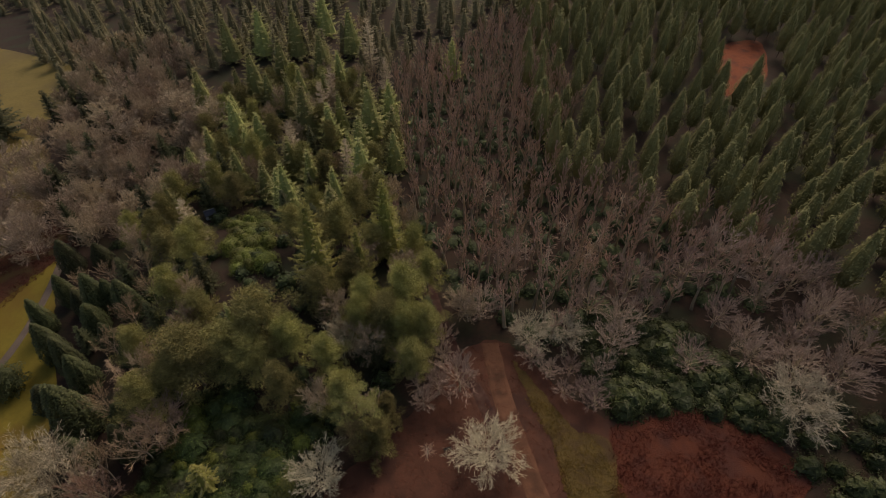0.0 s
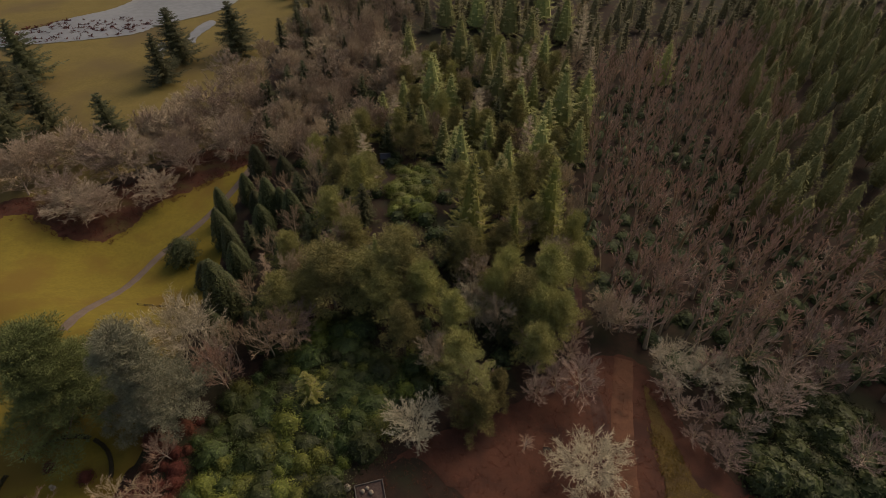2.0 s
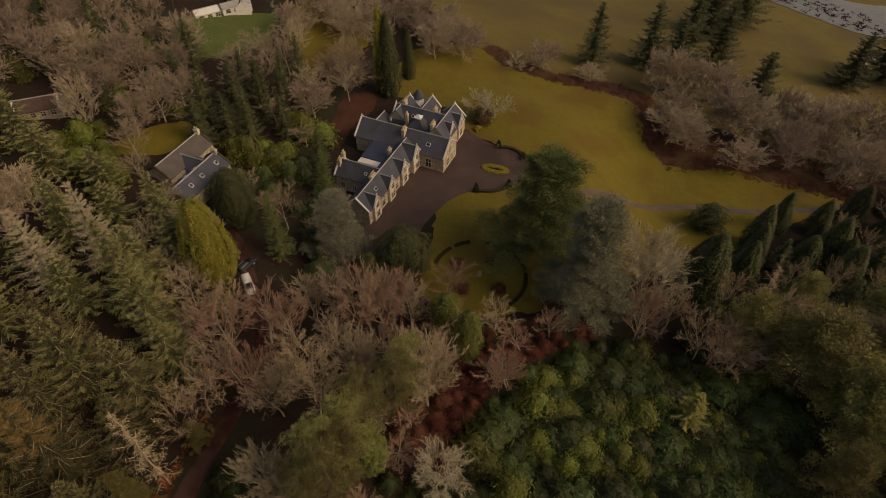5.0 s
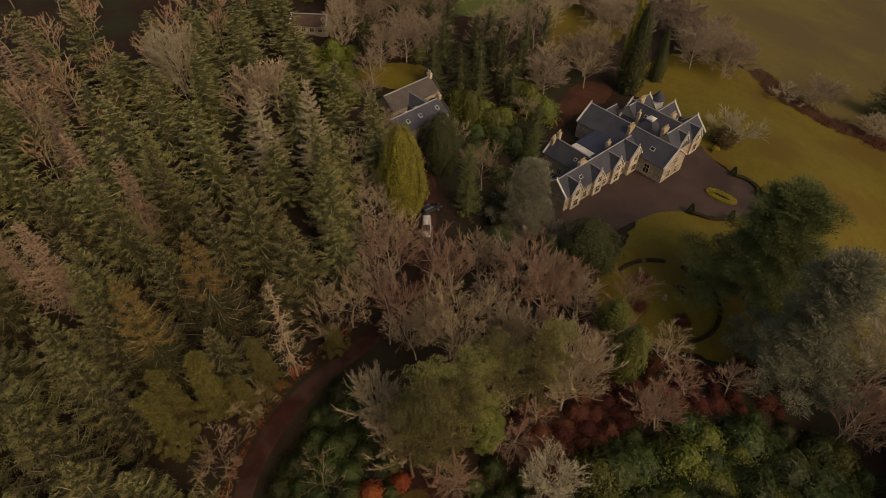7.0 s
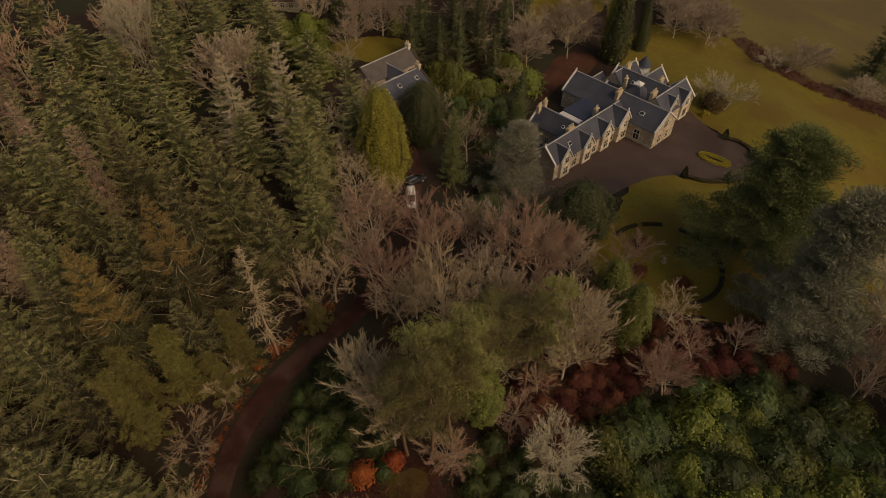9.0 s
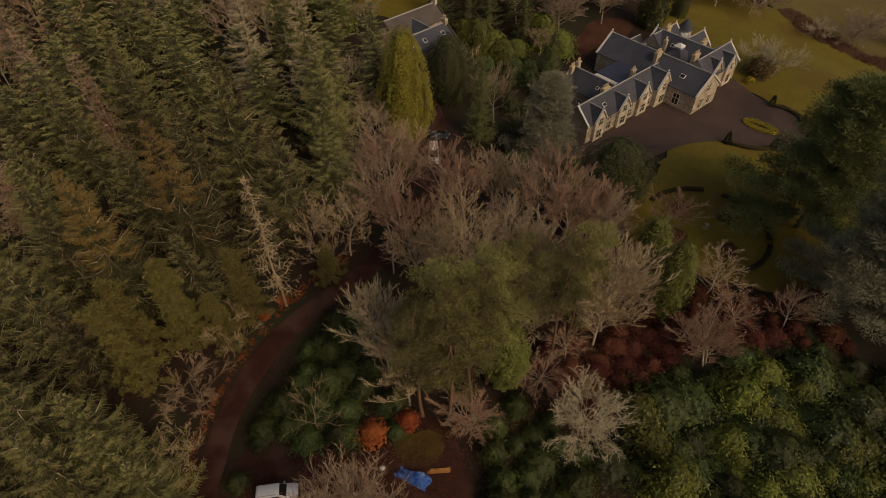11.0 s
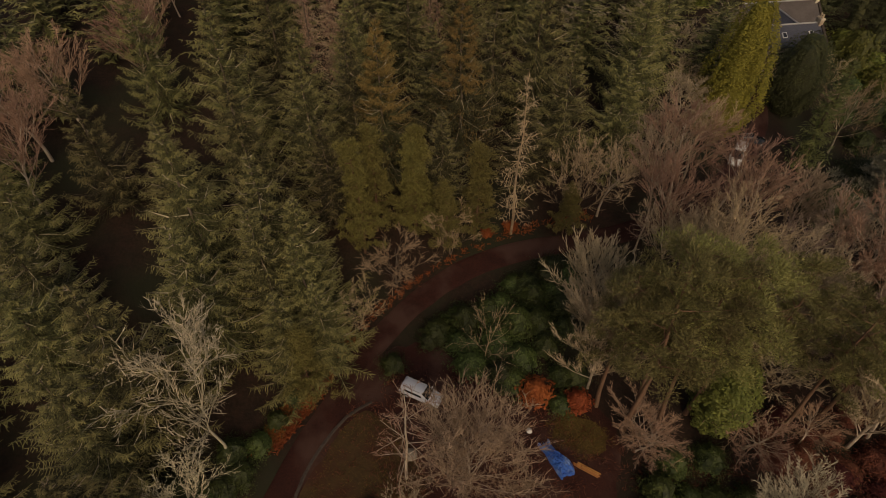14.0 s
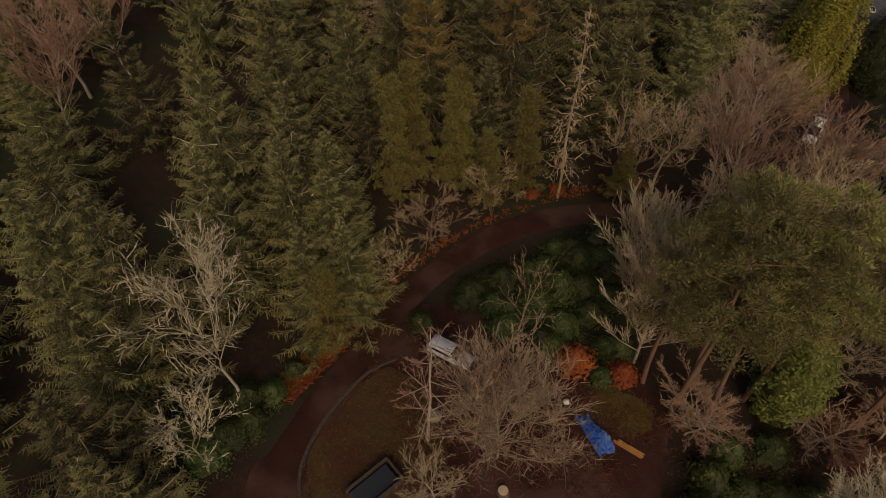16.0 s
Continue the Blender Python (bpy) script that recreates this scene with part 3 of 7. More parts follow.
wing_roof = block(house, 'x', 29.9, 4.7, -20.5, 7.9, 5.0, 8.7)
window(house, 'y-', 3.2, 25.2, 1.1, 1.5, 2.6)
window(house, 'x+', 28.2, 7.9, 1.0, 1.3, 2.2)
window(house, 'x+', 31.6, 7.9, 1.0, 1.3, 2.2)
window(house, 'x+', 29.9, 7.9, 4.6, 1.5, 1.9, 3)
service_roof = block(house, 'x', 10.9, 3.5, -16.8, -4.5, 4.6, 7.7, skews=(True, False))
for xx in (-14.5, -11.0):
    window(house, 'y-', xx, 7.4, 1.0, 1.2, 1.5)
block(house, 'y', 1.7, 3.5, 33.5, 48.0, 5.0, 8.4, skews=(False, True))
for yy, fx in ((38.6, 5.0), (43.8, 5.7)):
    block(house, 'x', yy, 1.9, 1.7, fx, 5.0, 7.9, wall="dressed", skews=(False, True))
    window(house, 'x+', yy, fx, 1.0, 1.5, 2.0)
    window(house, 'x+', yy, fx, 4.3, 1.3, 1.6)
window(house, 'x+', 35.6, 5.2, 1.0, 1.2, 1.9)
for zz in (1.0, 4.4):
    window(house, 'y+', 1.7, 48.0, zz, 1.5, 1.8)
back_roof = block(house, 'x', 40.6, 4.0, -14.5, 1.7, 5.0, 8.7, skews=(True, False))
block(house, 'y', -13.0, 3.4, 37.0, 46.8, 5.0, 8.5, skews=(False, True))
block(house, 'y', -6.6, 2.7, 41.5, 49.8, 5.0, 8.0, skews=(False, True))
block(house, 'y', -17.6, 2.2, 33.0, 38.5, 4.2, 6.4, skews=(True, False), finial=False)
# flat lead roof between the wings, with a parapet wall below
bm = bmesh.new()
box_into(bm, -13.8, -7.3, 14.5, 25.3, -0.6, 5.1, 0.05)
part("wall", bm_mesh("wall", bm, "coping"), house, "cream rendered inner wall")
bm = bmesh.new()
box_into(bm, -14.0, -7.2, 16.6, 25.3, 5.1, 5.35, 0.05)
part("roof", bm_mesh("roof", bm, "flat"), house, "dark blue felted flat roof")
window(house, 'y-', -10.5, 14.5, 2.6, 1.5, 1.3, 2)
# stair lantern with a pyramid roof
bm = bmesh.new()
lo = [bm.verts.new((x, y, 5.2)) for x, y in ((-8.6, 33.6), (-2.0, 33.6), (-2.0, 40.2), (-8.6, 40.2))]
hi = [bm.verts.new((x, y, 8.0)) for x, y in ((-6.1, 36.1), (-4.5, 36.1), (-4.5, 37.7), (-6.1, 37.7))]
bm.faces.new(hi)
bm.faces.new(lo[::-1])
for i in range(4):
    bm.faces.new((lo[i], lo[(i + 1) % 4], hi[(i + 1) % 4], hi[i]))
part("roof", bm_mesh("roof", bm, "slate"), house, "pyramid slate roof over the stair")
bm = bmesh.new()
box_into(bm, -6.2, -4.4, 36.0, 37.8, 8.0, 8.55, 0.05)
cap = [bm.verts.new(p) for p in ((-6.4, 35.8, 8.55), (-4.2, 35.8, 8.55), (-4.2, 38.0, 8.55), (-6.4, 38.0, 8.55), (-5.3, 36.9, 9.3))]
for i in range(4):
    bm.faces.new((cap[i], cap[(i + 1) % 4], cap[4]))
bm.faces.new(cap[3::-1])
part("roof_lantern", bm_mesh("roof_lantern", bm, "white"), house, "white glazed roof lantern")
# round turret with a conical roof
bm = bmesh.new()
bmesh.ops.create_cone(bm, cap_ends=True, segments=20, radius1=1.75, radius2=1.75, depth=8.2, matrix=Matrix.Translation((-11.0, 48.6, 3.3)))
bmesh.ops.create_cone(bm, cap_ends=True, segments=20, radius1=1.95, radius2=1.95, depth=0.3, matrix=Matrix.Translation((-11.0, 48.6, 7.3)))
turret = part("turret", bm_mesh("turret", bm, "white", True), house, "round white turret")
bm = bmesh.new()
bmesh.ops.create_cone(bm, cap_ends=True, segments=20, radius1=2.1, radius2=0.06, depth=2.7, matrix=Matrix.Translation((-11.0, 48.6, 8.8)))
part("turret_roof", bm_mesh("turret_roof", bm, "slate"), turret, "conical slate roof")
for x, y, z1, wx, wy, n in ((-5.9, 28.5, 10.3, 0.9, 2.4, 4), (0.4, 34.6, 10.2, 0.9, 2.6, 4), (-4.6, 7.0, 9.7, 0.9, 2.6, 4), (-6.4, 20.0, 8.6, 0.8, 1.6, 2), (-12.4, 42.2, 10.2, 0.9, 2.2, 3), (-2.2, 42.2, 10.0, 0.9, 2.2, 3),
                            (-17.2, 13.2, 8.8, 0.8, 1.2, 2), (-9.0, 36.5, 9.6, 0.8, 1.0, 2), (-16.2, 9.6, 9.2, 0.8, 1.2, 2)):
    chimney(house, x, y, 3.0, z1 - 0.7, wx, wy * 0.85, n, "pot")
rooflight(wing_roof, 2.2, 27.4, 6.95, 1.3, 1.0, 'X', 38)
rooflight(front_roof, -2.5, 4.6, 6.5, 0.9, 1.2, 'Y', 43)
rooflight(back_roof, -8.0, 38.6, 7.0, 0.9, 0.9, 'X', 43)
rooflight(service_roof, -8.0, 9.2, 6.3, 0.8, 0.8, 'X', 41)

# the lower house in the trees: two ranges side by side
lodge = tagged(new("stable_house"), "stone stable house with two grey slate roofs", "house")
LX = math.atan2(5.9, -14.8)
lodge.matrix_world = pose(-101.6, -62.9, ground(-108, -62) - 0.2, 0, 0, math.degrees(LX))
r1 = block(lodge, 'x', 0.0, 3.6, 0.0, 16.0, 3.6, 6.0, coping="edging", finial=False)
r2 = block(lodge, 'x', 9.2, 3.6, 5.0, 21.0, 3.8, 6.4, roof="grey_slate", coping="edging", finial=False)
block(lodge, 'y', 12.5, 2.4, 1.0, 8.0, 3.6, 5.4, skews=(False, False), finial=False)
chimney(lodge, 15.7, 0.0, 3, 7.2, 0.8, 1.4, 2)
chimney(lodge, 20.7, 9.2, 3, 7.6, 0.8, 1.4, 2)
for xx in (4.0, 8.0, 13.5):
    rooflight(r1, xx, -1.9, 4.95, 0.9, 1.1, 'X', 33)
for xx in (6.0, 9.5):
    rooflight(r1, xx, 1.9, 4.95, 0.9, 1.1, 'X', -33)
for xx in (3.0, 7.5, 12.0):
    window(lodge, 'y-', xx, -3.6, 1.0, 1.2, 1.4)
window(lodge, 'x-', 9.2, 5.0, 1.0, 1.2, 1.5)
window(lodge, 'x-', 0.0, 0.0, 1.0, 1.2, 1.5)

cottage = tagged(new("cottage"), "small cottage with a brown roof and white windows", "house")
CX = math.atan2(8.0, -3.2)
cottage.matrix_world = pose(-129.4, -110.5, ground(-130, -106), 0, 0, math.degrees(CX))
block(cottage, 'x', 0.0, 3.0, -1.0, 9.5, 2.6, 4.6, wall="stone", roof="brown_roof", finial=False)
for xx in (0.8, 2.8, 5.2, 7.6):
    window(cottage, 'y-', xx, -3.0, 0.8, 1.1, 1.3)
shed_ob = tagged(new("glasshouse"), "long white low building behind the paddock", "outbuilding")
shed_ob.matrix_world = pose(-203, -90, ground(-207, -80), 0, 0, math.degrees(math.atan2(17, -12)))
block(shed_ob, 'x', 0.0, 2.2, 0.0, 9.0, 2.6, 3.8, wall="white", roof="white", finial=False, skews=(False, False))
block(shed_ob, 'x', 0.4, 2.2, 10.0, 21.0, 2.6, 3.6, wall="white", roof="lead", finial=False, skews=(False, False))
for xx in (2, 5, 8, 12, 15, 18):
    window(shed_ob, 'y-', xx, -2.2 + 0.4 * (xx > 9), 0.8, 1.6, 1.3)
farm = tagged(new("farm_range"), "long slate-roofed farm range behind the glasshouse", "farm building")
farm.matrix_world = pose(-229, -87.4, ground(-230, -80), 0, 0, math.degrees(math.atan2(21.3, -12.0)))
block(farm, 'x', 0.0, 2.8, 0.0, 25.0, 2.8, 4.8, wall="coping", finial=False)
block(farm, 'y', 2.5, 2.8, -22.0, 0.0, 2.8, 4.8, wall="coping", finial=False)
for xx in (4.0, 8.0, 12.0, 16.0, 20.0):
    window(farm, 'y+', xx, 2.8, 0.8, 1.1, 1.2)
hut = tagged(new("garden_hut"), "small pale hut among the conifers", "hut")
hut.matrix_world = pose(-95.5, 159, ground(-95.5, 159), 0, 0, 30)
block(hut, 'x', 0, 1.8, 0, 4.2, 2.4, 3.6, wall="white", roof="slate", finial=False, skews=(False, False))
window(hut, 'y-', 2, -1.8, 0.9, 1.0, 1.0)

# ---- vehicles ----


def loft(sections):
    """A closed skin over rings of equal count."""
    bm = bmesh.new()
    rings = [[bm.verts.new(p) for p in s] for s in sections]
    n = len(rings[0])
    for a, b in zip(rings, rings[1:]):
        for i in range(n):
            bm.faces.new((a[i], a[(i + 1) % n], b[(i + 1) % n], b[i]))
    bm.faces.new(rings[0][::-1])
    bm.faces.new(rings[-1])
    bmesh.ops.recalc_face_normals(bm, faces=bm.faces[:])
    return bm


def ring(x, w, z0, z1, tuck=0.12):
    return [(x, -w + tuck, z0), (x, w - tuck, z0), (x, w, z0 + 0.3 * (z1 - z0)), (x, w - 0.02, z0 + 0.75 * (z1 - z0)), (x, w - tuck, z1), (x, -w + tuck, z1), (x, -w + 0.02, z0 + 0.75 * (z1 - z0)), (x, -w, z0 + 0.3 * (z1 - z0))]


def vehicle(name, label, category, x, y, heading, paint, length=4.7, width=0.9, roof=1.62, van=False, z=0.2):
    """Heading: degrees from +x of the bonnet."""
    v = tagged(new(name), label, category)
    v.matrix_world = pose(x, y, ground(x, y) + z, 0, 0, heading)
    k = length / 4.7
    body = loft([ring(-2.35 * k, width - 0.08, 0.35, 0.85), ring(-2.25 * k, width, 0.3, 0.95), ring(-0.6 * k, width, 0.28, 0.95), ring(1.0 * k, width, 0.28, 0.95), ring(1.9 * k, width - 0.03, 0.3, 0.86), ring(2.32 * k, width - 0.14, 0.36, 0.7)])
    b = part("body", bm_mesh("body", body, paint, True), v)
    back = -2.28 if van else -2.2
    cab = loft([ring(back * k, width - 0.12, 0.9, roof - (0.0 if van else 0.1), 0.1), ring((back + 0.25) * k, width - 0.11, 0.9, roof, 0.12), ring(0.1 * k, width - 0.11, 0.9, roof, 0.12), ring(0.35 * k, width - 0.12, 0.9, roof - 0.06, 0.12), ring(1.15 * k, width - 0.1, 0.9, 0.99, 0.1)])
    c = part("cabin", bm_mesh("cabin", cab, paint, True), v)
    bm = bmesh.new()
    hw = width - 0.2
    q = [bm.verts.new(p) for p in ((0.42 * k, -hw + 0.05, roof - 0.03), (0.42 * k, hw - 0.05, roof - 0.03), (1.12 * k, hw, 1.03), (1.12 * k, -hw, 1.03))]
    bm.faces.new(q)
    bmesh.ops.solidify(bm, geom=bm.faces[:], thickness=0.03)
    part("windscreen", bm_mesh("windscreen", bm, "glass"), c, "dark windscreen")
    for s in (-1, 1):
        bm = bmesh.new()
        box_into(bm, -1.7 * k, 0.35 * k, s * (width - 0.10) - 0.02, s * (width - 0.10) + 0.02, 1.02, roof - 0.2, 0.02)
        part("side_window", bm_mesh("side_window", bm, "glass"), c, "dark side window")
        bm = bmesh.new()
        box_into(bm, 0.75 * k, 0.9 * k, s * (width + 0.08) - 0.08, s * (width + 0.08) + 0.08, 0.95, 1.1, 0.03)
        part("door_mirror", bm_mesh("door_mirror", bm, paint), v)
        bm = bmesh.new()
        box_into(bm, 2.2 * k, 2.33 * k, s * 0.6 - 0.18, s * 0.6 + 0.18, 0.6, 0.72, 0.03)
        part("headlight", bm_mesh("headlight", bm, "white"), v, "clear headlight")
        for wx in (-1.4, 1.42):
            bm = bmesh.new()
            bmesh.ops.create_cone(bm, cap_ends=True, segments=18, radius1=0.33, radius2=0.33, depth=0.22, matrix=Matrix.Translation((wx * k, s * (width - 0.1), 0.33)) @ Matrix.Rotation(math.pi / 2, 4, 'X'))
            wheel = part("wheel", bm_mesh("wheel", bm, "rubber"), v, "black tyre")
            bm = bmesh.new()
            bmesh.ops.create_cone(bm, cap_ends=True, segments=12, radius1=0.2, radius2=0.18, depth=0.26, matrix=Matrix.Translation((wx * k, s * (width - 0.1), 0.33)) @ Matrix.Rotation(math.pi / 2, 4, 'X'))
            part("rim", bm_mesh("rim", bm, "lead"), wheel, "grey rim")
    bm = bmesh.new()
    box_into(bm, back * k - 0.02, back * k + 0.03, -hw, hw, 1.05, roof - 0.25, 0.02)
    part("rear_window", bm_mesh("rear_window", bm, "glass"), c, "dark rear window")
    for s in (-1, 1):
        bm = bmesh.new()
        box_into(bm, -1.9 * k, 0.1 * k, s * 0.62 - 0.03, s * 0.62 + 0.03, roof, roof + 0.05, 0.01)
        part("roof_rail", bm_mesh("roof_rail", bm, "lead"), c)
    return v


vehicle("parked_car", "silver estate car parked on the muddy clearing", "car", -14.6, -28.9, 124.0, "car")
vehicle("pickup_van", "white-topped van on the forest track", "van", -79.0, -41.3, 28.0, "white", 5.2, 0.98, 2.1, van=True)
vehicle("dark_car", "dark blue car parked beside the drive", "car", -85.6, -43.6, 150.0, "dark_car")
vehicle("grey_car", "grey car parked near the stable house", "car", -84.4, -55.0, 70.0, "car")
vehicle("dark_car", "dark car parked near the stable house", "car", -92.4, -74.0, 20.0, "dark_car")

# ---- garden ----


def leafy(name, mat, along, size, n_per, label, category, parent=None, high=0.6, wide=0.9, seed=1):
    """A clipped hedge along a line: a solid core clad in small leaves."""
    local = np.random.default_rng(seed)
    g = Geo()
    line = spline(along, 0.6)
    for p, q in zip(line, line[1:]):
        d = (q - p) / (np.linalg.norm(q - p) + 1e-9)
        s = np.array([-d[1], d[0]])
        for _ in range(n_per):
            u, a = local.random(), local.uniform(0, math.pi)
            c = p + (q - p) * u + s * math.cos(a) * wide / 2 * local.uniform(0.8, 1.08)
            z = ground(c[0], c[1]) + 0.1 + high * math.sin(a) ** 0.6 * local.uniform(0.7, 1.1)
            o = np.array([s[0] * math.cos(a), s[1] * math.cos(a), math.sin(a)]) + 0.5 * local.normal(size=3)
            t = np.cross(o, local.normal(size=3))
            t /= np.linalg.norm(t) + 1e-9
            o /= np.linalg.norm(o)
            c3 = np.array([c[0], c[1], z])
            g.add([c3 - t * size / 2, c3 + o * size * 0.6, c3 + t * size / 2, c3 - o * size * 0.5], [(0, 1, 2), (0, 2, 3)])
    v, f = [], []
    for i, p in enumerate(line):
        d = line[min(i + 1, len(line) - 1)] - line[max(i - 1, 0)]
        s = np.array([-d[1], d[0]]) / (np.hypot(*d) + 1e-9)
        for k, (a, z) in enumerate(((-0.45, 0), (-0.4, 0.85), (0.4, 0.85), (0.45, 0))):
            c = p + s * a * wide
            v.append((c[0], c[1], ground(c[0], c[1]) + 0.1 + z * high))
    for i in range(len(line) - 1):
        for k in range(3):
            j = i * 4 + k
            f += [(j, j + 1, j + 5), (j, j + 5, j + 4)]
    g.add(v, f)
    return tagged(new(name, g.mesh(name, [mat])), label, category)


def circle_arc(cx, cy, r, a0, a1, n=12):
    return [(cx + r * math.cos(radians(a)), cy + r * math.sin(radians(a))) for a in np.linspace(a0, a1, n)]


GC = (-87.9, 9.2)
for a0, a1 in ((34, 92), (97, 172), (190, 212), (218, 252)):
    tagged(leafy("box_hedge", "hedge", circle_arc(*GC, 10.9, a0, a1), 0.22, 26, "low clipped box hedge curving round the garden circle", "hedge", seed=a0), group="hedges of the garden circle")
sundial = tagged(new("sundial"), "small stone sundial at the garden's centre", "sundial")
sundial.matrix_world = pose(*GC, ground(*GC))
for nm, r, z0, z1 in (("plinth", 0.6, 0.0, 0.35), ("pillar", 0.22, 0.35, 1.15), ("dial", 0.4, 1.15, 1.28)):
    bm = bmesh.new()
    bmesh.ops.create_cone(bm, cap_ends=True, segments=10, radius1=r, radius2=r * 0.9, depth=z1 - z0, matrix=Matrix.Translation((0, 0, (z0 + z1) / 2)))
    part(nm, bm_mesh(nm, bm, "rock"), sundial)
EL = math.atan2(7.2, 2.2)
ell = [(-130.6 + 3.4 * math.cos(a) * math.cos(EL) - 1.25 * math.sin(a) * math.sin(EL), 15.7 + 3.4 * math.cos(a) * math.sin(EL) + 1.25 * math.sin(a) * math.cos(EL)) for a in np.linspace(0, 2 * math.pi, 22)]
leafy("heather_bed", "heath", ell, 0.3, 60, "oval ring of yellow heather on the forecourt", "flower bed", high=0.7, wide=1.4, seed=9)
leafy("heather_core", "hedge", [ell[0], (-130.6, 15.7), ell[11]], 0.25, 40, "dark planting inside the heather ring", "flower bed", high=0.4, wide=1.2, seed=10)
leafy("entrance_hedge", "hedge", [(-141.3, 17.5), (-140.6, 21), (-138.4, 23.6), (-135.7, 24.2)], 0.25, 34, "low curved hedge beside the forecourt", "hedge", high=0.9, wide=1.1, seed=11)
leafy("entrance_hedge", "hedge", [(-120.8, 9.9), (-120.3, 13), (-121, 16), (-122.6, 18.5)], 0.25, 34, "low curved hedge beside the forecourt", "hedge", high=0.9, wide=1.1, seed=12)
leafy("yellow_bush", "heath", [(-150.8, 11.0), (-150, 12)], 0.35, 300, "round yellow bush by the house corner", "bush", high=1.3, wide=2.4, seed=13)
for k, (x, y) in enumerate(((-141.3, 17.3), (-135.4, 24.2), (-120.8, 9.7), (-122.8, 18.9))):
    local = np.random.default_rng(60 + k)
    g = Geo()
    for _ in range(420):
        u, a = local.random(), local.uniform(0, 2 * math.pi)
        r = (0.85 * (1 - u) ** 0.8 + 0.08) * local.uniform(0.85, 1.05)
        c = np.array([r * math.cos(a), r * math.sin(a), 2.9 * u])
        o = np.array([math.cos(a), math.sin(a), 0.6]) + 0.4 * local.normal(size=3)
        t = np.cross(o, local.normal(size=3))
        t /= np.linalg.norm(t) + 1e-9
        g.add([c - t * 0.13, c + o * 0.16, c + t * 0.13, c - o * 0.12], [(0, 1, 2), (0, 2, 3)])
    ob = tagged(new("topiary_cone", g.mesh("topiary_cone", ["yew"])), "clipped dark yew cone beside the forecourt", "topiary", "yew cones")
    ob.matrix_world = pose(x, y, ground(x, y) + 0.1)

# ---- the muddy clearing ----


def rock(name, x, y, size, mat, label, category, seed, squash=0.7):
    bm = bmesh.new()
    bmesh.ops.create_icosphere(bm, subdivisions=2, radius=size)
    for v in bm.verts:
        v.co *= 1 + 0.25 * noise.noise(v.co * 2.2 / size + Vector((seed, 0, 0)))
        v.co.z *= squash
    ob = tagged(new(name, bm_mesh(name, bm, mat, True)), label, category)
    ob.matrix_world = pose(x, y, ground(x, y) + size * squash * 0.6 + 0.1, 0, 0, seed * 40)
    return ob


rock("boulder", -10.4, -23.5, 0.7, "rock", "grey boulder lying at the foot of the birch", "boulder", 1)
rock("boulder", -35.1, 33.8, 0.8, "rock", "pale boulder beside the fire pit", "boulder", 2)
rock("boulder", -29.3, 29.2, 0.6, "rock", "pale boulder beside the fire pit", "boulder", 3)
rock("boulder", 48.3, 75.7, 0.9, "rock", "grey boulder at the edge of the bracken", "boulder", 5)
stump = tagged(new("tree_stump"), "sawn tree stump with a pale cut face", "stump")
stump.matrix_world = pose(-13.0, -14.8, ground(-13, -14.8))
for nm, mt, r0, r1, z0, z1 in (("bark", "bark", 0.62, 0.48, -0.1, 0.5), ("cut_face", "pot", 0.44, 0.43, 0.48, 0.53)):
    bm = bmesh.new()
    bmesh.ops.create_cone(bm, cap_ends=True, segments=14, radius1=r0, radius2=r1, depth=z1 - z0, matrix=Matrix.Translation((0, 0, (z0 + z1) / 2)))
    part(nm, bm_mesh(nm, bm, mt), stump)
# tarpaulin thrown over a heap
g = Geo()
nx, ny = 40, 22
pts = []
for j in range(ny):
    for i in range(nx):
        u, v = i / (nx - 1) * 2 - 1, j / (ny - 1) * 2 - 1
        edge = max(abs(u), abs(v))
        z = 0.8 * max(0.0, 1 - edge ** 3) * (0.75 + 0.35 * math.sin(2.2 * u + 0.8)) + 0.45 * (1 - edge ** 4) * abs(noise.noise((u * 4, v * 3, 2.0))) + 0.28 * noise.noise((u * 8, v * 6, 7.0)) + 0.1 * noise.noise((u * 17, v * 13, 4.0))
        rag = 1 + 0.3 * noise.noise((2.0 * math.cos(math.atan2(v, u)), 2.0 * math.sin(math.atan2(v, u)), 5.0))
        pts.append((2.1 * u * rag + 0.15 * noise.noise((v * 4, u, 3)), (0.8 + 0.2 * math.sin(3 * u)) * v * rag + 0.2 * math.sin(2.5 * u), max(0.02, z + 0.05)))
fs = []
for j in range(ny - 1):
    for i in range(nx - 1):
        a = j * nx + i
        fs += [(a, a + 1, a + nx + 1), (a, a + nx + 1, a + nx)]
g.add(pts, fs)
tarp = tagged(new("tarpaulin", g.mesh("tarpaulin", ["tarp"], False)), "crumpled blue tarpaulin over a heap", "tarpaulin")
tarp.matrix_world = pose(-23.2, -16.0, ground(-23.2, -16.0) + 0.1, 0, 0, 87)
pile = tagged(new("timber_stack"), "loose stack of orange sawn planks", "timber")
pile.matrix_world = pose(-25.4, -13.9, ground(-25.4, -13.9) + 0.14, 0, 0, 120)
for k in range(6):
    box("plank", pile, "plank", -1.6 + 0.15 * (k % 3), 1.5 + 0.12 * (k % 2), -0.36 + 0.16 * (k % 4), -0.24 + 0.16 * (k % 4), 0.06 * (k // 4), 0.05 + 0.06 * (k // 4), 0.008)
rock("rubble_sack", -22.5, -19.7, 0.32, "white", "small white sack on the mud", "sack", 8, 0.8)
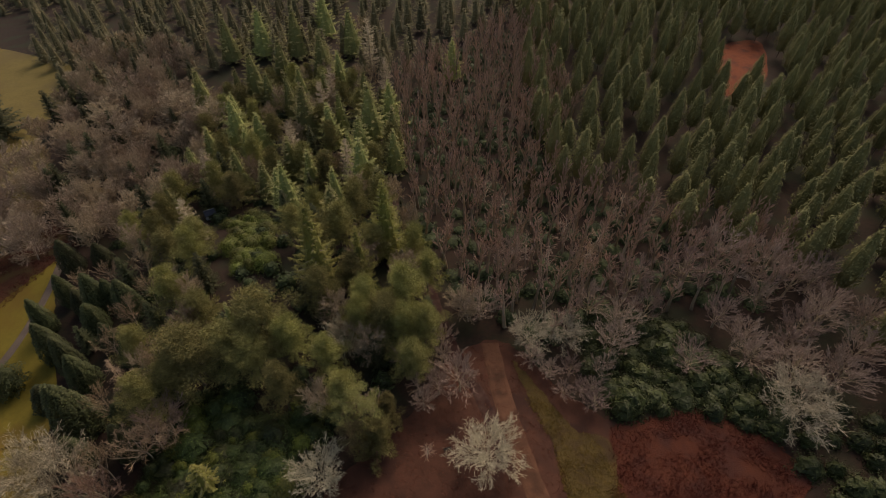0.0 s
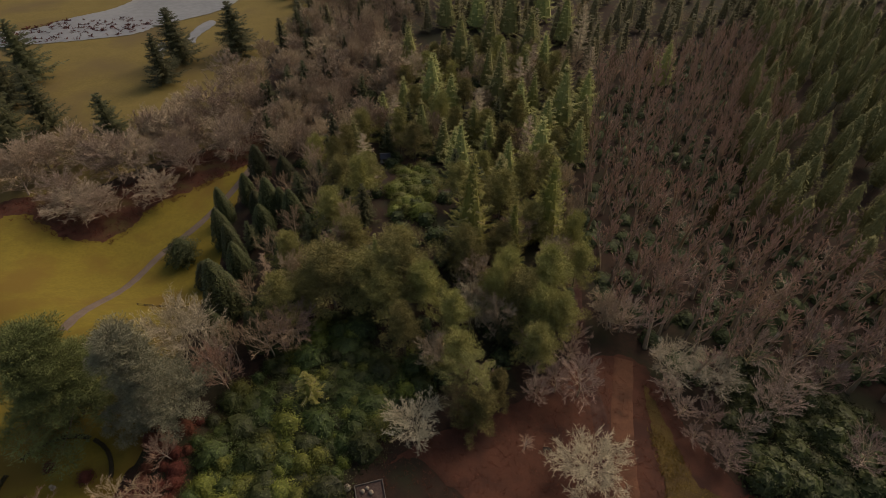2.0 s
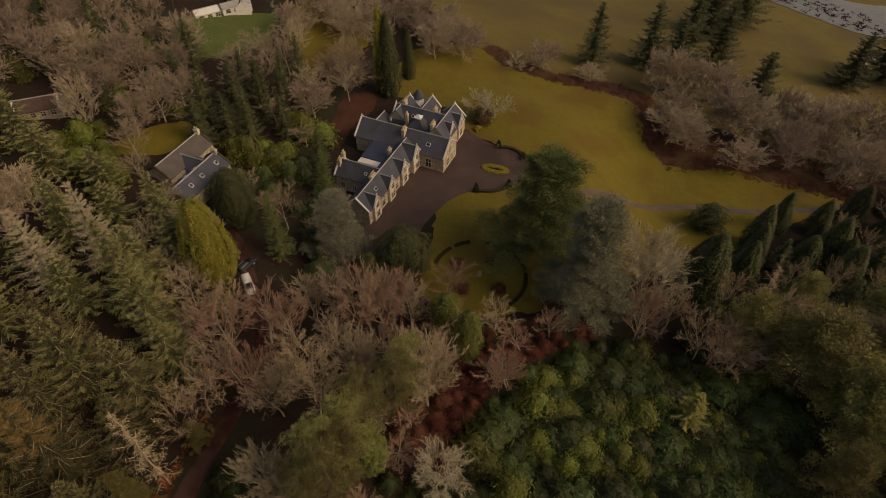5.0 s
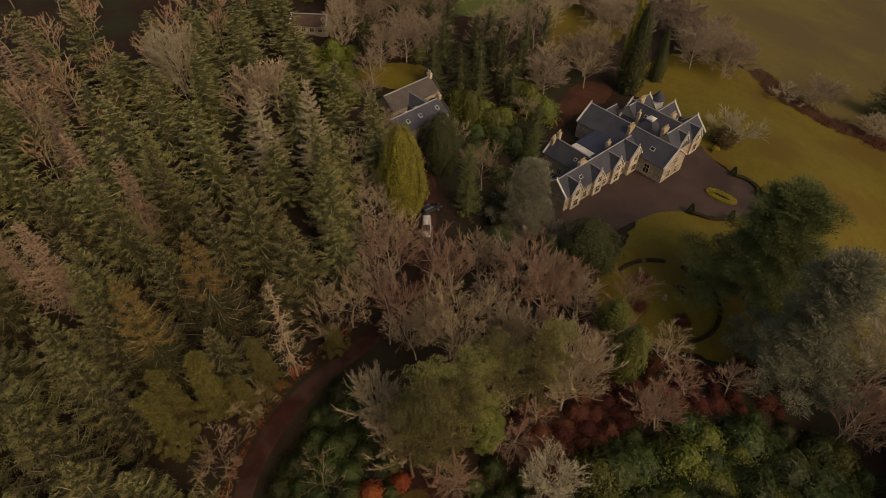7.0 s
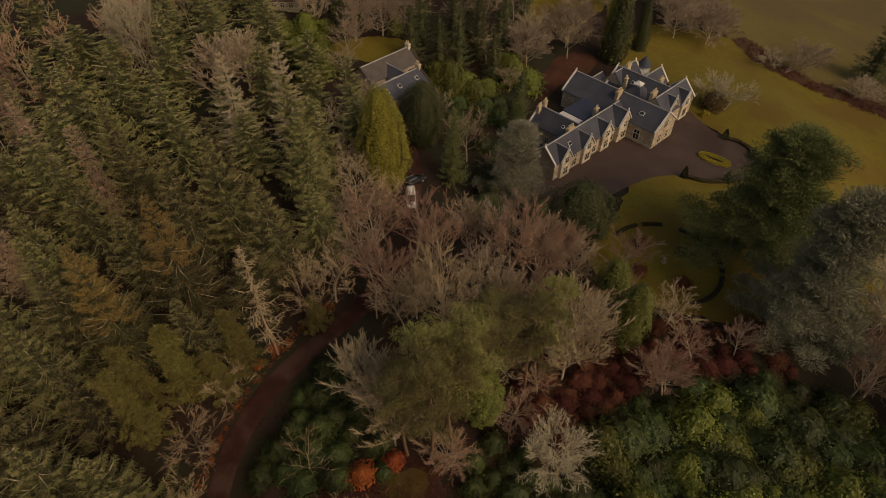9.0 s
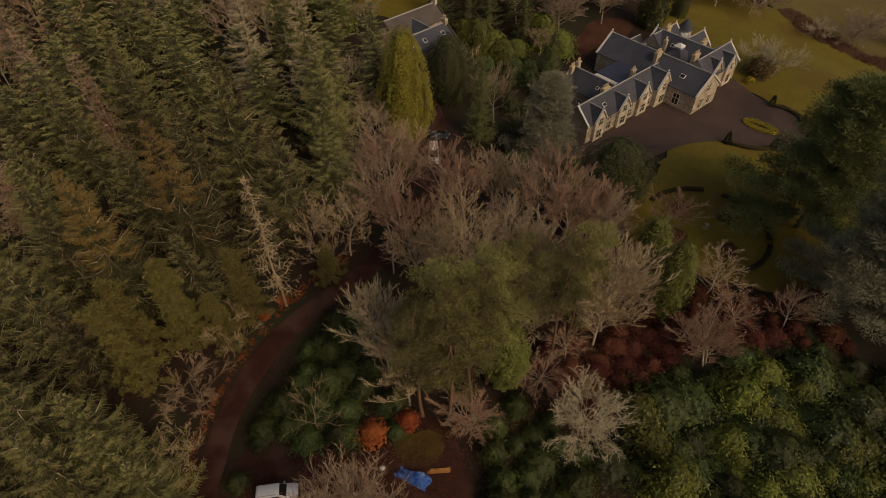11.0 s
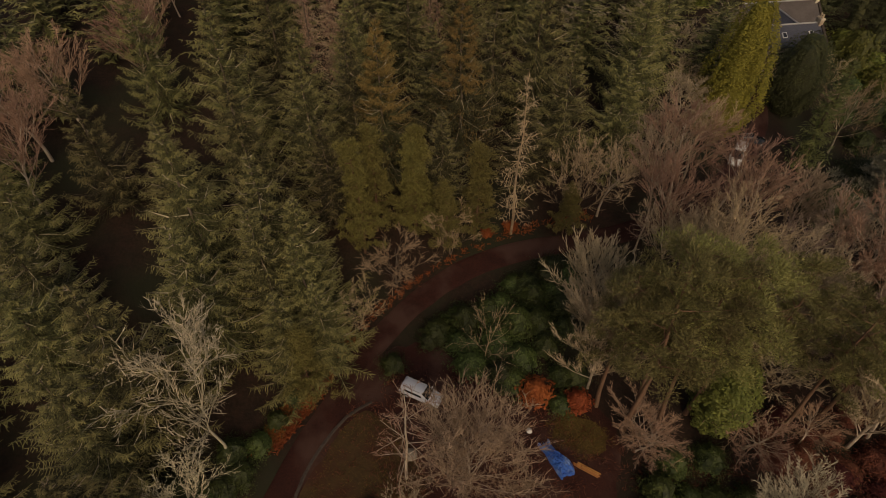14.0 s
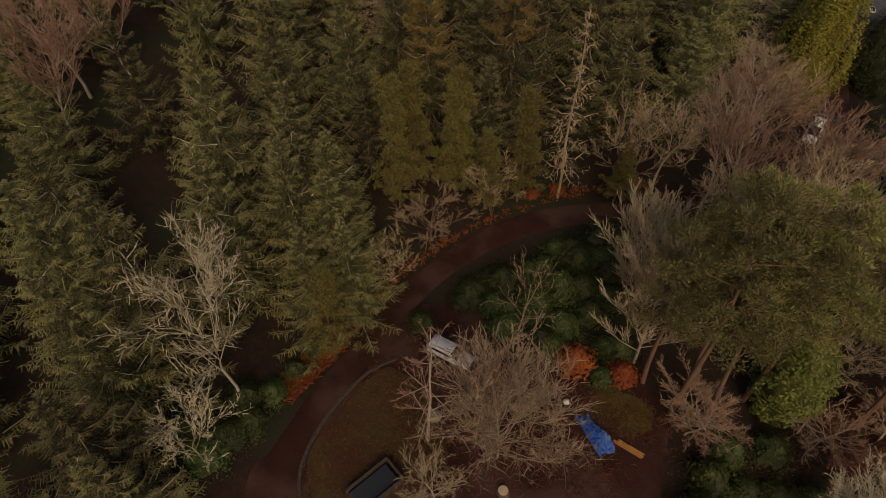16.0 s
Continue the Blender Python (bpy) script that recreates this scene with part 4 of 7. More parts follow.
# timber bin by the grass; a near-black block stands for its dark hollow
bin_ob = tagged(new("compost_bay"), "open timber bay, its dark hollow filled by a black block", "timber bay")
bin_ob.matrix_world = pose(-3.2, -19.6, ground(-3.2, -19.6), 0, 0, 197)
for nm, c in (("side_panel", (-2.2, 2.2, 1.1, 1.22)), ("side_panel", (-2.2, 2.2, -1.22, -1.1)), ("end_panel", (2.1, 2.22, -1.1, 1.1))):
    for k in range(4):
        box("board" if k else nm, bin_ob, "edging", *c, 0.05 + 0.27 * k, 0.28 + 0.27 * k, 0.01)
box("cover", bin_ob, "dark_car", -2.1, 1.9, -1.0, 1.0, 0.05, 0.75, 0.12, "near-black block standing for the dark hollow")
ribbon("track_edging", [(-9.5, -31.0), (-6.4, -30.7), (-2.9, -28.9), (-0.1, -26.7), (2.2, -23.9), (2.9, -21.5)], 0.35, "edging", 0.28, "low stone edging along the track", "kerb")
# fire pit of timbers on the hill clearing
pit = tagged(new("fire_pit"), "square timber fire pit with stones and ash", "fire pit")
pit.matrix_world = pose(-29.9, 34.3, ground(-29.9, 34.3) + 0.2, 0, 0, 38)
for k, c in enumerate(((-3.0, 3.0, 2.6, 2.8), (-3.0, 3.0, -2.8, -2.6), (-3.0, -2.8, -2.6, 2.6), (2.8, 3.0, -2.6, 2.6))):
    box("beam", pit, "wood", *c, 0.0, 0.55, 0.03)
box("ash_bed", pit, "pit", -2.8, 2.8, -2.6, 2.6, 0.0, 0.2, 0.02, "dark ash bed")
for k, (x, y, s) in enumerate(((-1.4, 1.2, 0.55), (-0.4, 1.6, 0.5), (0.2, 0.6, 0.6))):
    bm = bmesh.new()
    bmesh.ops.create_icosphere(bm, subdivisions=1, radius=s, matrix=Matrix.Translation((x, y, 0.4)))
    part("hearth_stone", bm_mesh("hearth_stone", bm, "rock", True), pit, "pale hearth stone")
bench = tagged(new("bench"), "small pale wooden bench on the leaf litter", "bench")
bench.matrix_world = pose(0.5, 59.8, ground(0.5, 59.8) + 0.12, 0, 0, 20)
box("seat", bench, "edging", -0.9, 0.9, -0.22, 0.22, 0.42, 0.48)
box("backrest", bench, "edging", -0.9, 0.9, 0.2, 0.26, 0.48, 0.85)
for sx in (-0.75, 0.75):
    for sy in (-0.18, 0.18):
        box("leg", bench, "edging", sx - 0.04, sx + 0.04, sy - 0.04, sy + 0.04, 0.0, 0.42)
# post-and-rail fence at the lawn's edge
fence = tagged(new("rail_fence"), "dark timber post-and-rail fence by the lawn", "fence")
fence.matrix_world = pose(-119, 57.5, 0)
n_posts = 9
for k in range(n_posts):
    fx, fy = 17.0 * k / (n_posts - 1), 5.5 * k / (n_posts - 1)
    gz = ground(-119 + fx, 57.5 + fy)
    box("post", fence, "edging", fx - 0.07, fx + 0.07, fy - 0.07, fy + 0.07, gz, gz + 1.3, 0.01)
    if k:
        px, py = 17.0 * (k - 1) / (n_posts - 1), 5.5 * (k - 1) / (n_posts - 1)
        for hgt in (0.6, 1.1):
            bm = bmesh.new()
            a = Vector((px, py, ground(-119 + px, 57.5 + py) + hgt))
            b = Vector((fx, fy, gz + hgt))
            m = Matrix.Translation((a + b) / 2) @ (b - a).to_track_quat('X', 'Z').to_matrix().to_4x4()
            box_into(bm, -(b - a).length / 2, (b - a).length / 2, -0.03, 0.03, -0.06, 0.06, 0.0)
            bmesh.ops.transform(bm, matrix=m, verts=bm.verts[:])
            part("rail", bm_mesh("rail", bm, "edging"), fence)

# ---- trees: builders ----
rng = np.random.default_rng(7)


def unit(v):
    return v / (np.linalg.norm(v, axis=-1, keepdims=True) + 1e-9)


def blades(g, p, d, l, w, slot=0, flat=None):
    """Kite-shaped sprays or leaves: from p along d, of length l and width w."""
    p, d = np.asarray(p, float), unit(np.asarray(d, float))
    l, w = np.broadcast_to(l, len(p))[:, None], np.broadcast_to(w, len(p))[:, None]
    ref = rng.normal(size=p.shape) if flat is None else np.broadcast_to(flat, p.shape) + 0.35 * rng.normal(size=p.shape)
    s = unit(np.cross(d, ref))
    mid = p + d * l * 0.45
    v = np.stack([p, mid + s * w / 2, p + d * l, mid - s * w / 2], 1).reshape(-1, 3)
    i = 4 * np.arange(len(p))[:, None]
    g.add(v, np.concatenate([i + [0, 1, 2], i + [0, 2, 3]]), slot)


def slivers(g, p, d, l, w, slot=0, flat=None):
    """Fine twigs and sprays of needles, each one thin triangle."""
    p, d = np.asarray(p, float), unit(np.asarray(d, float))
    l, w = np.broadcast_to(l, len(p))[:, None], np.broadcast_to(w, len(p))[:, None]
    ref = rng.normal(size=p.shape) if flat is None else np.broadcast_to(flat, p.shape) + 0.35 * rng.normal(size=p.shape)
    s = unit(np.cross(d, ref))
    v = np.stack([p - s * w / 2, p + s * w / 2, p + d * l], 1).reshape(-1, 3)
    g.add(v, 3 * np.arange(len(p))[:, None] + [0, 1, 2], slot)


def tube(g, pts, radii, sides=5, slot=0):
    """A tapered limb along the points."""
    pts = np.asarray(pts, float)
    d = unit(np.gradient(pts, axis=0))
    ref = np.where(np.abs(d[:, 2:3]) > 0.9, [[1.0, 0, 0]], [[0, 0, 1.0]])
    a = unit(np.cross(d, ref))
    b = np.cross(d, a)
    ang = np.linspace(0, 2 * np.pi, sides, endpoint=False)
    r = np.asarray(radii)[:, None, None]
    ring = pts[:, None] + r * (np.cos(ang)[None, :, None] * a[:, None] + np.sin(ang)[None, :, None] * b[:, None])
    f = []
    for i in range(len(pts) - 1):
        for k in range(sides):
            q, n = i * sides + k, i * sides + (k + 1) % sides
            f += [(q, n, n + sides), (q, n + sides, q + sides)]
    g.add(ring.reshape(-1, 3), f, slot)


def spruce_parts(h, r, whorls=15, per=9, sprays=22, bare=0.08, droop=0.3, lean=0.3, seed=0, thin=1.0, blade=1.0, taper=0.72, ribs=0.45, gilt=0.0, girth=1.0, spray=0.24, bushy=0, uneven=0.3, rib=0.15, core=0.0):
    """Trunk and crown of a conifer: tiers of long upcurved branches, each with twigs hanging off both sides. Crown slots: 0 needles, 1 tips, 2 bare ribs.
    bushy: how many smaller twigs grow off each side twig; uneven: how far the tiers are out of step, in metres."""
    trunk, crown = Geo(), Geo()
    z = np.linspace(0, h, 7)
    tube(trunk, np.stack([0.12 * np.sin(z * 0.5 + seed), 0.12 * np.cos(z * 0.4 + seed), z], 1), np.linspace(0.0143 * h * girth, 0.02, 7), 6)
    if core:
        tube_r = [core * r * (1 - q) ** taper for q in (bare + 0.04, 0.3, 0.5, 0.7, 0.88)]
        tube(crown, [(0, 0, h * q) for q in (bare + 0.04, 0.3, 0.5, 0.7, 0.88)], tube_r, 9)
    for k in range(whorls):
        u = (k + 0.5) / whorls
        zz = h * (bare + (0.99 - bare) * u ** 0.9)
        top = 1 - zz / h
        n = max(4, int(per * (0.55 + 0.6 * top)))
        tier = rng.uniform(0.82, 1.1)
        for j in range(n):
            ang = 2 * math.pi * (j + 0.5 * (k % 2) + rng.uniform(-0.35, 0.35)) / n
            length = (r * top ** taper * tier * rng.uniform(0.66, 1.18) + 0.25) * (1 if rng.random() < thin else 0.35)
            out = np.array([math.cos(ang), math.sin(ang), 0.0])
            side = np.array([-out[1], out[0], 0.0])
            t = np.linspace(0.08, 1, sprays)
            rise = lean * (1 - top) ** 2
            sag = droop * rng.uniform(0.7, 1.3)
            dz = length * (rise * t - sag * (0.35 + top) * t * (1.25 - t) * 1.3 + 0.2 * t ** 3)
            axis = np.array([0, 0, zz + rng.uniform(-uneven, uneven) * min(1.0, 3 * top)]) + out * (length * t)[:, None]
            axis += side * (length * 0.16 * rng.uniform(-1, 1) * t ** 2)[:, None]
            axis[:, 2] += dz
            spl = (spray * length * (1 - 0.7 * t) * np.minimum(1, 0.4 + 2.2 * t) + 0.24) * rng.uniform(0.6, 1.35, sprays)
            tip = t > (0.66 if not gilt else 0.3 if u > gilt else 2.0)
            for sg in (-1, 1):
                d = out * 0.55 + side * sg * 0.8 + np.array([0, 0, -0.4]) + 0.3 * rng.normal(size=(sprays, 3))
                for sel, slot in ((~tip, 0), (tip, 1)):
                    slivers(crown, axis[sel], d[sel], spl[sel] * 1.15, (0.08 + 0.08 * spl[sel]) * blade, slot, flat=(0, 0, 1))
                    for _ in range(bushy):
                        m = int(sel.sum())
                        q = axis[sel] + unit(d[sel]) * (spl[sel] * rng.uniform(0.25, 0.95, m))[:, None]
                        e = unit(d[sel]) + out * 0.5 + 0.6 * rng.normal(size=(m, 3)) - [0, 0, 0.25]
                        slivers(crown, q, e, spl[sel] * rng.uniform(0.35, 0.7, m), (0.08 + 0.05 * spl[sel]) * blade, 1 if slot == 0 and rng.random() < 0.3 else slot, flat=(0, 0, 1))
            half = axis[sprays // 2]
            lift = np.array([[0, 0, 0.06]])
            slot = 2 if rng.random() < ribs * (0.35 + top) else 1
            slivers(crown, axis[:1] + lift, (half - axis[0])[None], np.linalg.norm(half - axis[0]) * 1.15, rib, slot if slot == 2 else 0, flat=(0, 0, 1))
            slivers(crown, half[None] + lift, (axis[-1] - half)[None], np.linalg.norm(axis[-1] - half) * 1.1, rib, slot, flat=(0, 0, 1))
    slivers(crown, np.array([[0, 0, h * 0.95]]), np.array([[0, 0, 1.0]]), h * 0.07, 0.12, 1)
    return trunk, crown


def clump(g, c, rx, rz, n, size, slot=0, up=0.5, core=0.35):
    """A tuft of needles round c."""
    n = int(n * 2.6)
    d = unit(rng.normal(size=(n, 3)))
    rad = rng.uniform(core, 1.0, n)[:, None]
    p = np.asarray(c) + d * rad * [rx, rx, rz]
    slivers(g, p - d * size * 0.3, d + [0, 0, up] + 0.4 * rng.normal(size=(n, 3)), size * rng.uniform(0.7, 1.3, n), size * 0.3 * rng.uniform(0.7, 1.2, n), slot)


def pine_parts(h, r, crown_from=0.5, limbs=18, tuft=58, size=0.5, flat=0.75, spread=1.0, seed=0, fat=0.22):
    """A pine or cedar: trunk, limbs, and flattened tufts of needles at the limbs' ends."""
    trunk, crown = Geo(), Geo()
    z = np.linspace(0, h * 0.96, 8)
    lean = rng.normal(size=2) * 0.015
    stem = np.stack([lean[0] * z + 0.2 * np.sin(z * 0.33 + seed), lean[1] * z + 0.2 * np.cos(z * 0.29 + seed), z], 1)
    tube(trunk, stem, np.linspace(0.011 * h, 0.04, 8), 7)
    for k in range(limbs):
        u = (k + rng.uniform(0, 0.9)) / limbs
        zz = h * (crown_from + (0.97 - crown_from) * u)
        env = math.sin(math.pi * min(1, 0.22 + 0.72 * u)) ** 0.7 if crown_from > 0.3 else (1 - u) ** 0.75 * (0.75 + 0.25 * math.sin(9 * u)) + 0.12
        ang = k * 2.39996 + rng.uniform(-0.3, 0.3)
        length = r * env * rng.uniform(0.6, 1.12) * spread
        c0 = np.array([np.interp(zz, z, stem[:, 0]), np.interp(zz, z, stem[:, 1]), zz])
        out = np.array([math.cos(ang), math.sin(ang), rng.uniform(0.05, 0.5)])
        pts = [c0, c0 + out * length * 0.55 + [0, 0, 0.03 * length], c0 + out * length * 0.95 + [0, 0, 0.14 * length]]
        tube(trunk, pts, [0.04 + 0.010 * length, 0.035, 0.015], 4)
        for q, s in ((0.95, 1.0), (0.62, 0.85)) + (((0.3, 0.6),) if length > 2.5 else ()):
            cc = c0 + out * length * q + rng.normal(size=3) * 0.3
            rad = (fat * r + 0.45) * s * rng.uniform(0.75, 1.2)
            clump(crown, cc, rad, rad * flat, int(tuft * s), size, 0, 0.55)
    clump(crown, stem[-1], 0.2 * r + 0.3, 0.3 * r * 0.6 + 0.3, tuft, size, 0, 0.7)
    return trunk, crown


def mass_parts(h, r, profile, n=1400, size=0.4, stem=True, seed=0, up=0.6, lump=0.22, lobes=5, lift=0.0, core=True, needles=False):
    """Dense evergreen foliage: leaves near the surface of a lobed outline."""
    trunk, crown = Geo(), Geo()
    if stem:
        tube(trunk, [(0, 0, -0.3), (0.05, 0, 0.4 * h), (0, 0.05, 0.8 * h)], [0.03 * r + 0.06, 0.03 * r + 0.04, 0.03], 6)
    na, nz = (12, 7) if core else (5, 4)
    cv, cf = [], []
    for a in range(nz):
        w = a / (nz - 1) * (0.8 if needles else 0.94)
        for b in range(na):
            th = 2 * math.pi * b / na
            q = (0.5 if needles else 0.66) * r * profile(w) * (1 + lump * math.sin(lobes * th + 5 * w + seed * 1.7) * math.sin(9 * w + 2 * th + seed * 1.7))
            cv.append((q * math.cos(th), q * math.sin(th), h * (lift + (1 - lift) * w)))
    for a in range(nz - 1):
        for b in range(na):
            p, q = a * na + b, a * na + (b + 1) % na
            cf += [(p, q, q + na), (p, q + na, p + na)]
    cv.append((0, 0, h * (lift + (1 - lift) * (0.9 if needles else 0.95))))
    cf += [((nz - 1) * na + b, (nz - 1) * na + (b + 1) % na, len(cv) - 1) for b in range(na)]
    crown.add(cv, cf, 0)
    u = rng.uniform(0.0, 0.97 if needles else 1.0, n * 3)
    rr = np.array([profile(a) for a in u])
    keep = rng.random(n * 3) < (rr + 0.12 if h > 1.6 * r else 1.0)
    u, rr = u[keep][:n], rr[keep][:n]
    n = len(u)
    ang = rng.uniform(0, 2 * np.pi, n)
    ph = seed * 1.7
    bulge = 1 + lump * (np.sin(lobes * ang + 5 * u + ph) * np.sin(9 * u + 2 * ang + ph) + 0.6 * np.sin(11 * ang - 14 * u + ph))
    rad = r * rr * bulge * rng.uniform(0.62, 1.0, n) ** 0.45
    zz = h * (lift + (1 - lift) * np.clip(u + 0.03 * np.sin(5 * ang + ph), 0, 1))
    p = np.stack([rad * np.cos(ang), rad * np.sin(ang), zz], 1)
    face = np.stack([np.cos(ang), np.sin(ang), 0.35 + 1.3 * u ** 1.5], 1) + 0.35 * rng.normal(size=(n, 3))
    d = np.cross(face, rng.normal(size=(n, 3))) + [0, 0, 0.3 * up]
    if needles:
        slivers(crown, p, np.stack([np.cos(ang), np.sin(ang), np.full(n, up)], 1) + 0.5 * rng.normal(size=(n, 3)), size * rng.uniform(0.6, 1.4, n), 0.3 * size)
        return trunk, crown
    size = size * rng.uniform(0.6, 1.35, n)
    blades(crown, p - unit(d) * size[:, None] * 0.5, d, size, size * 0.62, 0, flat=face)
    return trunk, crown


def bare_parts(h, r, fork=0.28, limbs=16, subs=6, twigs=7, fine=4, up=0.7, thick=1.0, seed=0, fw=0.042, crook=0.09, stems=1, droop=0.0, light=False, wild=0.5):
    """A leafless tree. Trunk slot 0 bark; crown slot 0 twigs."""
    trunk, crown = Geo(), Geo()

    def limb(p, d, length, r0, r1, n, g, sides, slot=0):
        pts, q, dd = [np.array(p)], np.array(p, float), unit(np.array(d, float))
        for i in range(n):
            dd = unit(dd + crook * rng.normal(size=3) + [0, 0, 0.06 * up - droop * i / n])
            q = q + dd * length / n
            pts.append(q)
        tube(g, pts, np.linspace(r0, r1, n + 1), sides, slot)
        return np.array(pts)

    for s in range(stems):
        ang0 = 2 * math.pi * s / max(1, stems) + seed
        tilt = [0.32 * math.cos(ang0), 0.32 * math.sin(ang0), 1] if stems > 1 else [0.05 * math.cos(ang0), 0.05 * math.sin(ang0), 1]
        stem = limb((0.1 * s, 0, -0.2), tilt, h * 0.8, 0.010 * h * thick, 0.02, 6, trunk, 6)
        for k in range(limbs // stems):
            u = fork + (0.97 - fork) * (k + rng.uniform(0.1, 0.9)) / (limbs // stems)
            i = u * 6
            a = min(5, int(i))
            p = stem[a] + (stem[a + 1] - stem[a]) * (i - a)
            ang = k * 2.39996 + ang0 + rng.uniform(-0.4, 0.4)
            env = math.sin(math.pi * min(1.0, 0.25 + 0.62 * u)) + 0.1
            length = r * env * rng.uniform(0.8, 1.15) * (1 + 0.25 * up)
            d = [math.cos(ang), math.sin(ang), up * rng.uniform(0.7, 1.4)]
            lp = limb(p, d, length, 0.0036 * h * thick * (1.25 - u), 0.012, 4, trunk, 3 if light else 4)
            for j in range(subs):
                v = 0.25 + 0.75 * (j + rng.random()) / subs
                b = min(3, int(v * 4))
                sp = lp[b] + (lp[b + 1] - lp[b]) * (v * 4 - b)
                sd = unit(lp[b + 1] - lp[b]) + 1.1 * wild * rng.normal(size=3) + [0, 0, 0.35 * up - droop]
                sl = length * 0.42 * (1.15 - 0.5 * v) * rng.uniform(0.7, 1.2)
                e = sp + unit(sd) * sl
                mid = sp + unit(sd) * sl * 0.5 + 0.06 * sl * rng.normal(size=3)
                if light:
                    slivers(crown, sp[None], (e - sp)[None], sl, 1.6 * fw)
                else:
                    tube(crown, [sp, mid, e], [0.018 * thick, 0.013 * thick, 0.005], 3)
                w = np.linspace(0.2, 1.0, twigs)
                tp = sp + (e - sp) * w[:, None]
                td = unit(sd) + wild * rng.normal(size=(twigs, 3)) + [0, 0, 0.25 * up - droop]
                tl = sl * 0.5 * rng.uniform(0.6, 1.2, twigs)
                slivers(crown, tp, td, tl, fw * 1.5)
                for q in range(fine):
                    fp = tp + unit(td) * (tl * rng.uniform(0.25, 0.9, twigs))[:, None]
                    slivers(crown, fp, unit(td) + wild * rng.normal(size=(twigs, 3)) + [0, 0, 0.2 * up - droop], tl * rng.uniform(0.4, 0.8, twigs), fw)
    return trunk, crown


def cone(a):
    return (1 - a) ** 0.75


def column(a):
    return min(1.0, 0.55 + 1.6 * a) * (1 - a) ** 0.42


def yew_shape(a):
    return min(1.0, 0.7 + 1.4 * a) * (1 - a) ** 0.62


def dome(a):
    return math.sqrt(max(0.0, 1 - a * a)) ** 0.9


def egg(a):
    return math.sin(math.pi * min(1, 0.12 + 0.86 * a)) ** 0.65


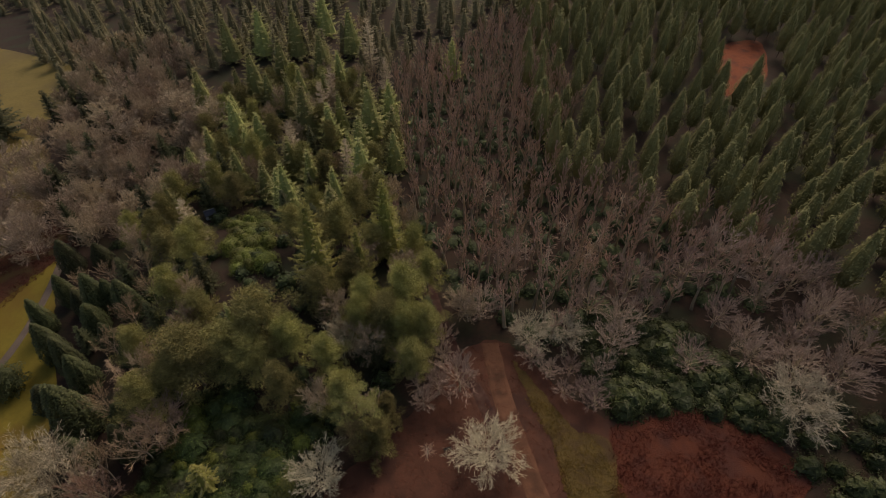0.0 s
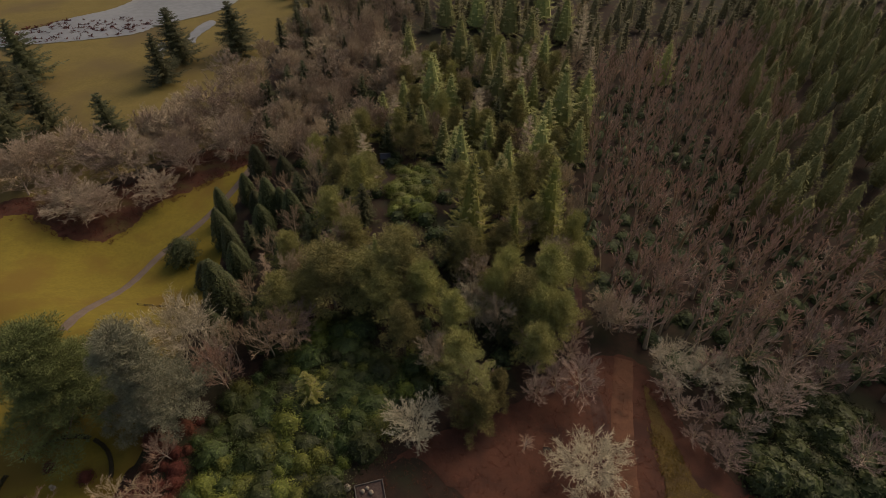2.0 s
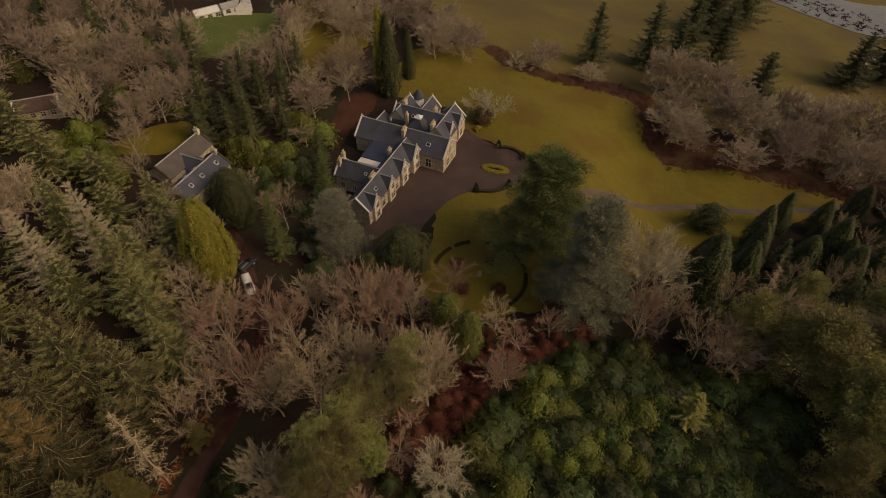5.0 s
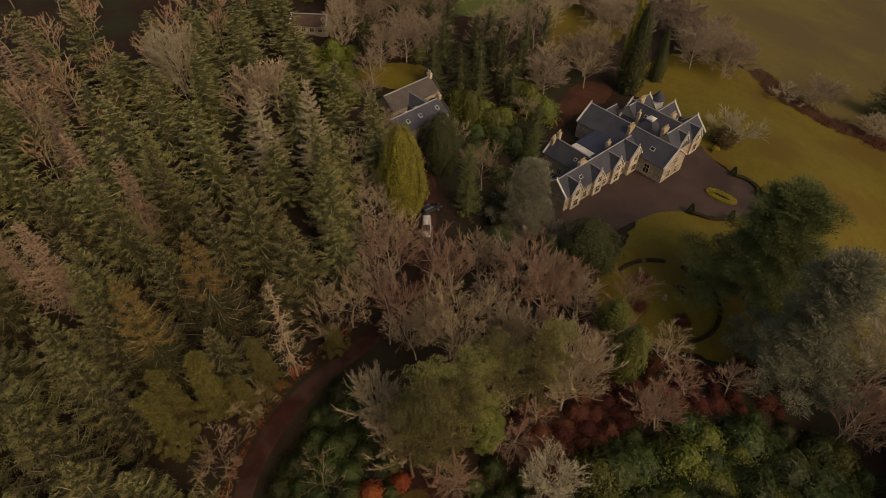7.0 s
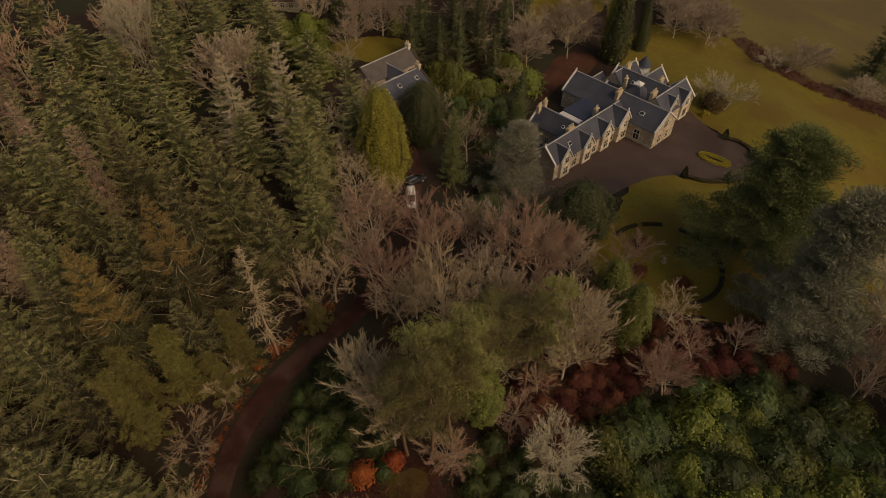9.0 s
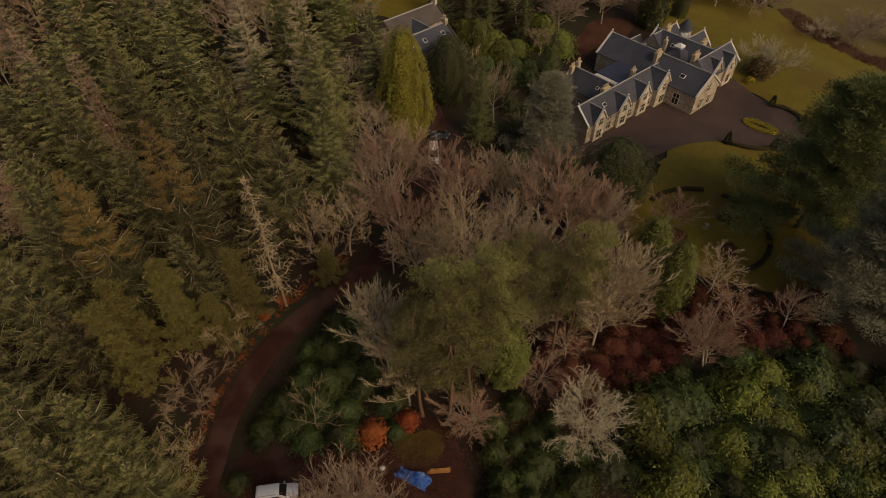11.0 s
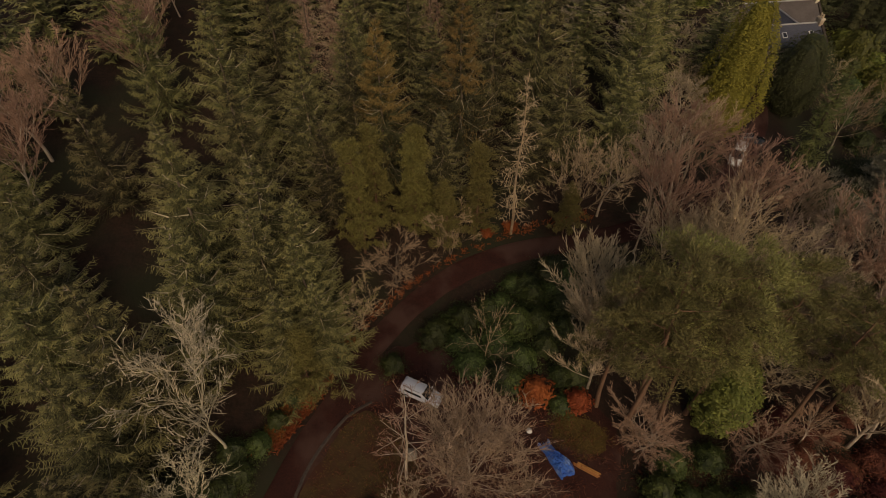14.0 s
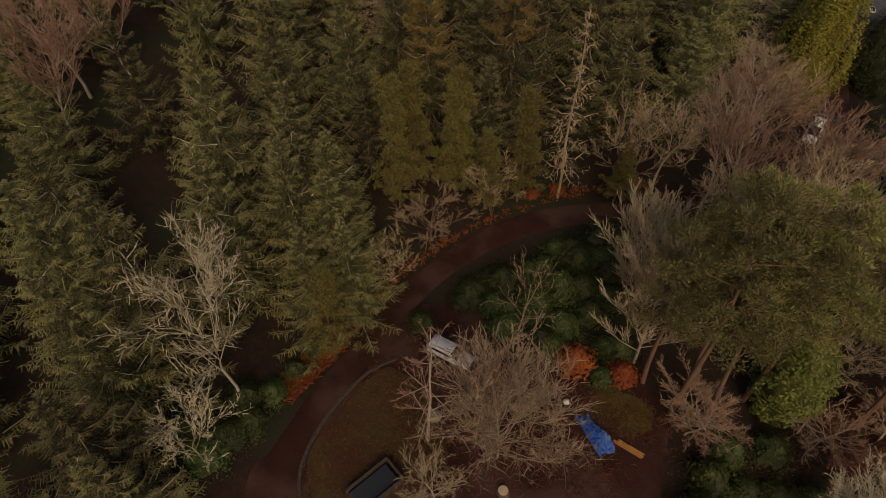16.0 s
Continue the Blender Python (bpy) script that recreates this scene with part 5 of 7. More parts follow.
# kind: (builder, variants, trunk materials, crown materials, name, label, category, proto height, proto radius)
KINDS = {
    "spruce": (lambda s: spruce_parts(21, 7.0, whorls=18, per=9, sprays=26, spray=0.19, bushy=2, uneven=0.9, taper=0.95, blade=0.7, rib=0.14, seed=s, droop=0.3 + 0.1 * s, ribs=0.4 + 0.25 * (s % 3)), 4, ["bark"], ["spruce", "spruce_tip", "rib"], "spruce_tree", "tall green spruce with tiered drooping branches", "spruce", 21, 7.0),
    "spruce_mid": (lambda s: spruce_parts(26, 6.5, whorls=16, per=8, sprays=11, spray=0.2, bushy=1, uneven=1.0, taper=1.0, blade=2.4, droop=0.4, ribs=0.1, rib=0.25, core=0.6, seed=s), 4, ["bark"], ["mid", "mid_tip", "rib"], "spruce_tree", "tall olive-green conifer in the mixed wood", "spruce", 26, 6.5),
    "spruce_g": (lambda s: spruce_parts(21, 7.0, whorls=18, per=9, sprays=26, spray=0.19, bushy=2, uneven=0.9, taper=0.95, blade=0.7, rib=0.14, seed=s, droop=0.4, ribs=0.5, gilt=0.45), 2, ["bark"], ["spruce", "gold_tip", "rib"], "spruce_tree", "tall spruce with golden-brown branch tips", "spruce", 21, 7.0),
    "spruce_w": (lambda s: spruce_parts(22, 4.6, whorls=18, per=9, sprays=16, spray=0.16, bushy=1, thin=0.85, uneven=0.6, taper=0.85, seed=s, blade=0.9), 2, ["bark"], ["white_tip", "white_tip", "rib"], "spruce_tree", "pale lichen-covered thin spruce", "spruce", 22, 4.6),
    "moss": (lambda s: spruce_parts(28, 7.0, whorls=18, per=9, sprays=18, spray=0.18, bushy=2, uneven=1.0, taper=1.0, blade=1.5, droop=0.4, ribs=0.4, rib=0.22, core=0.5, seed=s), 2, ["bark"], ["moss", "moss_tip", "rib"], "spruce_tree", "yellow-green mossy spruce with drooping branches", "spruce", 28, 7.0),
    "fir": (lambda s: spruce_parts(26, 5, whorls=18, per=9, sprays=12, thin=0.95, seed=s, droop=0.3, blade=2.4, ribs=0.0, taper=0.75, spray=0.2, bushy=1, uneven=0.8, core=0.35), 2, ["bark"], ["fir", "fir", "rib"], "fir_tree", "dark ragged fir standing by the meadow", "fir", 26, 5),
    "snag": (lambda s: spruce_parts(22, 3.6, whorls=17, per=5, sprays=5, bare=0.2, thin=0.8, seed=s, blade=0.7, droop=0.7, ribs=3.0, girth=0.6, uneven=0.8, bushy=1, rib=0.16, spray=0.3), 1, ["twig_tan"], ["twig_tan", "twig_tan", "twig_tan"], "dead_spruce", "dead spruce with bare tan branches", "dead tree", 22, 3.6),
    "snag2": (lambda s: spruce_parts(20, 2.8, whorls=22, per=6, sprays=8, seed=s, blade=0.6, droop=0.5), 1, ["bark"], ["twig_red", "twig_tan", "rib"], "dying_spruce", "dying spruce with red-brown needles", "dead tree", 20, 2.8),
    "larch": (lambda s: spruce_parts(24, 4.6, whorls=20, per=8, sprays=9, spray=0.2, bushy=1, thin=0.9, uneven=0.7, taper=0.7, seed=s, blade=1.3, droop=0.2, lean=0.6, ribs=0.5), 3, ["bark_pale"], ["twig_straw", "twig_far", "twig_far"], "larch_tree", "leafless larch with pale straw-coloured twigs", "larch", 24, 4.6),
    "pine_big": (lambda s: pine_parts(24, 7.0, crown_from=0.3, limbs=38, tuft=80, size=0.46, fat=0.19, flat=0.8, seed=s), 3, ["bark"], ["olive"], "pine_tree", "broad olive pine with a dense rounded crown", "pine", 24, 7.0),
    "fan": (lambda s: bare_parts(9, 3.6, fork=0.12, seed=s, up=1.0, limbs=12, subs=4, twigs=4, fine=1, crook=0.05, fw=0.05, thick=1.0), 1, ["twig_tan"], ["twig_tan"], "bare_tree", "small leafless tree with a fan of pale limbs", "tree", 9, 3.6),
    "tan_far": (lambda s: bare_parts(16, 4.2, fork=0.15, seed=s, up=1.2, limbs=34, subs=6, twigs=7, fine=3, fw=0.09, thick=1.4, light=True), 3, ["bark_pale"], ["twig_far"], "bare_tree", "tall leafless tree with a brush of pale tan twigs", "tree", 16, 4.6),
    "pine": (lambda s: pine_parts(24, 4.2, crown_from=0.42, limbs=26, tuft=120, size=0.26, fat=0.15, flat=0.62, seed=s), 3, ["bark_red"], ["pine"], "pine_tree", "tall pine with a bare trunk and olive crown", "pine", 24, 4.2),
    "pine_y": (lambda s: pine_parts(17, 3.0, crown_from=0.1, limbs=64, tuft=44, size=0.36, fat=0.11, seed=s), 3, ["bark_red"], ["pine_y"], "pine_tree", "young olive-green pine with a full crown", "pine", 17, 3.4),
    "cedar": (lambda s: pine_parts(28, 8.5, crown_from=0.1, limbs=60, tuft=300, size=0.4, flat=0.2, fat=0.24, seed=s), 1, ["bark"], ["cedar"], "cedar_tree", "great spreading green cedar beside the lawn", "cedar", 28, 8.5),
    "cedar_grey": (lambda s: pine_parts(34, 7, crown_from=0.08, limbs=70, tuft=230, size=0.42, flat=0.34, fat=0.24, seed=s), 1, ["bark"], ["grey"], "fir_tree", "huge grey-green conifer at the lawn's edge", "fir", 34, 7),
    "cedar_silver": (lambda s: pine_parts(20, 6.0, crown_from=0.05, limbs=66, tuft=200, size=0.36, flat=0.24, fat=0.24, seed=s), 1, ["bark"], ["silver"], "blue_cedar", "silvery blue cedar with level branches", "cedar", 20, 6.0),
    "yew": (lambda s: mass_parts(18, 3.2, yew_shape, 5200, 0.34, seed=s, up=1.3, lump=0.12, lobes=7), 2, ["bark"], ["yew"], "yew_tree", "dark upright yew at the lawn's edge", "yew", 18, 3.2),
    "slim": (lambda s: spruce_parts(20, 2.6, whorls=26, per=7, sprays=9, seed=s, droop=1.0, ribs=0.0, blade=1.6), 1, ["bark"], ["cedar", "cedar", "rib"], "weeping_conifer", "slim dark weeping conifer", "conifer", 20, 2.6),
    "slim_gold": (lambda s: mass_parts(24, 2.4, column, 1800, 0.5, seed=s, up=1.6), 1, ["bark"], ["gold"], "golden_cypress", "slim tall golden cypress column", "cypress", 24, 2.4),
    "cypress_gold": (lambda s: mass_parts(20, 4.0, column, 15000, 0.24, seed=s, up=1.6, lump=0.12, lobes=7), 1, ["bark"], ["gold"], "golden_cypress", "dense golden-yellow cypress by the drive", "cypress", 20, 4.0),
    "ivy": (lambda s: mass_parts(13, 2.8, egg, 5000, 0.28, seed=s, lump=0.18), 2, ["bark"], ["ivy"], "ivied_tree", "tree smothered in bright green ivy", "tree", 13, 2.8),
    "dome": (lambda s: mass_parts(12, 5.0, egg, 9000, 0.28, seed=s, lump=0.15, lobes=7), 2, ["bark"], ["yew"], "holly_tree", "dark rounded evergreen tree", "tree", 12, 5.0),
    "bush_yew": (lambda s: mass_parts(9, 4.0, egg, 4200, 0.42, seed=s, up=2.4, lump=0.45, lobes=3), 1, ["bark"], ["yew"], "yew_bush", "dark upright yew bush on the lawn", "bush", 9, 4.0),
    "birch": (lambda s: bare_parts(18, 2.0, fork=0.25, limbs=24, up=0.25, seed=s, subs=4, twigs=5, fine=2, thick=0.8, crook=0.05), 2, ["bark_pale"], ["twig_red"], "birch_tree", "slender bare birch with a pale trunk", "birch", 18, 2.4),
    "bare_pale": (lambda s: bare_parts(16, 4.6, seed=s, up=1.1, fw=0.045), 2, ["bark_pale"], ["twig_tan"], "bare_tree", "leafless tree with pale spreading branches", "tree", 16, 4.6),
    "bare_hill": (lambda s: bare_parts(17, 4.6, fork=0.2, seed=s, up=1.1, limbs=24, subs=7, twigs=8, fine=3, fw=0.06, thick=1.5, wild=0.3), 3, ["twig_straw"], ["twig_ash"], "bare_tree", "leafless birch with pale limbs and pinkish-grey twigs", "tree", 17, 4.8),
    "bare_tan": (lambda s: bare_parts(15, 5.0, seed=s, up=0.9, limbs=20, subs=7, twigs=8, fine=3, fw=0.05, thick=1.25), 3, ["bark_pale"], ["twig_straw"], "bare_tree", "leafless tree with dense tan twigs", "tree", 15, 5.0),
    "bare_red": (lambda s: bare_parts(16, 4.6, seed=s, up=1.1, limbs=22, subs=7, twigs=8, fine=4, fw=0.045, thick=1.25, wild=0.34), 3, ["bark_pale"], ["twig_red"], "bare_tree", "leafless tree with fine reddish twigs", "tree", 16, 4.6),
    "bare_round": (lambda s: bare_parts(16, 6.0, fork=0.12, seed=s, up=0.85, limbs=36, subs=6, twigs=8, fine=4, fw=0.1, light=True, thick=1.4), 3, ["bark_pale"], ["twig_grey"], "bare_tree", "rounded leafless tree with grey-tan twigs", "tree", 16, 6.5),
    "bushy": (lambda s: bare_parts(15, 4.6, fork=0.1, seed=s, up=1.5, limbs=40, subs=8, twigs=9, fine=4, fw=0.039, thick=0.6, crook=0.06), 1, ["bark_pale"], ["twig_pink"], "bare_tree", "leafless tree with a dense ball of tan twigs beside the car", "tree", 15, 5.0),
    "hazel": (lambda s: bare_parts(11, 3.6, fork=0.15, stems=3, limbs=18, seed=s, up=0.9, twigs=7), 2, ["bark"], ["twig_tan"], "hazel_tree", "many-stemmed bare hazel beside the track", "tree", 11, 3.6),
    "feather": (lambda s: bare_parts(19, 4.4, fork=0.14, seed=s, up=1.3, limbs=44, subs=7, twigs=9, fine=3, crook=0.05, fw=0.055, thick=0.8, wild=0.28), 2, ["bark_pale"], ["twig_far"], "bare_tree", "leafless tree with feathery upswept pale twigs", "tree", 19, 4.6),
    "lichen": (lambda s: bare_parts(20, 6.2, seed=s, up=0.8, limbs=20, subs=7, thick=1.0, twigs=6, fine=3, crook=0.26, fw=0.075), 2, ["twig_white"], ["twig_white"], "lichened_tree", "gnarled tree coated in pale lichen", "tree", 20, 6.2),
    "white": (lambda s: bare_parts(13, 5.0, fork=0.12, seed=s, up=0.85, limbs=30, subs=8, thick=0.6, twigs=9, fine=4, crook=0.1, fw=0.05), 2, ["twig_white"], ["twig_white"], "lichened_tree", "low spreading tree white with lichen", "tree", 13, 5.0),
    "rhodo": (lambda s: mass_parts(4.0, 4.6, lambda a: (1 - a ** 2.2) ** 0.5, 1700, 0.36, stem=False, seed=s, lump=0.4, lobes=5 + s), 5, [], ["rhodo"], "rhododendron", "dark green rhododendron bush in a thicket", "rhododendron", 4.0, 4.6),
    "laurel": (lambda s: mass_parts(4.5, 3.4, dome, 1400, 0.36, stem=False, seed=s, lump=0.3), 3, [], ["laurel"], "laurel_bush", "bright green laurel bush", "laurel", 4.5, 3.4),
    "rust": (lambda s: mass_parts(2.4, 1.7, egg, 700, 0.3, stem=False, seed=s), 2, [], ["rust"], "beech_bush", "beech bush holding rust-orange leaves", "bush", 2.4, 1.7),
    "shrub_grey": (lambda s: bare_parts(6, 3.6, fork=0.1, stems=3, limbs=18, seed=s, up=0.8, twigs=7, fw=0.05), 1, ["bark"], ["twig_white"], "bare_shrub", "pale grey leafless shrub on the lawn", "shrub", 6, 3.6),
    "shrub_red": (lambda s: mass_parts(2.4, 2.6, dome, 900, 0.3, stem=False, seed=s, lump=0.35), 2, [], ["bed"], "red_shrub", "dark wine-red shrub in the undergrowth", "shrub", 2.4, 2.6),
    "shrub_rust": (lambda s: mass_parts(4.5, 2.6, egg, 700, 0.4, stem=False, seed=s), 1, [], ["shrub_brown"], "brown_shrub", "dark brown-green shrub on the lawn", "shrub", 4.5, 2.6),
}
for k, (x, y, r) in enumerate(((-91.2, 3.9, 2.0), (-92.0, 12.0, 1.4), (-83.4, 5.0, 1.9), (-83.6, 13.4, 1.9))):
    mound = tagged(new("shrub_bed", mass_parts(1.2, r, dome, 700, 0.24, stem=False, seed=k, lump=0.25)[1].mesh("shrub_bed", ["bed"])), "round bed of dark red shrubs in the garden circle", "flower bed", "beds of the garden circle")
    mound.matrix_world = pose(x, y, ground(x, y) + 0.2)
MESHES = {}
PLANTED = []


def tree_meshes(kind, k):
    if (kind, k) not in MESHES:
        build, _, tm, cm, name = KINDS[kind][:5]
        trunk, crown = build(k)
        MESHES[kind, k] = (trunk.mesh(name + "_trunk", tm, True) if tm and trunk.n else None, crown.mesh(name + "_crown", cm))
    return MESHES[kind, k]


def plant(kind, rows, group=""):
    """Trees of one kind: x, y, height and width of each."""
    _, variants, _, _, name, label, category, h0, r0 = KINDS[kind]
    for i, (x, y, h, w) in enumerate(rows):
        trunk, crown = tree_meshes(kind, i % variants)
        m = pose(x, y, ground(x, y) - 0.05, 0, 0, rng.uniform(0, 360)) @ Matrix.Diagonal((w / 2 / r0, w / 2 / r0, h / h0, 1))
        if trunk is None:
            ob = new(name, crown)
        else:
            ob = new(name)
            part("trunk", trunk, ob)
            part("crown", crown, ob)
        ob.matrix_world = m
        tagged(ob, label, category, group)
        PLANTED.append((x, y, w))


def inside(x, y, poly):
    hit = False
    for i in range(len(poly)):
        (x0, y0), (x1, y1) = poly[i - 1], poly[i]
        if (y0 > y) != (y1 > y) and x < (x1 - x0) * (y - y0) / (y1 - y0) + x0:
            hit = not hit
    return hit


def near_line(x, y, line, d):
    return any(math.hypot(x - p[0], y - p[1]) < d for p in line)


TRACK_LINE = spline(TRACK, 2.0)


def scatter(poly, gap, tries, clear=0.45, avoid=(), track=3.4):
    """Places strewn over a stretch of the plan, kept apart from one another and from what stands there."""
    xs, ys = [p[0] for p in poly], [p[1] for p in poly]
    got = []
    for _ in range(tries):
        x, y = rng.uniform(min(xs), max(xs)), rng.uniform(min(ys), max(ys))
        if not inside(x, y, poly) or any(inside(x, y, a) for a in avoid) or near_line(x, y, TRACK_LINE, track):
            continue
        if any((x - a) ** 2 + (y - b) ** 2 < gap * gap for a, b in got):
            continue
        if clear and any((x - a) ** 2 + (y - b) ** 2 < (clear * w) ** 2 for a, b, w in PLANTED):
            continue
        got.append((round(x, 1), round(y, 1)))
    return got


def sown(poly, gap, tries, h, w, **kw):
    return [(x, y, rng.uniform(*h), rng.uniform(*w)) for x, y in scatter(poly, gap, tries, **kw)]


def wood(name, label, category, protos, spots, mats):
    """A distant wood as one mesh: light trees repeated with their own turn and size."""
    V, F, S, n = [], [], [], 0
    for i, (x, y, h, w) in enumerate(spots):
        v, f, s = protos[i % len(protos)]
        a = rng.uniform(0, 6.283)
        c, sn = math.cos(a) * w, math.sin(a) * w
        V.append(np.stack([x + v[:, 0] * c - v[:, 1] * sn, y + v[:, 0] * sn + v[:, 1] * c, ground(x, y) + v[:, 2] * h], 1))
        F.append(f + n)
        S.append(s)
        n += len(v)
    return tagged(new(name, mesh_of(name, np.concatenate(V), np.concatenate(F), np.concatenate(S), mats)), label, category, kind="stuff")


def joined(trunk, crown, h, r):
    """Trunk and crown as one unit-sized set of arrays, the crown's slots after the trunk's."""
    v0, f0, s0 = trunk.arrays()
    v1, f1, s1 = crown.arrays()
    return np.concatenate([v0, v1]) / [2 * r, 2 * r, h], np.concatenate([f0, f1 + len(v0)]), np.concatenate([s0, s1 + 1])


# ---- trees: where they stand ----
plant("snag", [
    (-36, -43.3, 24, 7.6), (-76.4, 68.5, 25, 9.9),
])
plant("birch", [
    (-9, -21.7, 22, 6.1), (-49.5, -33.4, 13, 5),
])
plant("hazel", [
    (-45.2, -41.5, 14, 8), (-19.3, -44.2, 8, 8), (-12.1, -40.5, 7, 5.8), (-27.4, -44.5, 9, 5.8),
])
plant("bushy", [
    (-14, -17.7, 15.2, 12.8),
])
plant("fan", [
    (-23.2, -29.6, 9, 7.2), (-42.3, -8.8, 7, 7.2),
])
plant("feather", [
    (-31.4, -20.8, 19, 10.5), (-53.7, -2.2, 22, 13.5), (-35.1, -26.1, 17, 10.5),
])
plant("lichen", [
    (5.5, -31.9, 21, 10.6), (9.5, -26.5, 10, 6.2), (-86.3, 44.1, 20, 10),
])
plant("bare_tan", [
    (-7.4, -16.6, 5, 5.6), (-54.8, -36.7, 16, 8.1), (-72, -50, 10, 9.5), (-65.3, -46.4, 10, 9.5), (6.5, 103.5, 11, 12.2), (-139.4, -40.2, 8, 8.1),
])
plant("pine", [
    (-31.7, -14.9, 28, 9.8), (-34.8, -13.8, 26, 8.4), (-47.8, -7.2, 25, 8.4), (-51.5, -6, 24, 8.4), (-39.5, -13.4, 26, 9.8), (-45.2, -12.1, 24, 8.4), (-31, -18.8, 23, 8.4), (-34.5, -16.5, 26, 9.8), (-20.2, 63, 20, 11.2), (-20.5, 57.9, 17, 8.4),
])
plant("ivy", [
    (-41.4, -11.7, 12, 6.5), (-65.4, 5.5, 16, 6.5), (-71, 1.2, 14, 6.5),
])
plant("white", [
    (-38.8, 0.8, 9.5, 10),
])
plant("bare_pale", [
    (-49.4, -21.4, 19, 12.2), (-67.5, 58.2, 17, 10.8), (-26.8, 86.4, 15, 9.5), (-103.1, -38.6, 14, 10.8), (-100.3, -30.5, 9, 8.1),
    (-71.3, 11.6, 10, 10.8), (-56.9, -1.8, 18, 13.5), (-52.7, -23, 17, 13.5), (-49, -40.7, 13, 10.8), (-66.2, -40.9, 14, 10.8),
    (-69.4, 55.7, 18, 12.2), (-57, -26.8, 15, 10.8), (-68.7, 197.4, 18, 8.1), (-55.9, 333.1, 22, 10.8), (-43.8, 263.5, 20, 10.8),
    (-65, 61.3, 13, 12.2), (43.5, 122, 18, 8.1),
])
plant("bare_red", [
    (-54.1, -32, 17, 10.8), (-64.6, -27.8, 15, 9.5), (-69.7, -17.3, 18, 13.5), (-73.7, -9.8, 14, 9.5), (-72.4, 42.9, 20, 9.5), (-68.6, -10.6, 16, 10.8),
    (-58.8, 13.5, 10, 9.5), (-61.1, -38.6, 16, 12.2), (-64.9, -33.5, 13, 12.2), (-3.3, -96.1, 16, 12.2), (-0, -91.1, 14, 10.8), (14.7, -81.1, 15, 12.2),
    (16.4, -71.2, 16, 10.8), (9.2, -83.6, 16, 10.8),
])
plant("cypress_gold", [
    (-81.4, -48.2, 22, 12.8), (-94.7, -6, 6, 6),
])
plant("cedar_silver", [
    (-94.7, -24.3, 21, 14.3),
])
plant("slim", [
    (-91.9, -37.4, 20, 6.6), (-120.8, -31.7, 14, 6),
])
plant("dome", [
    (-89.9, -8.6, 13, 13.8), (-101.3, -49.1, 13, 10), (-105.7, -51.1, 13, 11.2),
])
plant("spruce_w", [
    (-71.8, -74.5, 23, 12), (-79.4, -67.9, 24, 12.8),
])
plant("spruce_g", [
    (-36.3, -57.5, 25, 15.8), (-25.1, -58.4, 23, 14), (-27.2, -62.9, 21, 14),
])
plant("spruce", [
    (-55.1, -64.1, 23, 15.2), (-63.5, -53, 23, 15.2), (-50.3, -52.1, 20, 13.3), (-48.6, -77.4, 22, 13.3), (-25.9, -69.4, 20, 13.3),
    (-38.9, -77.9, 20, 13.3), (-34.9, -88.2, 20, 13.3), (-50.9, -60.6, 24, 15.2), (-68.7, -58.4, 26, 15.2), (-53.5, -84.1, 22, 13.3),
    (-46.4, -64.9, 22, 13.3), (-22.8, -62.3, 22, 13.3), (-19.9, -86.5, 20, 13.3), (-16, -59.9, 20, 13.3), (-15.8, -54.9, 16, 9.5), (-8.9, -68.2, 23, 15.2),
    (-7.3, -55.5, 23, 15.2), (0.2, -50.8, 23, 15.2), (-6.5, -49.2, 20, 15.2), (-9, -45, 18, 13.3), (14, -33.9, 20, 13.3), (10, -37.8, 22, 15.2),
    (2.5, -43.3, 20, 15.2), (-4.3, -43.4, 20, 13.3),
])
plant("spruce", [
    (-7.5, -41.3, 17, 13.3), (15.8, -28, 15, 13.3), (14.6, -23.8, 13, 11.4), (-7.6, -37.9, 14, 11.4), (-3.6, -37.5, 15, 11.4),
])
plant("snag2", [
    (-44.8, -81.5, 20, 6), (-27.7, -81.3, 20, 7.5), (-25.1, -85.5, 19, 6),
])
plant("pine_y", [
    (-20.4, -51.7, 17, 6.6), (-24.9, -49.5, 17, 6.6), (-17.4, -49.5, 18, 6.6), (-4.3, -34.7, 12, 5.5),
])
plant("cedar", [
    (-94.9, 24.1, 29, 27.2),
])
plant("cedar_grey", [
    (-77.5, 31, 33, 19),
])
plant("yew", [
    (-157, 169.4, 20, 10.8), (-171, -17.6, 28, 10.1), (-182.1, -11.6, 18, 6.2),
])
plant("moss", [
    (-53.6, 49, 13, 10.5),
])
plant("bush_yew", [
    (-125, 81, 9, 9.6),
])
plant("shrub_grey", [
    (-157.6, 17.1, 7, 10.8), (-158.9, 11.5, 6, 9.5),
])
plant("shrub_rust", [
    (-155.3, 13, 5, 8.1),
])
plant("slim_gold", [
    (-171.8, -20, 30, 6),
])
plant("laurel", [
    (-144.3, -41.7, 8, 11), (-126.6, -52.9, 9, 9.9), (-110.1, -82.1, 6, 9.9), (-127.7, -46.5, 7, 8.8),
])
plant("tan_far", [
    (5.8, 102.3, 12, 9.6),
])
plant("moss", [
    (-38.1, 109.9, 36, 19.4), (-20.2, 128.6, 34, 17.6), (-26.3, 112.8, 26, 12.1),
])
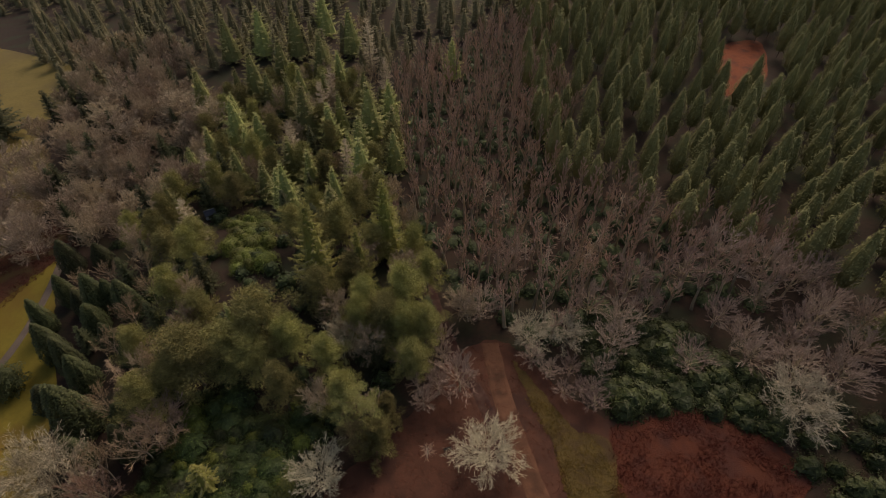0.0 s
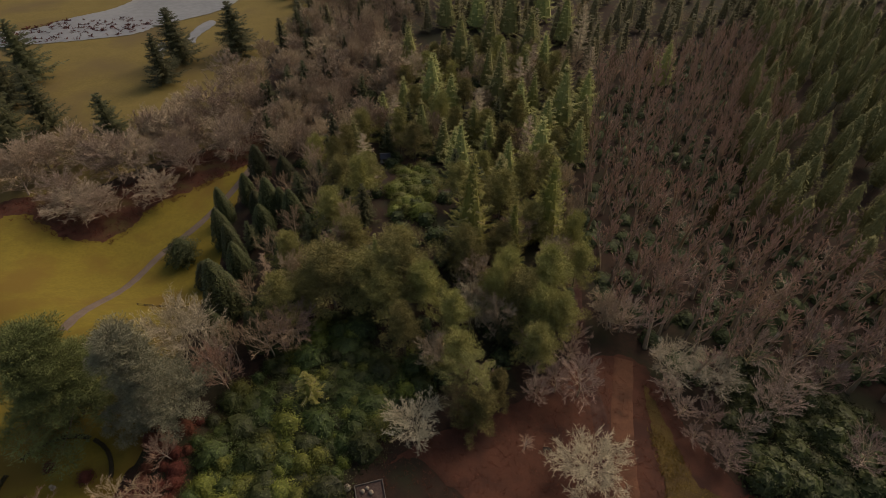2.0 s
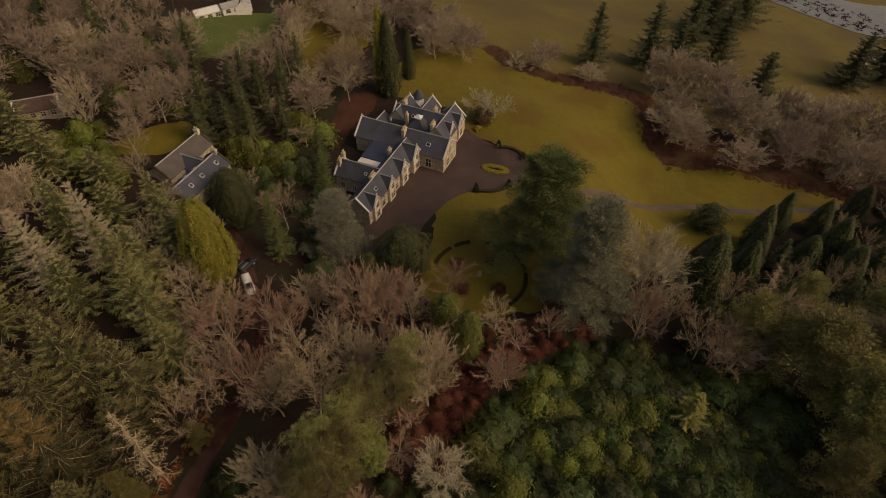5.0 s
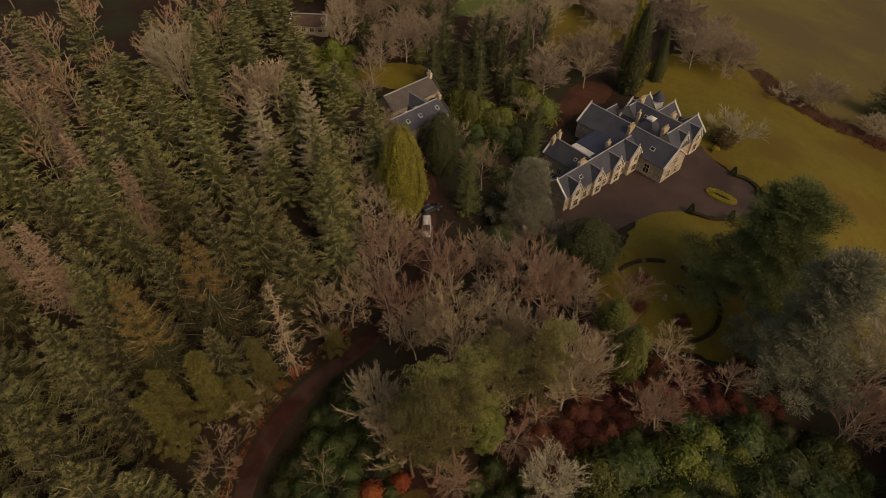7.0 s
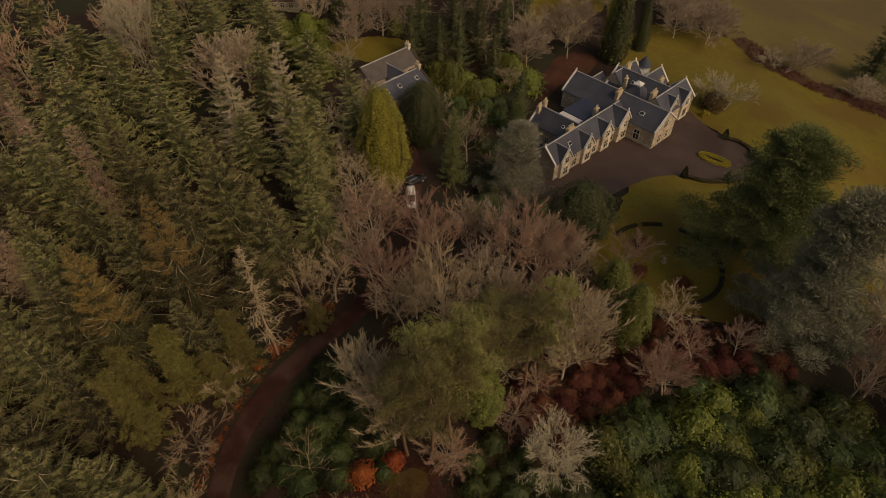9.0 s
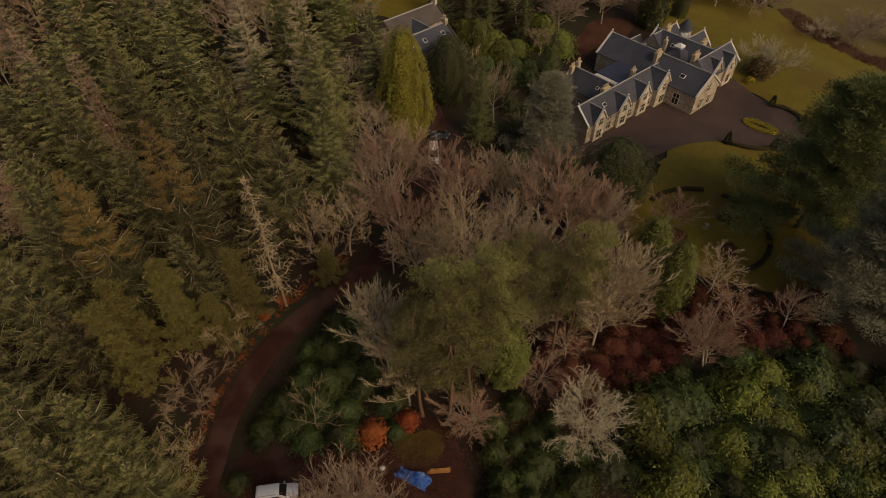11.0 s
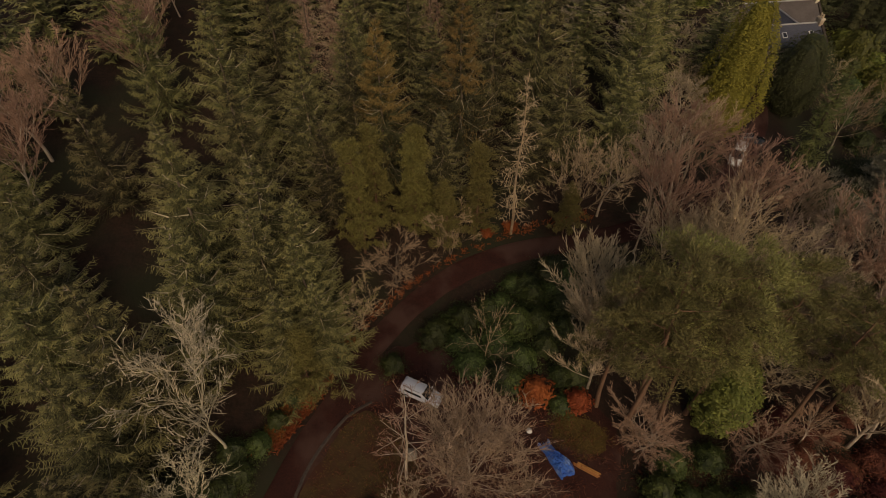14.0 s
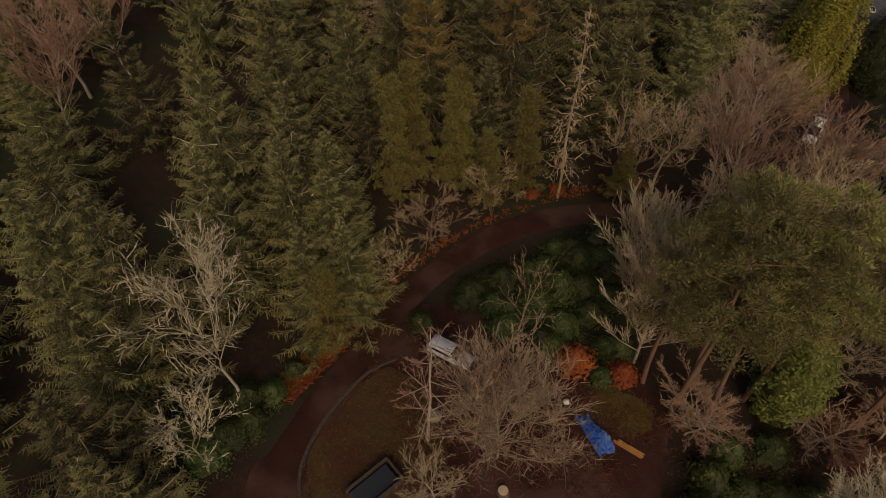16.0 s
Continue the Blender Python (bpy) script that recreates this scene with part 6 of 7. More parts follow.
plant("spruce_mid", [
    (-67.2, 220, 31, 23.9), (-37.7, 219.4, 31, 23.9), (-101.7, 259.3, 31, 23.9), (-98.1, 215.4, 27, 20.8), (-70.9, 280.7, 32, 24.7), (-90.9, 274.3, 31, 23.9),
    (-84.4, 175.5, 25, 16.1), (-35.3, 175.5, 28, 21.6), (-64.8, 163.5, 20, 15.4), (-93.8, 318.3, 32, 24.7), (-114.7, 320.1, 32, 24.7), (-132.8, 313.3, 30, 23.2),
    (-83.4, 349.9, 32, 24.7), (-61.7, 319.2, 30, 23.2), (-125.9, 248.5, 26, 20.1), (-1.5, 283, 25, 19.3), (-55.2, 86.2, 22, 9.2),
])
plant("larch", [
    (-47.5, 296.9, 31, 15.5), (-59.3, 245.3, 26, 12.6), (-61.6, 232.1, 25, 12.5), (-96.5, 176, 24, 12), (-88, 136.7, 22, 11), (-41.8, 181.6, 24, 11),
    (-67.5, 195.8, 24, 12), (-35.7, 265.3, 22, 11),
])
plant("pine_y", [
    (-48.9, 170, 23, 13.8), (30.9, 172.9, 14, 7.5),
])
plant("tan_far", [
    (-109.5, 176.7, 19, 18.1), (-128.2, 231.6, 23, 21.8), (-145.3, 207.5, 21, 19.9), (-161.3, 258.1, 22, 20.9), (-164.6, 224.6, 20, 19),
    (-137.1, 149.7, 17, 16.1), (-165.9, 247.9, 20, 19), (-114.4, 225.4, 20, 19),
])
plant("fir", [
    (-154.2, 170, 22, 13.2), (-158, 188.2, 20, 12), (-157.2, 199.1, 19, 11.4), (-110.2, 146.2, 16, 9.6), (-98.8, 140, 15, 7.5), (-122.5, 150.3, 15, 9),
    (-106.1, 93.1, 12, 7.2), (-101.1, 114.8, 16, 9.6), (-196.4, 235.6, 22, 13.2), (-199.7, 255.5, 22, 13.2),
])
plant("yew", [
    (-90.7, 64.2, 22, 13.3), (-98.9, 79.1, 16, 9.9), (-122.5, 112.4, 13, 8.1), (-109.2, 108.3, 17, 10.5), (-96, 103.7, 17, 10.5), (-72.1, 90.2, 14, 7.9),
])
plant("fir", [
    (-243.1, 206, 30, 28.1), (-296.2, 158.5, 32, 29.9), (-221.1, 227.4, 30, 28.1), (-278.9, 134.7, 30, 28.1),
])
plant("bare_round", [
    (-207.4, 91.9, 18, 20.7), (-200.6, 108.3, 18, 20.7), (-173.3, 109.3, 17, 19.6), (-163.7, 86.2, 13, 15), (-179.6, 139.1, 20, 22.9), (-176.2, 156.9, 21, 24.1),
    (-182, 182.3, 22, 21.8), (-156, 120, 14, 16.1), (-152.9, 100.7, 12, 13.8), (-180.5, 83.5, 14, 16.1), (-146.5, 133.3, 18, 17.7),
])
plant("white", [
    (10.4, 56.5, 11, 15.4), (-28.2, 85.8, 12, 11.3), (86.8, 71.2, 13, 18.2), (-27.8, 51.8, 10, 12), (33.4, 96.1, 9, 12.6), (23.8, 93.8, 9, 12.6),
])
plant("bare_hill", [
    (3.4, 77, 14, 13.6), (54, 112.5, 19, 14.7), (87.2, 126.6, 20, 21), (96.1, 119, 19, 19.9), (73.8, 120.2, 18, 18.6), (18.5, 119.9, 20, 13.7),
    (9, 103.2, 13, 13.7), (93, 89.6, 13, 13.7), (81.8, 87.3, 13, 13.6), (35.1, 76.1, 7, 7.4), (65.2, 84.2, 12, 12.6),
])
plant("birch", [
    (38.9, 137.6, 21, 9.4), (46.6, 131, 21, 10.5), (25.3, 128.8, 20, 9), (31.6, 122.9, 20, 8.8), (60.6, 152.6, 20, 10), (71.7, 151.5, 21, 10.4),
    (66.9, 145, 18, 8.1), (-4.2, 57.7, 10, 4.1), (-7, 75, 12, 6), (42.1, 122.4, 18, 8.9), (19.9, 152.9, 20, 10), (12.5, 164.8, 20, 10),
])
plant("pine_big", [
    (-63.9, 76.4, 23, 25.6), (-48.2, 86.7, 24, 22.7), (-54.5, 79.6, 21, 20.4), (-40.8, 83.9, 19, 15.1), (-67.8, 70.9, 18, 15.7), (-49.5, 78.2, 18, 18.5),
    (-12.5, 99.8, 25, 18.1), (-17.2, 91.4, 21, 16.8), (-6.2, 90.7, 20, 14.3), (-8.8, 79.6, 18, 13.7), (-22.8, 96.7, 21, 13.9), (-34.4, 126.5, 22, 16.2),
])
plant("pine_y", [
    (-16.2, 58.9, 15, 11.6), (-14.4, 66.2, 14, 8.9),
])
plant("bare_red", [
    (-33.9, -12.6, 5, 8.7), (-42.7, -7.8, 5, 7.9), (-31.5, -12.9, 4.5, 6.2), (-60.5, 12.3, 8, 9), (-59.3, 13.8, 8, 7.8), (-48.9, -5.1, 5, 6.1), (-56.9, -3.3, 7, 7.2),
])
plant("bare_round", [
    (-208.2, 38.7, 10, 14), (-202.6, 58.6, 7, 11), (-204, 7.8, 14, 14), (-199.9, -2.6, 15, 15), (-171.5, 82.9, 13, 19), (-177.7, 104.9, 17, 20),
])
plant("tan_far", [
    (-199.5, 83.7, 20, 16), (-201.7, 96.7, 17, 15), (-203.5, 109.3, 16, 14), (-178.5, 133.5, 18, 20), (-182, 149.9, 19, 20),
])
plant("fir", [
    (-219.3, 62.4, 27, 16), (-227.8, 88.2, 30, 20), (-241.5, 109.7, 34, 24), (-224.4, 98.7, 26, 18), (-201.5, 126, 26, 21), (-231.6, 183.1, 26, 22), (-243.1, 126.1, 30, 20),
])
plant("shrub_grey", [
    (-202.7, 28.7, 5, 9),
])
plant("white", [
    (-84.3, 47.1, 22, 17.3),
])
plant("bare_hill", [
    (-74.5, 45.4, 16, 10.9), (-67.4, 60.8, 14, 13.4),
])
plant("snag2", [
    (-47.8, -100, 21, 9.1), (-45.2, -92.9, 20, 7.5), (-45.9, -81.3, 20, 5.9), (-27.4, -81.7, 20, 7.6), (-56.9, -122.9, 20, 11.4), (-61.3, -121.9, 20, 9.4),
    (-27.9, -81.2, 20, 5.5), (-26.8, -91.1, 20, 7),
])
plant("white", [
    (-80.3, -105.2, 20, 11.3),
])
plant("tan_far", [
    (-82.8, -89.9, 16, 12.1), (-92.2, -88.9, 15, 11.2),
])
plant("bare_tan", [
    (-86.1, -64.8, 8, 8.9), (-80.4, -57.6, 8, 7.2), (-77.5, -51.1, 8, 7),
])
plant("laurel", [
    (-127.5, -56.3, 6, 9.6), (-129.6, -50.4, 6, 9.6), (-146.4, -44.6, 6, 9.6), (-144.2, -36.1, 6, 9.6), (-133.4, -45.1, 5, 8), (-107.2, -84.1, 5, 8),
    (-107.6, -79.3, 5, 7.5),
])
plant("fir", [
    (-145, -59.5, 18, 10.9), (-150.9, -54.3, 18, 11.2), (-133.2, -58.9, 16, 9.5), (-132.3, -34.9, 12, 7), (-150.5, -47.9, 17, 9.4), (-128.3, -64.7, 16, 9.4),
])
plant("bare_round", [
    (-153.8, -39.9, 14, 14.8), (-170.1, -32.4, 14, 15.9),
])
plant("pine_y", [
    (-31.3, -44.8, 16, 6.6), (-27.1, -45.4, 12, 5.5), (-42.6, -40.1, 9, 5), (-24.8, -49.2, 16, 7.1),
])

HILL = [(5, 93), (20, 93), (28, 79), (42, 67), (64, 73), (80, 64), (80, 44), (-14, 40), (-26, 42), (-24, 52), (-8, 66), (0, 78)]
# spruces of the southern wood
SOUTH = [(-100, -66), (-125, -120), (-50, -135), (45, -110), (40, -20), (14, -22), (4, -33), (-8, -40), (-20, -45), (-34, -46), (-46, -46), (-62, -46), (-80, -52)]
spots = sown(SOUTH, 8.6, 2600, (12, 21), (11, 15), clear=0.5, track=8.2)
close = [p for p in spots if math.hypot(p[0], p[1]) < 88]
plant("spruce", close, "spruces of the wood")
plant("pine_y", sown([(-30, -45), (-20, -58), (0, -52), (16, -40), (16, -20), (8, -30), (-6, -41)], 5, 120, (9, 15), (4, 6), clear=0.5, track=5), "pines by the track")
# evergreen thickets
RHODO = [
    [(-68, 30), (-54, 55), (-34, 73), (-28, 62), (-36, 44), (-38, 35), (-35, 24), (-46, 10), (-60, 16)],
    [(-56, 9), (-70, 30), (-72, 53), (-61, 85), (-40, 60), (-35, 24), (-36, 4)],
    [(-22, -38), (-38, -36), (-31, -24), (-30, -17), (-25, -20), (-22.5, -27), (-19, -34)],
    [(42, 107), (67, 103), (87, 75), (80, 64), (62, 73), (42, 69), (38, 85)],
    [(-29, -14), (-40, -9), (-38, 2), (-30, 2), (-24, -7)],
]
PITS = [[(-38, 36), (-33, 44), (-24, 52), (-10, 46), (-20, 30), (-33, 24)], [(-15, -26), (-21, -27), (-27, -25.5), (-31.5, -19), (-34, -12), (-24, -5), (-13, -8)]]
FAR_RHODO = []
for k, poly in enumerate(RHODO):
    most = 6.0 if k in (2, 4) else 11.5
    rows = []
    for x, y in scatter(poly, 2.7, 1000, clear=0.1, avoid=[HILL, *PITS], track=4.2 if k == 2 else 5.2):
        w = 3.4 + (most - 3.4) * rng.random() ** 1.4
        rows.append((x, y, (0.28 * w + 1.0) * rng.uniform(0.6, 1.5), w))
    if k == 3:
        FAR_RHODO += rows
    elif k in (2, 4):
        plant("rhodo", rows, "rhododendron thicket")
    else:
        plant("rhodo", [q for i, q in enumerate(rows) if i % 4], "rhododendron thicket")
        plant("laurel", [(x, y, h * 1.1, w * 0.75) for x, y, h, w in rows[::4]], "laurel thicket")
for poly in ([(-70, 8), (-76, 18), (-80, 30), (-72, 33), (-66, 21), (-63, 10)], [(-48, -9), (-58, -4), (-57, 0), (-47, 0), (-44, -7)], [(-67, 3), (-62, 10), (-45, 9), (-43, 0), (-52, -1)], [(-58, 0), (-68, 7), (-64, 12), (-56, 10), (-53, 4)]):
    plant("shrub_red", sown(poly, 2.6, 200, (1.0, 2.4), (2.6, 5), clear=0.1), "red shrubs by the garden")
LAURELS = [(-84, 151), (-68, 154), (-56, 118), (-68, 116)]
plant("laurel", sown(LAURELS, 2.6, 200, (2.5, 5), (4, 9), clear=0.1), "laurel thicket")
plant("laurel", sown([(-60, 18), (-50, 40), (-40, 40), (-38, 28), (-48, 14)], 4.6, 120, (3.0, 5.0), (4.0, 6.5), clear=0.0, avoid=PITS), "laurel thicket")
plant("rust", [(-25.4, -22.8, 2.8, 4.0), (-28.9, -19.8, 2.4, 3.2), (-3.4, -34.6, 1.2, 2.0), (-36.5, -44.2, 1.1, 2.2), (-33.2, -44.8, 1.0, 2.0), (-9.8, -39.8, 1.2, 1.8)])
plant("rhodo", [(-28.5, -34.6, 2.4, 5.0), (-23.5, -35.6, 2.2, 4.6), (-33, -35.4, 2.4, 5.0), (-38, -34, 2.6, 5.2), (-26, -31, 2.4, 5.0), (-31, -30.5, 2.6, 5.4), (-35.5, -31, 2.4, 5.2), (-22.6, -32, 1.8, 3.8), (-27.2, -20.6, 1.6, 3.4), (-24.2, -25.4, 2.2, 4.5), (-30.6, -22.6, 2.4, 4.5), (-13.5, -34.0, 1.8, 3.6), (-18.6, -34.8, 1.5, 3.0)])
plant("rhodo", [(2.7, -31.9, 1.6, 3.4), (5.3, -29.6, 1.8, 3.8), (0.2, -33.6, 1.4, 3.0), (-2.2, -35.1, 1.2, 2.6), (9.4, -28.2, 2.4, 5.0), (7.4, -29.0, 2.0, 4.4), (10.4, -30.7, 2.6, 5.2), (5.3, -32.2, 2.0, 4.0)])
# the mixed wood between the lane and the hill
MIX = [(-150, 215), (-70, 300), (-30, 240), (-20, 165), (-4, 108), (-8, 82), (-26, 64), (-50, 72), (-72, 60), (-86, 78), (-100, 110), (-128, 140), (-132, 165)]
TANS = [(-240, 334), (-162, 326), (-118, 223), (-104, 164), (-123, 127), (-162, 166), (-188, 244)]
plant("tan_far", sown(TANS, 9, 260, (16, 21), (10, 14), clear=0.36), "bare trees of the mixed wood")
plant("fir", sown(TANS, 15, 160, (15, 22), (8, 11), clear=0.2), "dark firs of the mixed wood")
GAP = [(-92, 158), (-66, 162), (-42, 112), (-40, 94), (-60, 90), (-74, 114)]
MIX_BACK = [(-150, 215), (-70, 300), (-30, 240), (-20, 165), (-12, 132), (-48, 140), (-92, 150), (-132, 165)]
plant("spruce_mid", sown(MIX_BACK, 14, 400, (20, 26), (14, 18), clear=0.36, avoid=[GAP, TANS]), "conifers of the mixed wood")
plant("pine_big", sown(MIX, 9.5, 420, (16, 22), (12, 16), clear=0.3, avoid=[GAP, TANS]), "pines of the mixed wood")
plant("tan_far", sown(MIX, 12, 200, (14, 19), (8, 11), clear=0.3, avoid=[GAP]), "bare trees of the mixed wood")
plant("fir", sown(MIX, 17, 120, (12, 18), (7, 10), clear=0.3, avoid=[GAP, TANS]), "dark firs of the mixed wood")
plant("yew", sown([(-70, 40), (-100, 60), (-122, 96), (-136, 128), (-118, 132), (-92, 96), (-74, 66)], 7.5, 90, (9, 18), (7, 10), clear=0.38), "dark yews by the lawn")
plant("bare_pale", sown([(-66, 34), (-80, 46), (-96, 74), (-120, 120), (-90, 120), (-70, 80)], 8, 50, (12, 17), (7, 9), clear=0.35), "bare trees by the lawn")
plant("tan_far", sown([(-205, 246), (-158, 293), (-103, 201), (-106, 156), (-130, 150), (-150, 165), (-185, 195)], 10, 160, (14, 19), (10, 14), clear=0.36), "bare trees of the far wood")
DRIVESIDE = [(-78, -33), (-50, -32), (-46, -14), (-58, -4), (-80, -6)]
plant("feather", sown(DRIVESIDE, 12, 40, (11, 15), (8, 11), clear=0.3, track=7.5), "bare trees by the drive")
plant("bare_tan", sown(DRIVESIDE, 11, 60, (9, 14), (8, 11), clear=0.3, track=7.5), "bare trees by the drive")
plant("bare_hill", sown(DRIVESIDE, 9, 100, (9, 14), (8, 11), clear=0.3, track=7.5), "bare trees by the drive")
plant("dome", sown([(-88, -14), (-100, -30), (-92, -38), (-78, -28), (-76, -12)], 6, 40, (6, 10), (5, 8), clear=0.35, track=5), "evergreens by the drive")
plant("rhodo", sown([(-100, -30), (-112, -46), (-124, -52), (-130, -40), (-118, -28)], 4, 60, (3, 5), (5, 8), clear=0.2), "evergreens behind the house")
plant("bare_tan", sown([(-118, -82), (-100, -70), (-84, -60), (-84, -48), (-100, -50), (-112, -40), (-122, -48)], 6, 80, (7, 11), (6, 9), clear=0.35, avoid=[[(-98, -68), (-126, -78), (-126, -52), (-98, -54)]], track=5), "bare trees by the stables")
plant("laurel", sown([(-118, -82), (-104, -76), (-90, -84), (-100, -100), (-120, -98), (-134, -86)], 6, 60, (3, 6), (5, 8), clear=0.2, avoid=[[(-118, -84), (-136, -84), (-136, -66), (-118, -66)]]), "evergreens by the cottage")
WEST = [(-172, -133), (-195, -90), (-169, -79), (-140, -72), (-120, -84), (-118, -100), (-128, -120)]
OPEN = [[(-112, -116), (-138, -118), (-140, -96), (-112, -94)], [(-168, -94), (-198, -94), (-218, -66), (-178, -68)]]
plant("fir", sown(WEST, 13, 120, (12, 17), (8, 11), clear=0.3, avoid=OPEN), "conifers of the west wood")
plant("laurel", sown(WEST, 9, 120, (4, 8), (6, 10), clear=0.2, avoid=OPEN), "laurels of the west wood")
plant("bare_round", sown(WEST, 8, 260, (11, 16), (10, 14), clear=0.3, avoid=OPEN), "bare trees of the west wood")
plant("fir", sown([(-150, -72), (-168, -49), (-171, -32), (-150, -45), (-138, -46), (-124, -62)], 7, 90, (14, 20), (7, 9), clear=0.35), "firs behind the house")
plant("bare_tan", sown([(-150, -66), (-190, -60), (-206, -14), (-172, -22), (-146, -46)], 8.5, 200, (9, 14), (10, 13), clear=0.3, avoid=[[(-232, -57), (-236, -40), (-206, -28), (-184, -38), (-200, -56)]]), "bare trees behind the house")
plant("bare_round", sown([(-186, 100), (-194, 120), (-176, 176), (-146, 166), (-148, 140), (-160, 112)], 13, 120, (13, 19), (11, 15), clear=0.42), "bare trees along the meadow")
plant("tan_far", sown([(-186, 100), (-194, 120), (-176, 176), (-146, 166), (-148, 140), (-160, 112)], 12, 120, (13, 18), (9, 12), clear=0.38), "bare trees along the meadow")
plant("bare_round", sown([(-212, 15), (-225, 0), (-240, -40), (-200, -62), (-205, -20)], 8, 80, (9, 14), (12, 16), clear=0.3), "bare trees along the meadow")
plant("bare_hill", sown([(42, 108), (30, 94), (44, 88), (66, 104), (88, 76), (100, 70), (130, 118), (98, 122), (80, 102)], 7.5, 200, (12, 18), (11, 15), clear=0.28), "bare trees on the hill")
FAR_RHODO += sown([(80, 64), (88, 76), (100, 72), (125, 60), (110, 40), (86, 46)], 4.5, 160, (2.5, 4.5), (5, 8), clear=0.15)
plant("bare_hill", sown([(-30, 44), (-24, 54), (-6, 68), (2, 80), (4, 100), (-8, 90), (-22, 66)], 6, 60, (7, 12), (6, 9), clear=0.3), "bare trees on the hill")
plant("bare_hill", sown([(22, 86), (30, 92), (42, 86), (40, 70), (30, 74)], 5, 40, (6, 10), (6, 8), clear=0.3), "bare trees on the hill")
plant("bare_red", sown([(-54, -4), (-66, 4), (-80, 2), (-78, -10), (-62, -10)], 5.5, 40, (8, 12), (7, 10), clear=0.3), "bare trees by the garden")
plant("bare_red", sown([(-66, 14), (-72, 22), (-66, 34), (-58, 22)], 5, 30, (6, 9), (6, 8), clear=0.3), "bare trees by the garden")
# ground plants too many to count


def tufts(name, label, category, poly, n, size, mat, up=0.9, width=0.22, blades_each=5, avoid=()):
    g = Geo()
    xs, ys = [p[0] for p in poly], [p[1] for p in poly]
    got = []
    while len(got) < n:
        x, y = rng.uniform(min(xs), max(xs)), rng.uniform(min(ys), max(ys))
        if inside(x, y, poly) and not any(inside(x, y, a) for a in avoid) and not near_line(x, y, TRACK_LINE, 2.1) and noise.noise((x * 0.17, y * 0.17, 9.0)) > rng.uniform(-0.5, 0.35):
            got.append((x, y, ground(x, y) + 0.12))
    p = np.repeat(np.array(got), blades_each, 0)
    k = len(p)
    p[:, :2] += 0.2 * rng.normal(size=(k, 2))
    d = rng.normal(size=(k, 3)) * [1, 1, 0.3] + [0, 0, up]
    slivers(g, p, d, size * rng.uniform(0.6, 1.4, k), size * width)
    return tagged(new(name, g.mesh(name, [mat])), label, category, kind="stuff")


tufts("bracken_fronds", "dead rust-red bracken fronds", "bracken", [(41, 67), (52, 70), (63, 73), (80, 64), (83, 52), (66, 43), (48, 41), (37, 46)], 5200, 0.7, "bracken_leaf", 0.5, 0.24)
tufts("rank_grass", "rank yellow grass tussocks", "grass", [(20, 77), (28, 72), (37, 62), (41, 48), (30, 41), (27, 50), (26, 62)], 1500, 0.7, "heath", 0.8, 0.2)
tufts("leaf_scrub", "low brown scrub on the leaf litter", "scrub", [(6, 92), (20, 95), (28, 80), (30, 60), (26, 42), (-12, 40), (-32, 36), (-28, 54), (-8, 68), (0, 80)], 1300, 0.8, "bed", 1.0, 0.08, 6)
tufts("track_bracken", "rust bracken along the track's edge", "bracken", [(5, -31), (0, -34), (-8, -38.6), (-14, -42), (-20, -43.6), (-34, -44.4), (-48, -42), (-48, -40.6), (-34, -43.2), (-20, -42.8), (-13, -40.2), (-6, -36), (2, -30), (5, -28.5)], 380, 0.5, "leaf_rust", 0.5, 0.25)
tufts("verge_bracken", "rust bracken on the verge of the track", "bracken", [(1.7, -31.4), (0.8, -31.7), (-3.5, -34.9), (-8.7, -37.8), (-12.1, -39.7), (-10.8, -39.8), (-7.3, -38.3), (-2.6, -35.9), (1.6, -33.0)], 1000, 0.5, "leaf_rust", 0.5, 0.3)
tufts("bank_bracken", "rust bracken on the bank above the track", "bracken", [(2, -31), (-0, -34), (-5, -37), (-9, -38), (-10, -37), (-6, -35), (-1, -32), (2, -30)], 900, 0.5, "leaf_rust", 0.5, 0.3)
tufts("grass_tufts", "tufts of yellow grass beside the tarpaulin", "grass", [(-28.6, -19.4), (-24.6, -19.6), (-23.8, -16.8), (-26.6, -13.8), (-30.6, -14.6)], 260, 0.4, "gold_tuft", 0.7, 0.16, 6)
tufts("clearing_tufts", "thin brown grass tufts on the clearing", "grass", [(1.6, -24), (-7, -30.8), (-11, -28), (-11, -20.6), (-6, -16.4), (3.6, -16.6)], 900, 0.35, "gold_tuft", 0.6, 0.14, 5)
tufts("wood_litter", "thin brown undergrowth by the clearing", "undergrowth", [(9, -13), (8, -22), (-6, -31), (-14, -33), (-22, -27), (-30, -15), (-44, -4), (-50, -20), (-54, -8), (-36, 6), (-20, -4)], 2600, 0.5, "bed", 0.7, 0.16, 5)
tufts("meadow_scrub", "low red-brown scrub along the meadow's edge", "scrub", [(-216, 16), (-203, 24), (-196, 44), (-194, 62), (-187, 72), (-168, 70), (-152, 77), (-151, 96), (-145, 108), (-140, 121), (-136, 140), (-148, 166), (-164, 154), (-168, 122), (-174, 102), (-190, 92), (-206, 74), (-207, 46), (-212, 34), (-224, 22)], 3000, 1.0, "bed", 0.9, 0.13, 7)
tufts("flood_tussocks", "brown tussocks standing in the flood water", "tussocks", [(-470, 122), (-400, 152), (-358, 182), (-319, 212), (-302, 228), (-300, 250), (-330, 250), (-364, 228), (-376, 204), (-430, 176)], 420, 1.8, "bed", 0.5, 0.5, 9)
# distant woods, each as one mesh


def root():
    """A short hidden root, for bushes that have no trunk to be seen."""
    g = Geo()
    tube(g, [(0, 0, -0.3), (0, 0, 0.3)], [0.1, 0.08], 5)
    return g


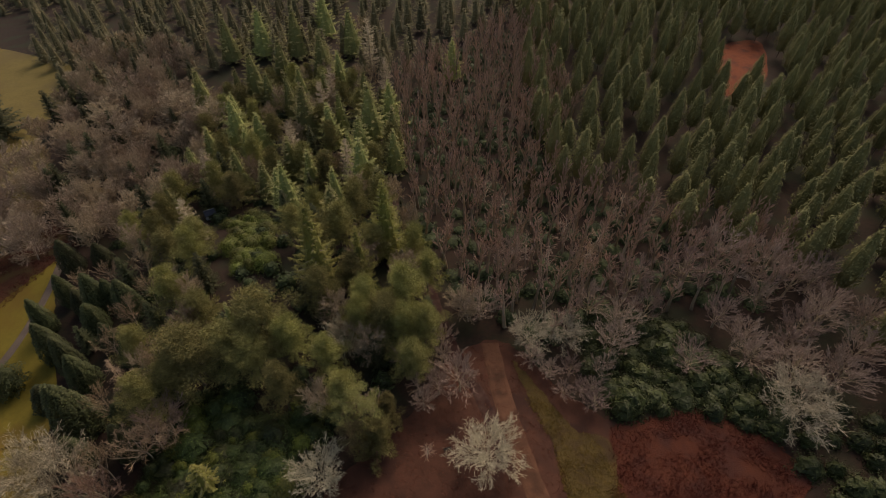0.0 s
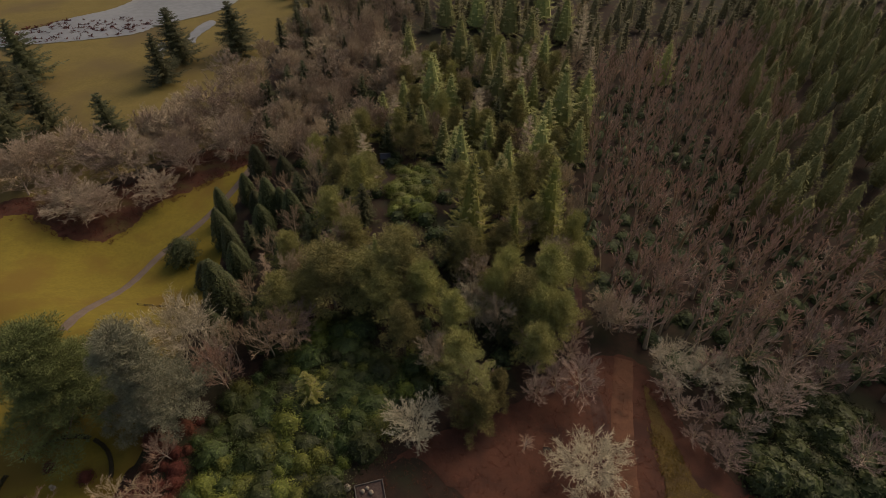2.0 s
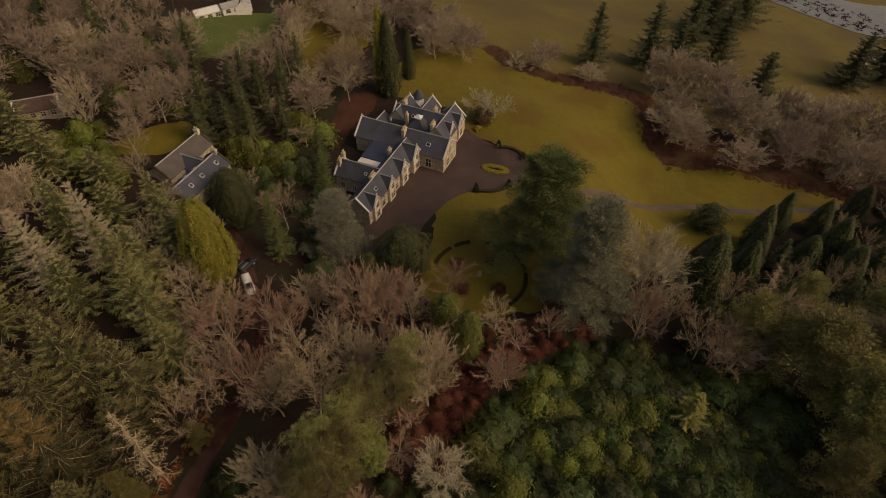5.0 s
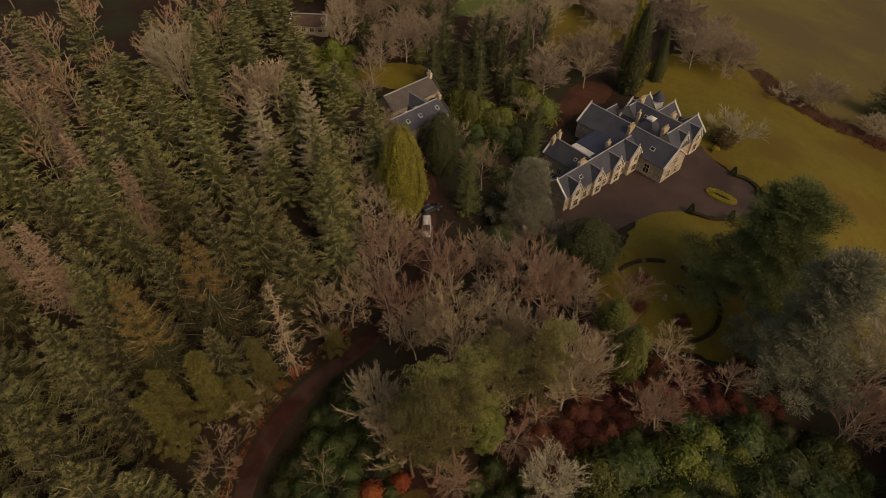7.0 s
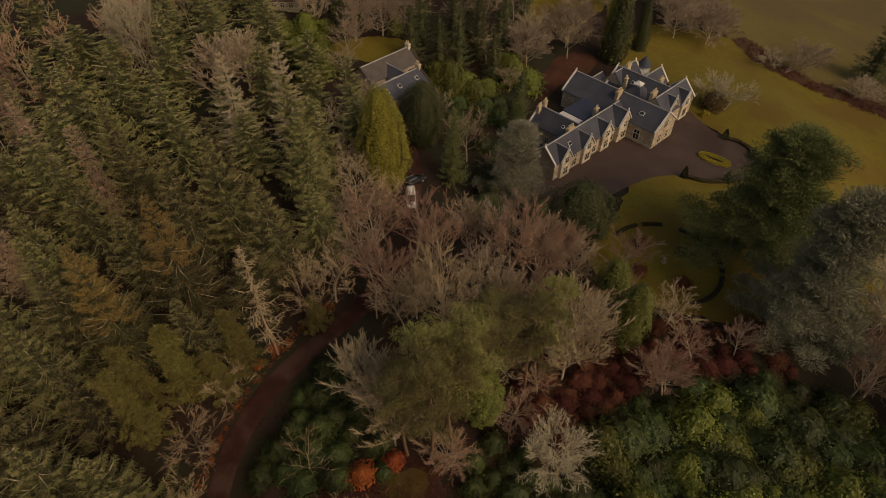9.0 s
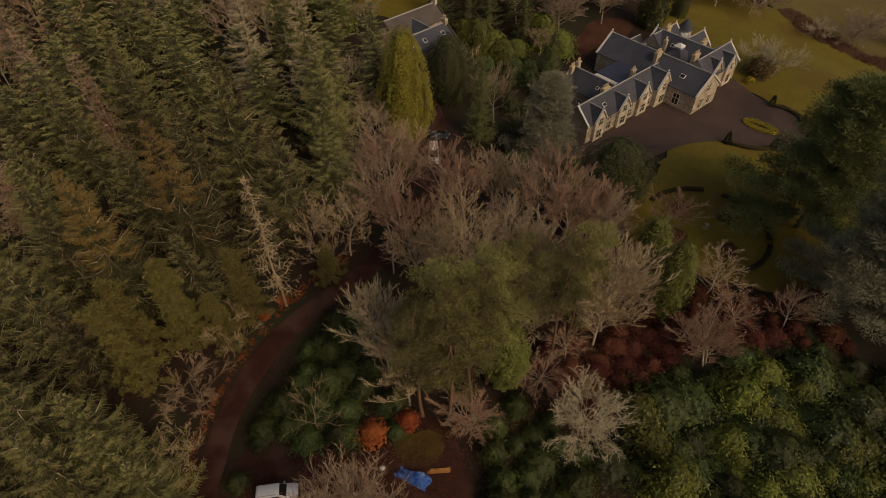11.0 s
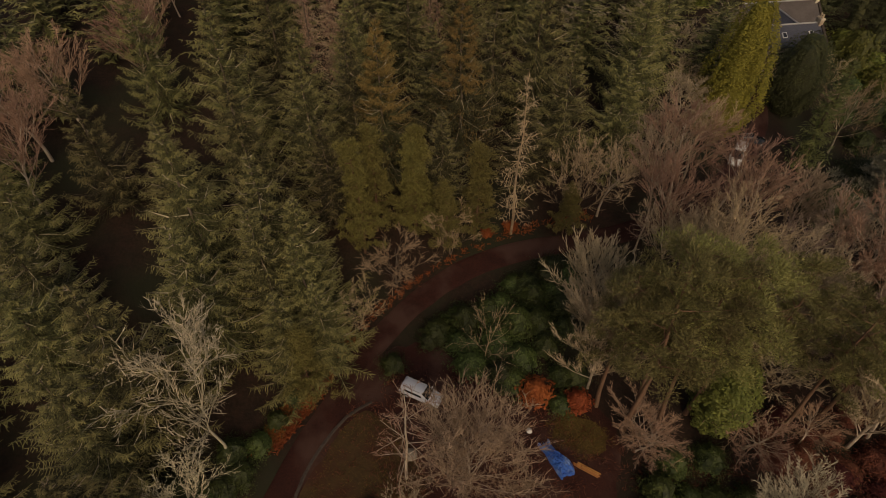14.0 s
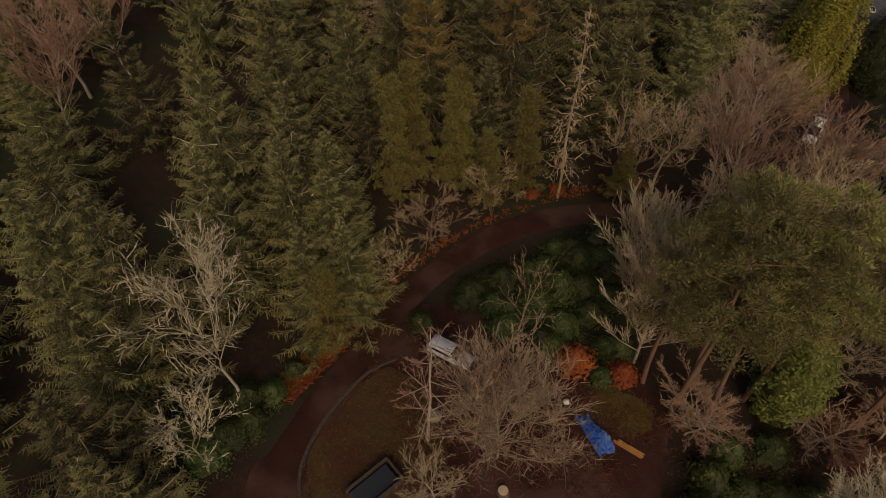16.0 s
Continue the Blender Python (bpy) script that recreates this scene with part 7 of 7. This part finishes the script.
def plume(a):
    return min(1.0, 0.5 + 1.5 * a) * (1 - a) ** 0.66


far_plume = [joined(*mass_parts(26, 5.4, plume, 900, 0.72, seed=k, up=1.4, lump=0.2, lobes=9, lift=0.16), 26, 5.4) for k in range(6)]
far_pyramid = [joined(*spruce_parts(18, 3.4, whorls=12, per=7, sprays=5, droop=0.4, blade=4.0, taper=0.85, ribs=0.06, core=0.5, seed=k), 18, 3.4) for k in range(4)]
south_spruce = [joined(*spruce_parts(20, 3.8, whorls=15, per=8, sprays=11, droop=0.35, blade=1.7, ribs=0.3, seed=k), 20, 3.8) for k in range(4)]
far_bare = [joined(*bare_parts(15, 4.6, fork=0.2, limbs=13, subs=4, twigs=6, fine=2, up=1.1, thick=0.9, seed=k, fw=0.15, light=True), 15, 4.8) for k in range(3)]
far_birch = [joined(*bare_parts(19, 1.9, fork=0.38, limbs=14, subs=4, twigs=6, fine=2, up=1.7, thick=2.3, seed=k, fw=0.1, crook=0.05, light=True, wild=0.26), 17, 2.2) for k in range(5)]
wood("plantation", "plantation of olive-green conifers with rounded tops", "conifer wood", far_plume,
     sown([(40, 400), (36, 262), (37, 191), (48, 163), (65, 172), (72, 142), (86, 134), (106, 128), (120, 100), (112, 72), (140, 40), (330, 150), (380, 420)], 9.6, 3800, (20, 29), (9.5, 13), clear=0,
          avoid=[[(136, 254), (160, 262), (178, 288), (190, 336), (154, 328), (140, 292)]]), ["bark", "plantation"])
BIRCH = [(-34, 275), (70, 400), (50, 300), (58, 240), (44, 200), (42, 176), (66, 168), (84, 150), (110, 150), (112, 128), (98, 112), (72, 108), (42, 108), (30, 92), (18, 96), (4, 106), (-12, 150)]
wood("birch_wood", "bare birch wood with purple-brown twigs", "birch wood", far_birch, sown(BIRCH, 4.8, 5200, (16, 23), (5.2, 7.6), clear=0.2), ["twig_straw", "twig_purple"])
wood("wood_understorey", "evergreen undergrowth below the birches, coloured as if in shade", "undergrowth", [joined(*mass_parts(3.0, 2.8, dome, 130, 0.9, seed=k), 3.0, 2.8) for k in range(3)],
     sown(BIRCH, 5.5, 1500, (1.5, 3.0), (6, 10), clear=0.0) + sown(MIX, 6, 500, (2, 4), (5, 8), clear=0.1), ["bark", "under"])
wood("far_wood", "distant mixed conifer wood", "conifer wood", far_pyramid, sown([(-240, 300), (-196, 262), (-160, 300), (-70, 300), (-34, 276), (66, 402), (380, 425), (380, 560), (-420, 560), (-360, 430), (-300, 380)], 10, 1800, (17, 24), (11, 15), clear=0), ["bark", "hazed_conifer", "hazed_conifer", "rib"])
wood("south_wood", "farther spruces of the southern wood", "conifer wood", south_spruce, [p for p in spots if math.hypot(p[0], p[1]) >= 88], ["bark", "spruce", "spruce_tip", "rib"])

wood("rhododendron_thicket", "dark green rhododendron thicket on the hill", "rhododendron", [joined(root(), mass_parts(4.0, 4.6, lambda a: (1 - a ** 2.2) ** 0.5, 700, 0.55, stem=False, seed=k, lump=0.4, lobes=5 + k)[1], 4.0, 4.6) for k in range(4)], FAR_RHODO, ["bark", "rhodo"])
wood("west_far_wood", "distant bare brown wood", "bare wood", far_bare, sown([(-222, -66), (-205, -96), (-180, -135), (-150, -150), (-170, -230), (-420, -200), (-420, -40), (-330, -25), (-245, -45)], 7.5, 900, (10, 15), (8, 12), clear=0), ["bark", "twig_brown"])
wood("south_bare_wood", "bare tan trees beyond the spruces", "bare wood", far_bare, sown([(-60, -98), (-125, -122), (-130, -190), (0, -190), (40, -116)], 8, 300, (10, 15), (7, 10), clear=0.1), ["bark_pale", "twig_red"])
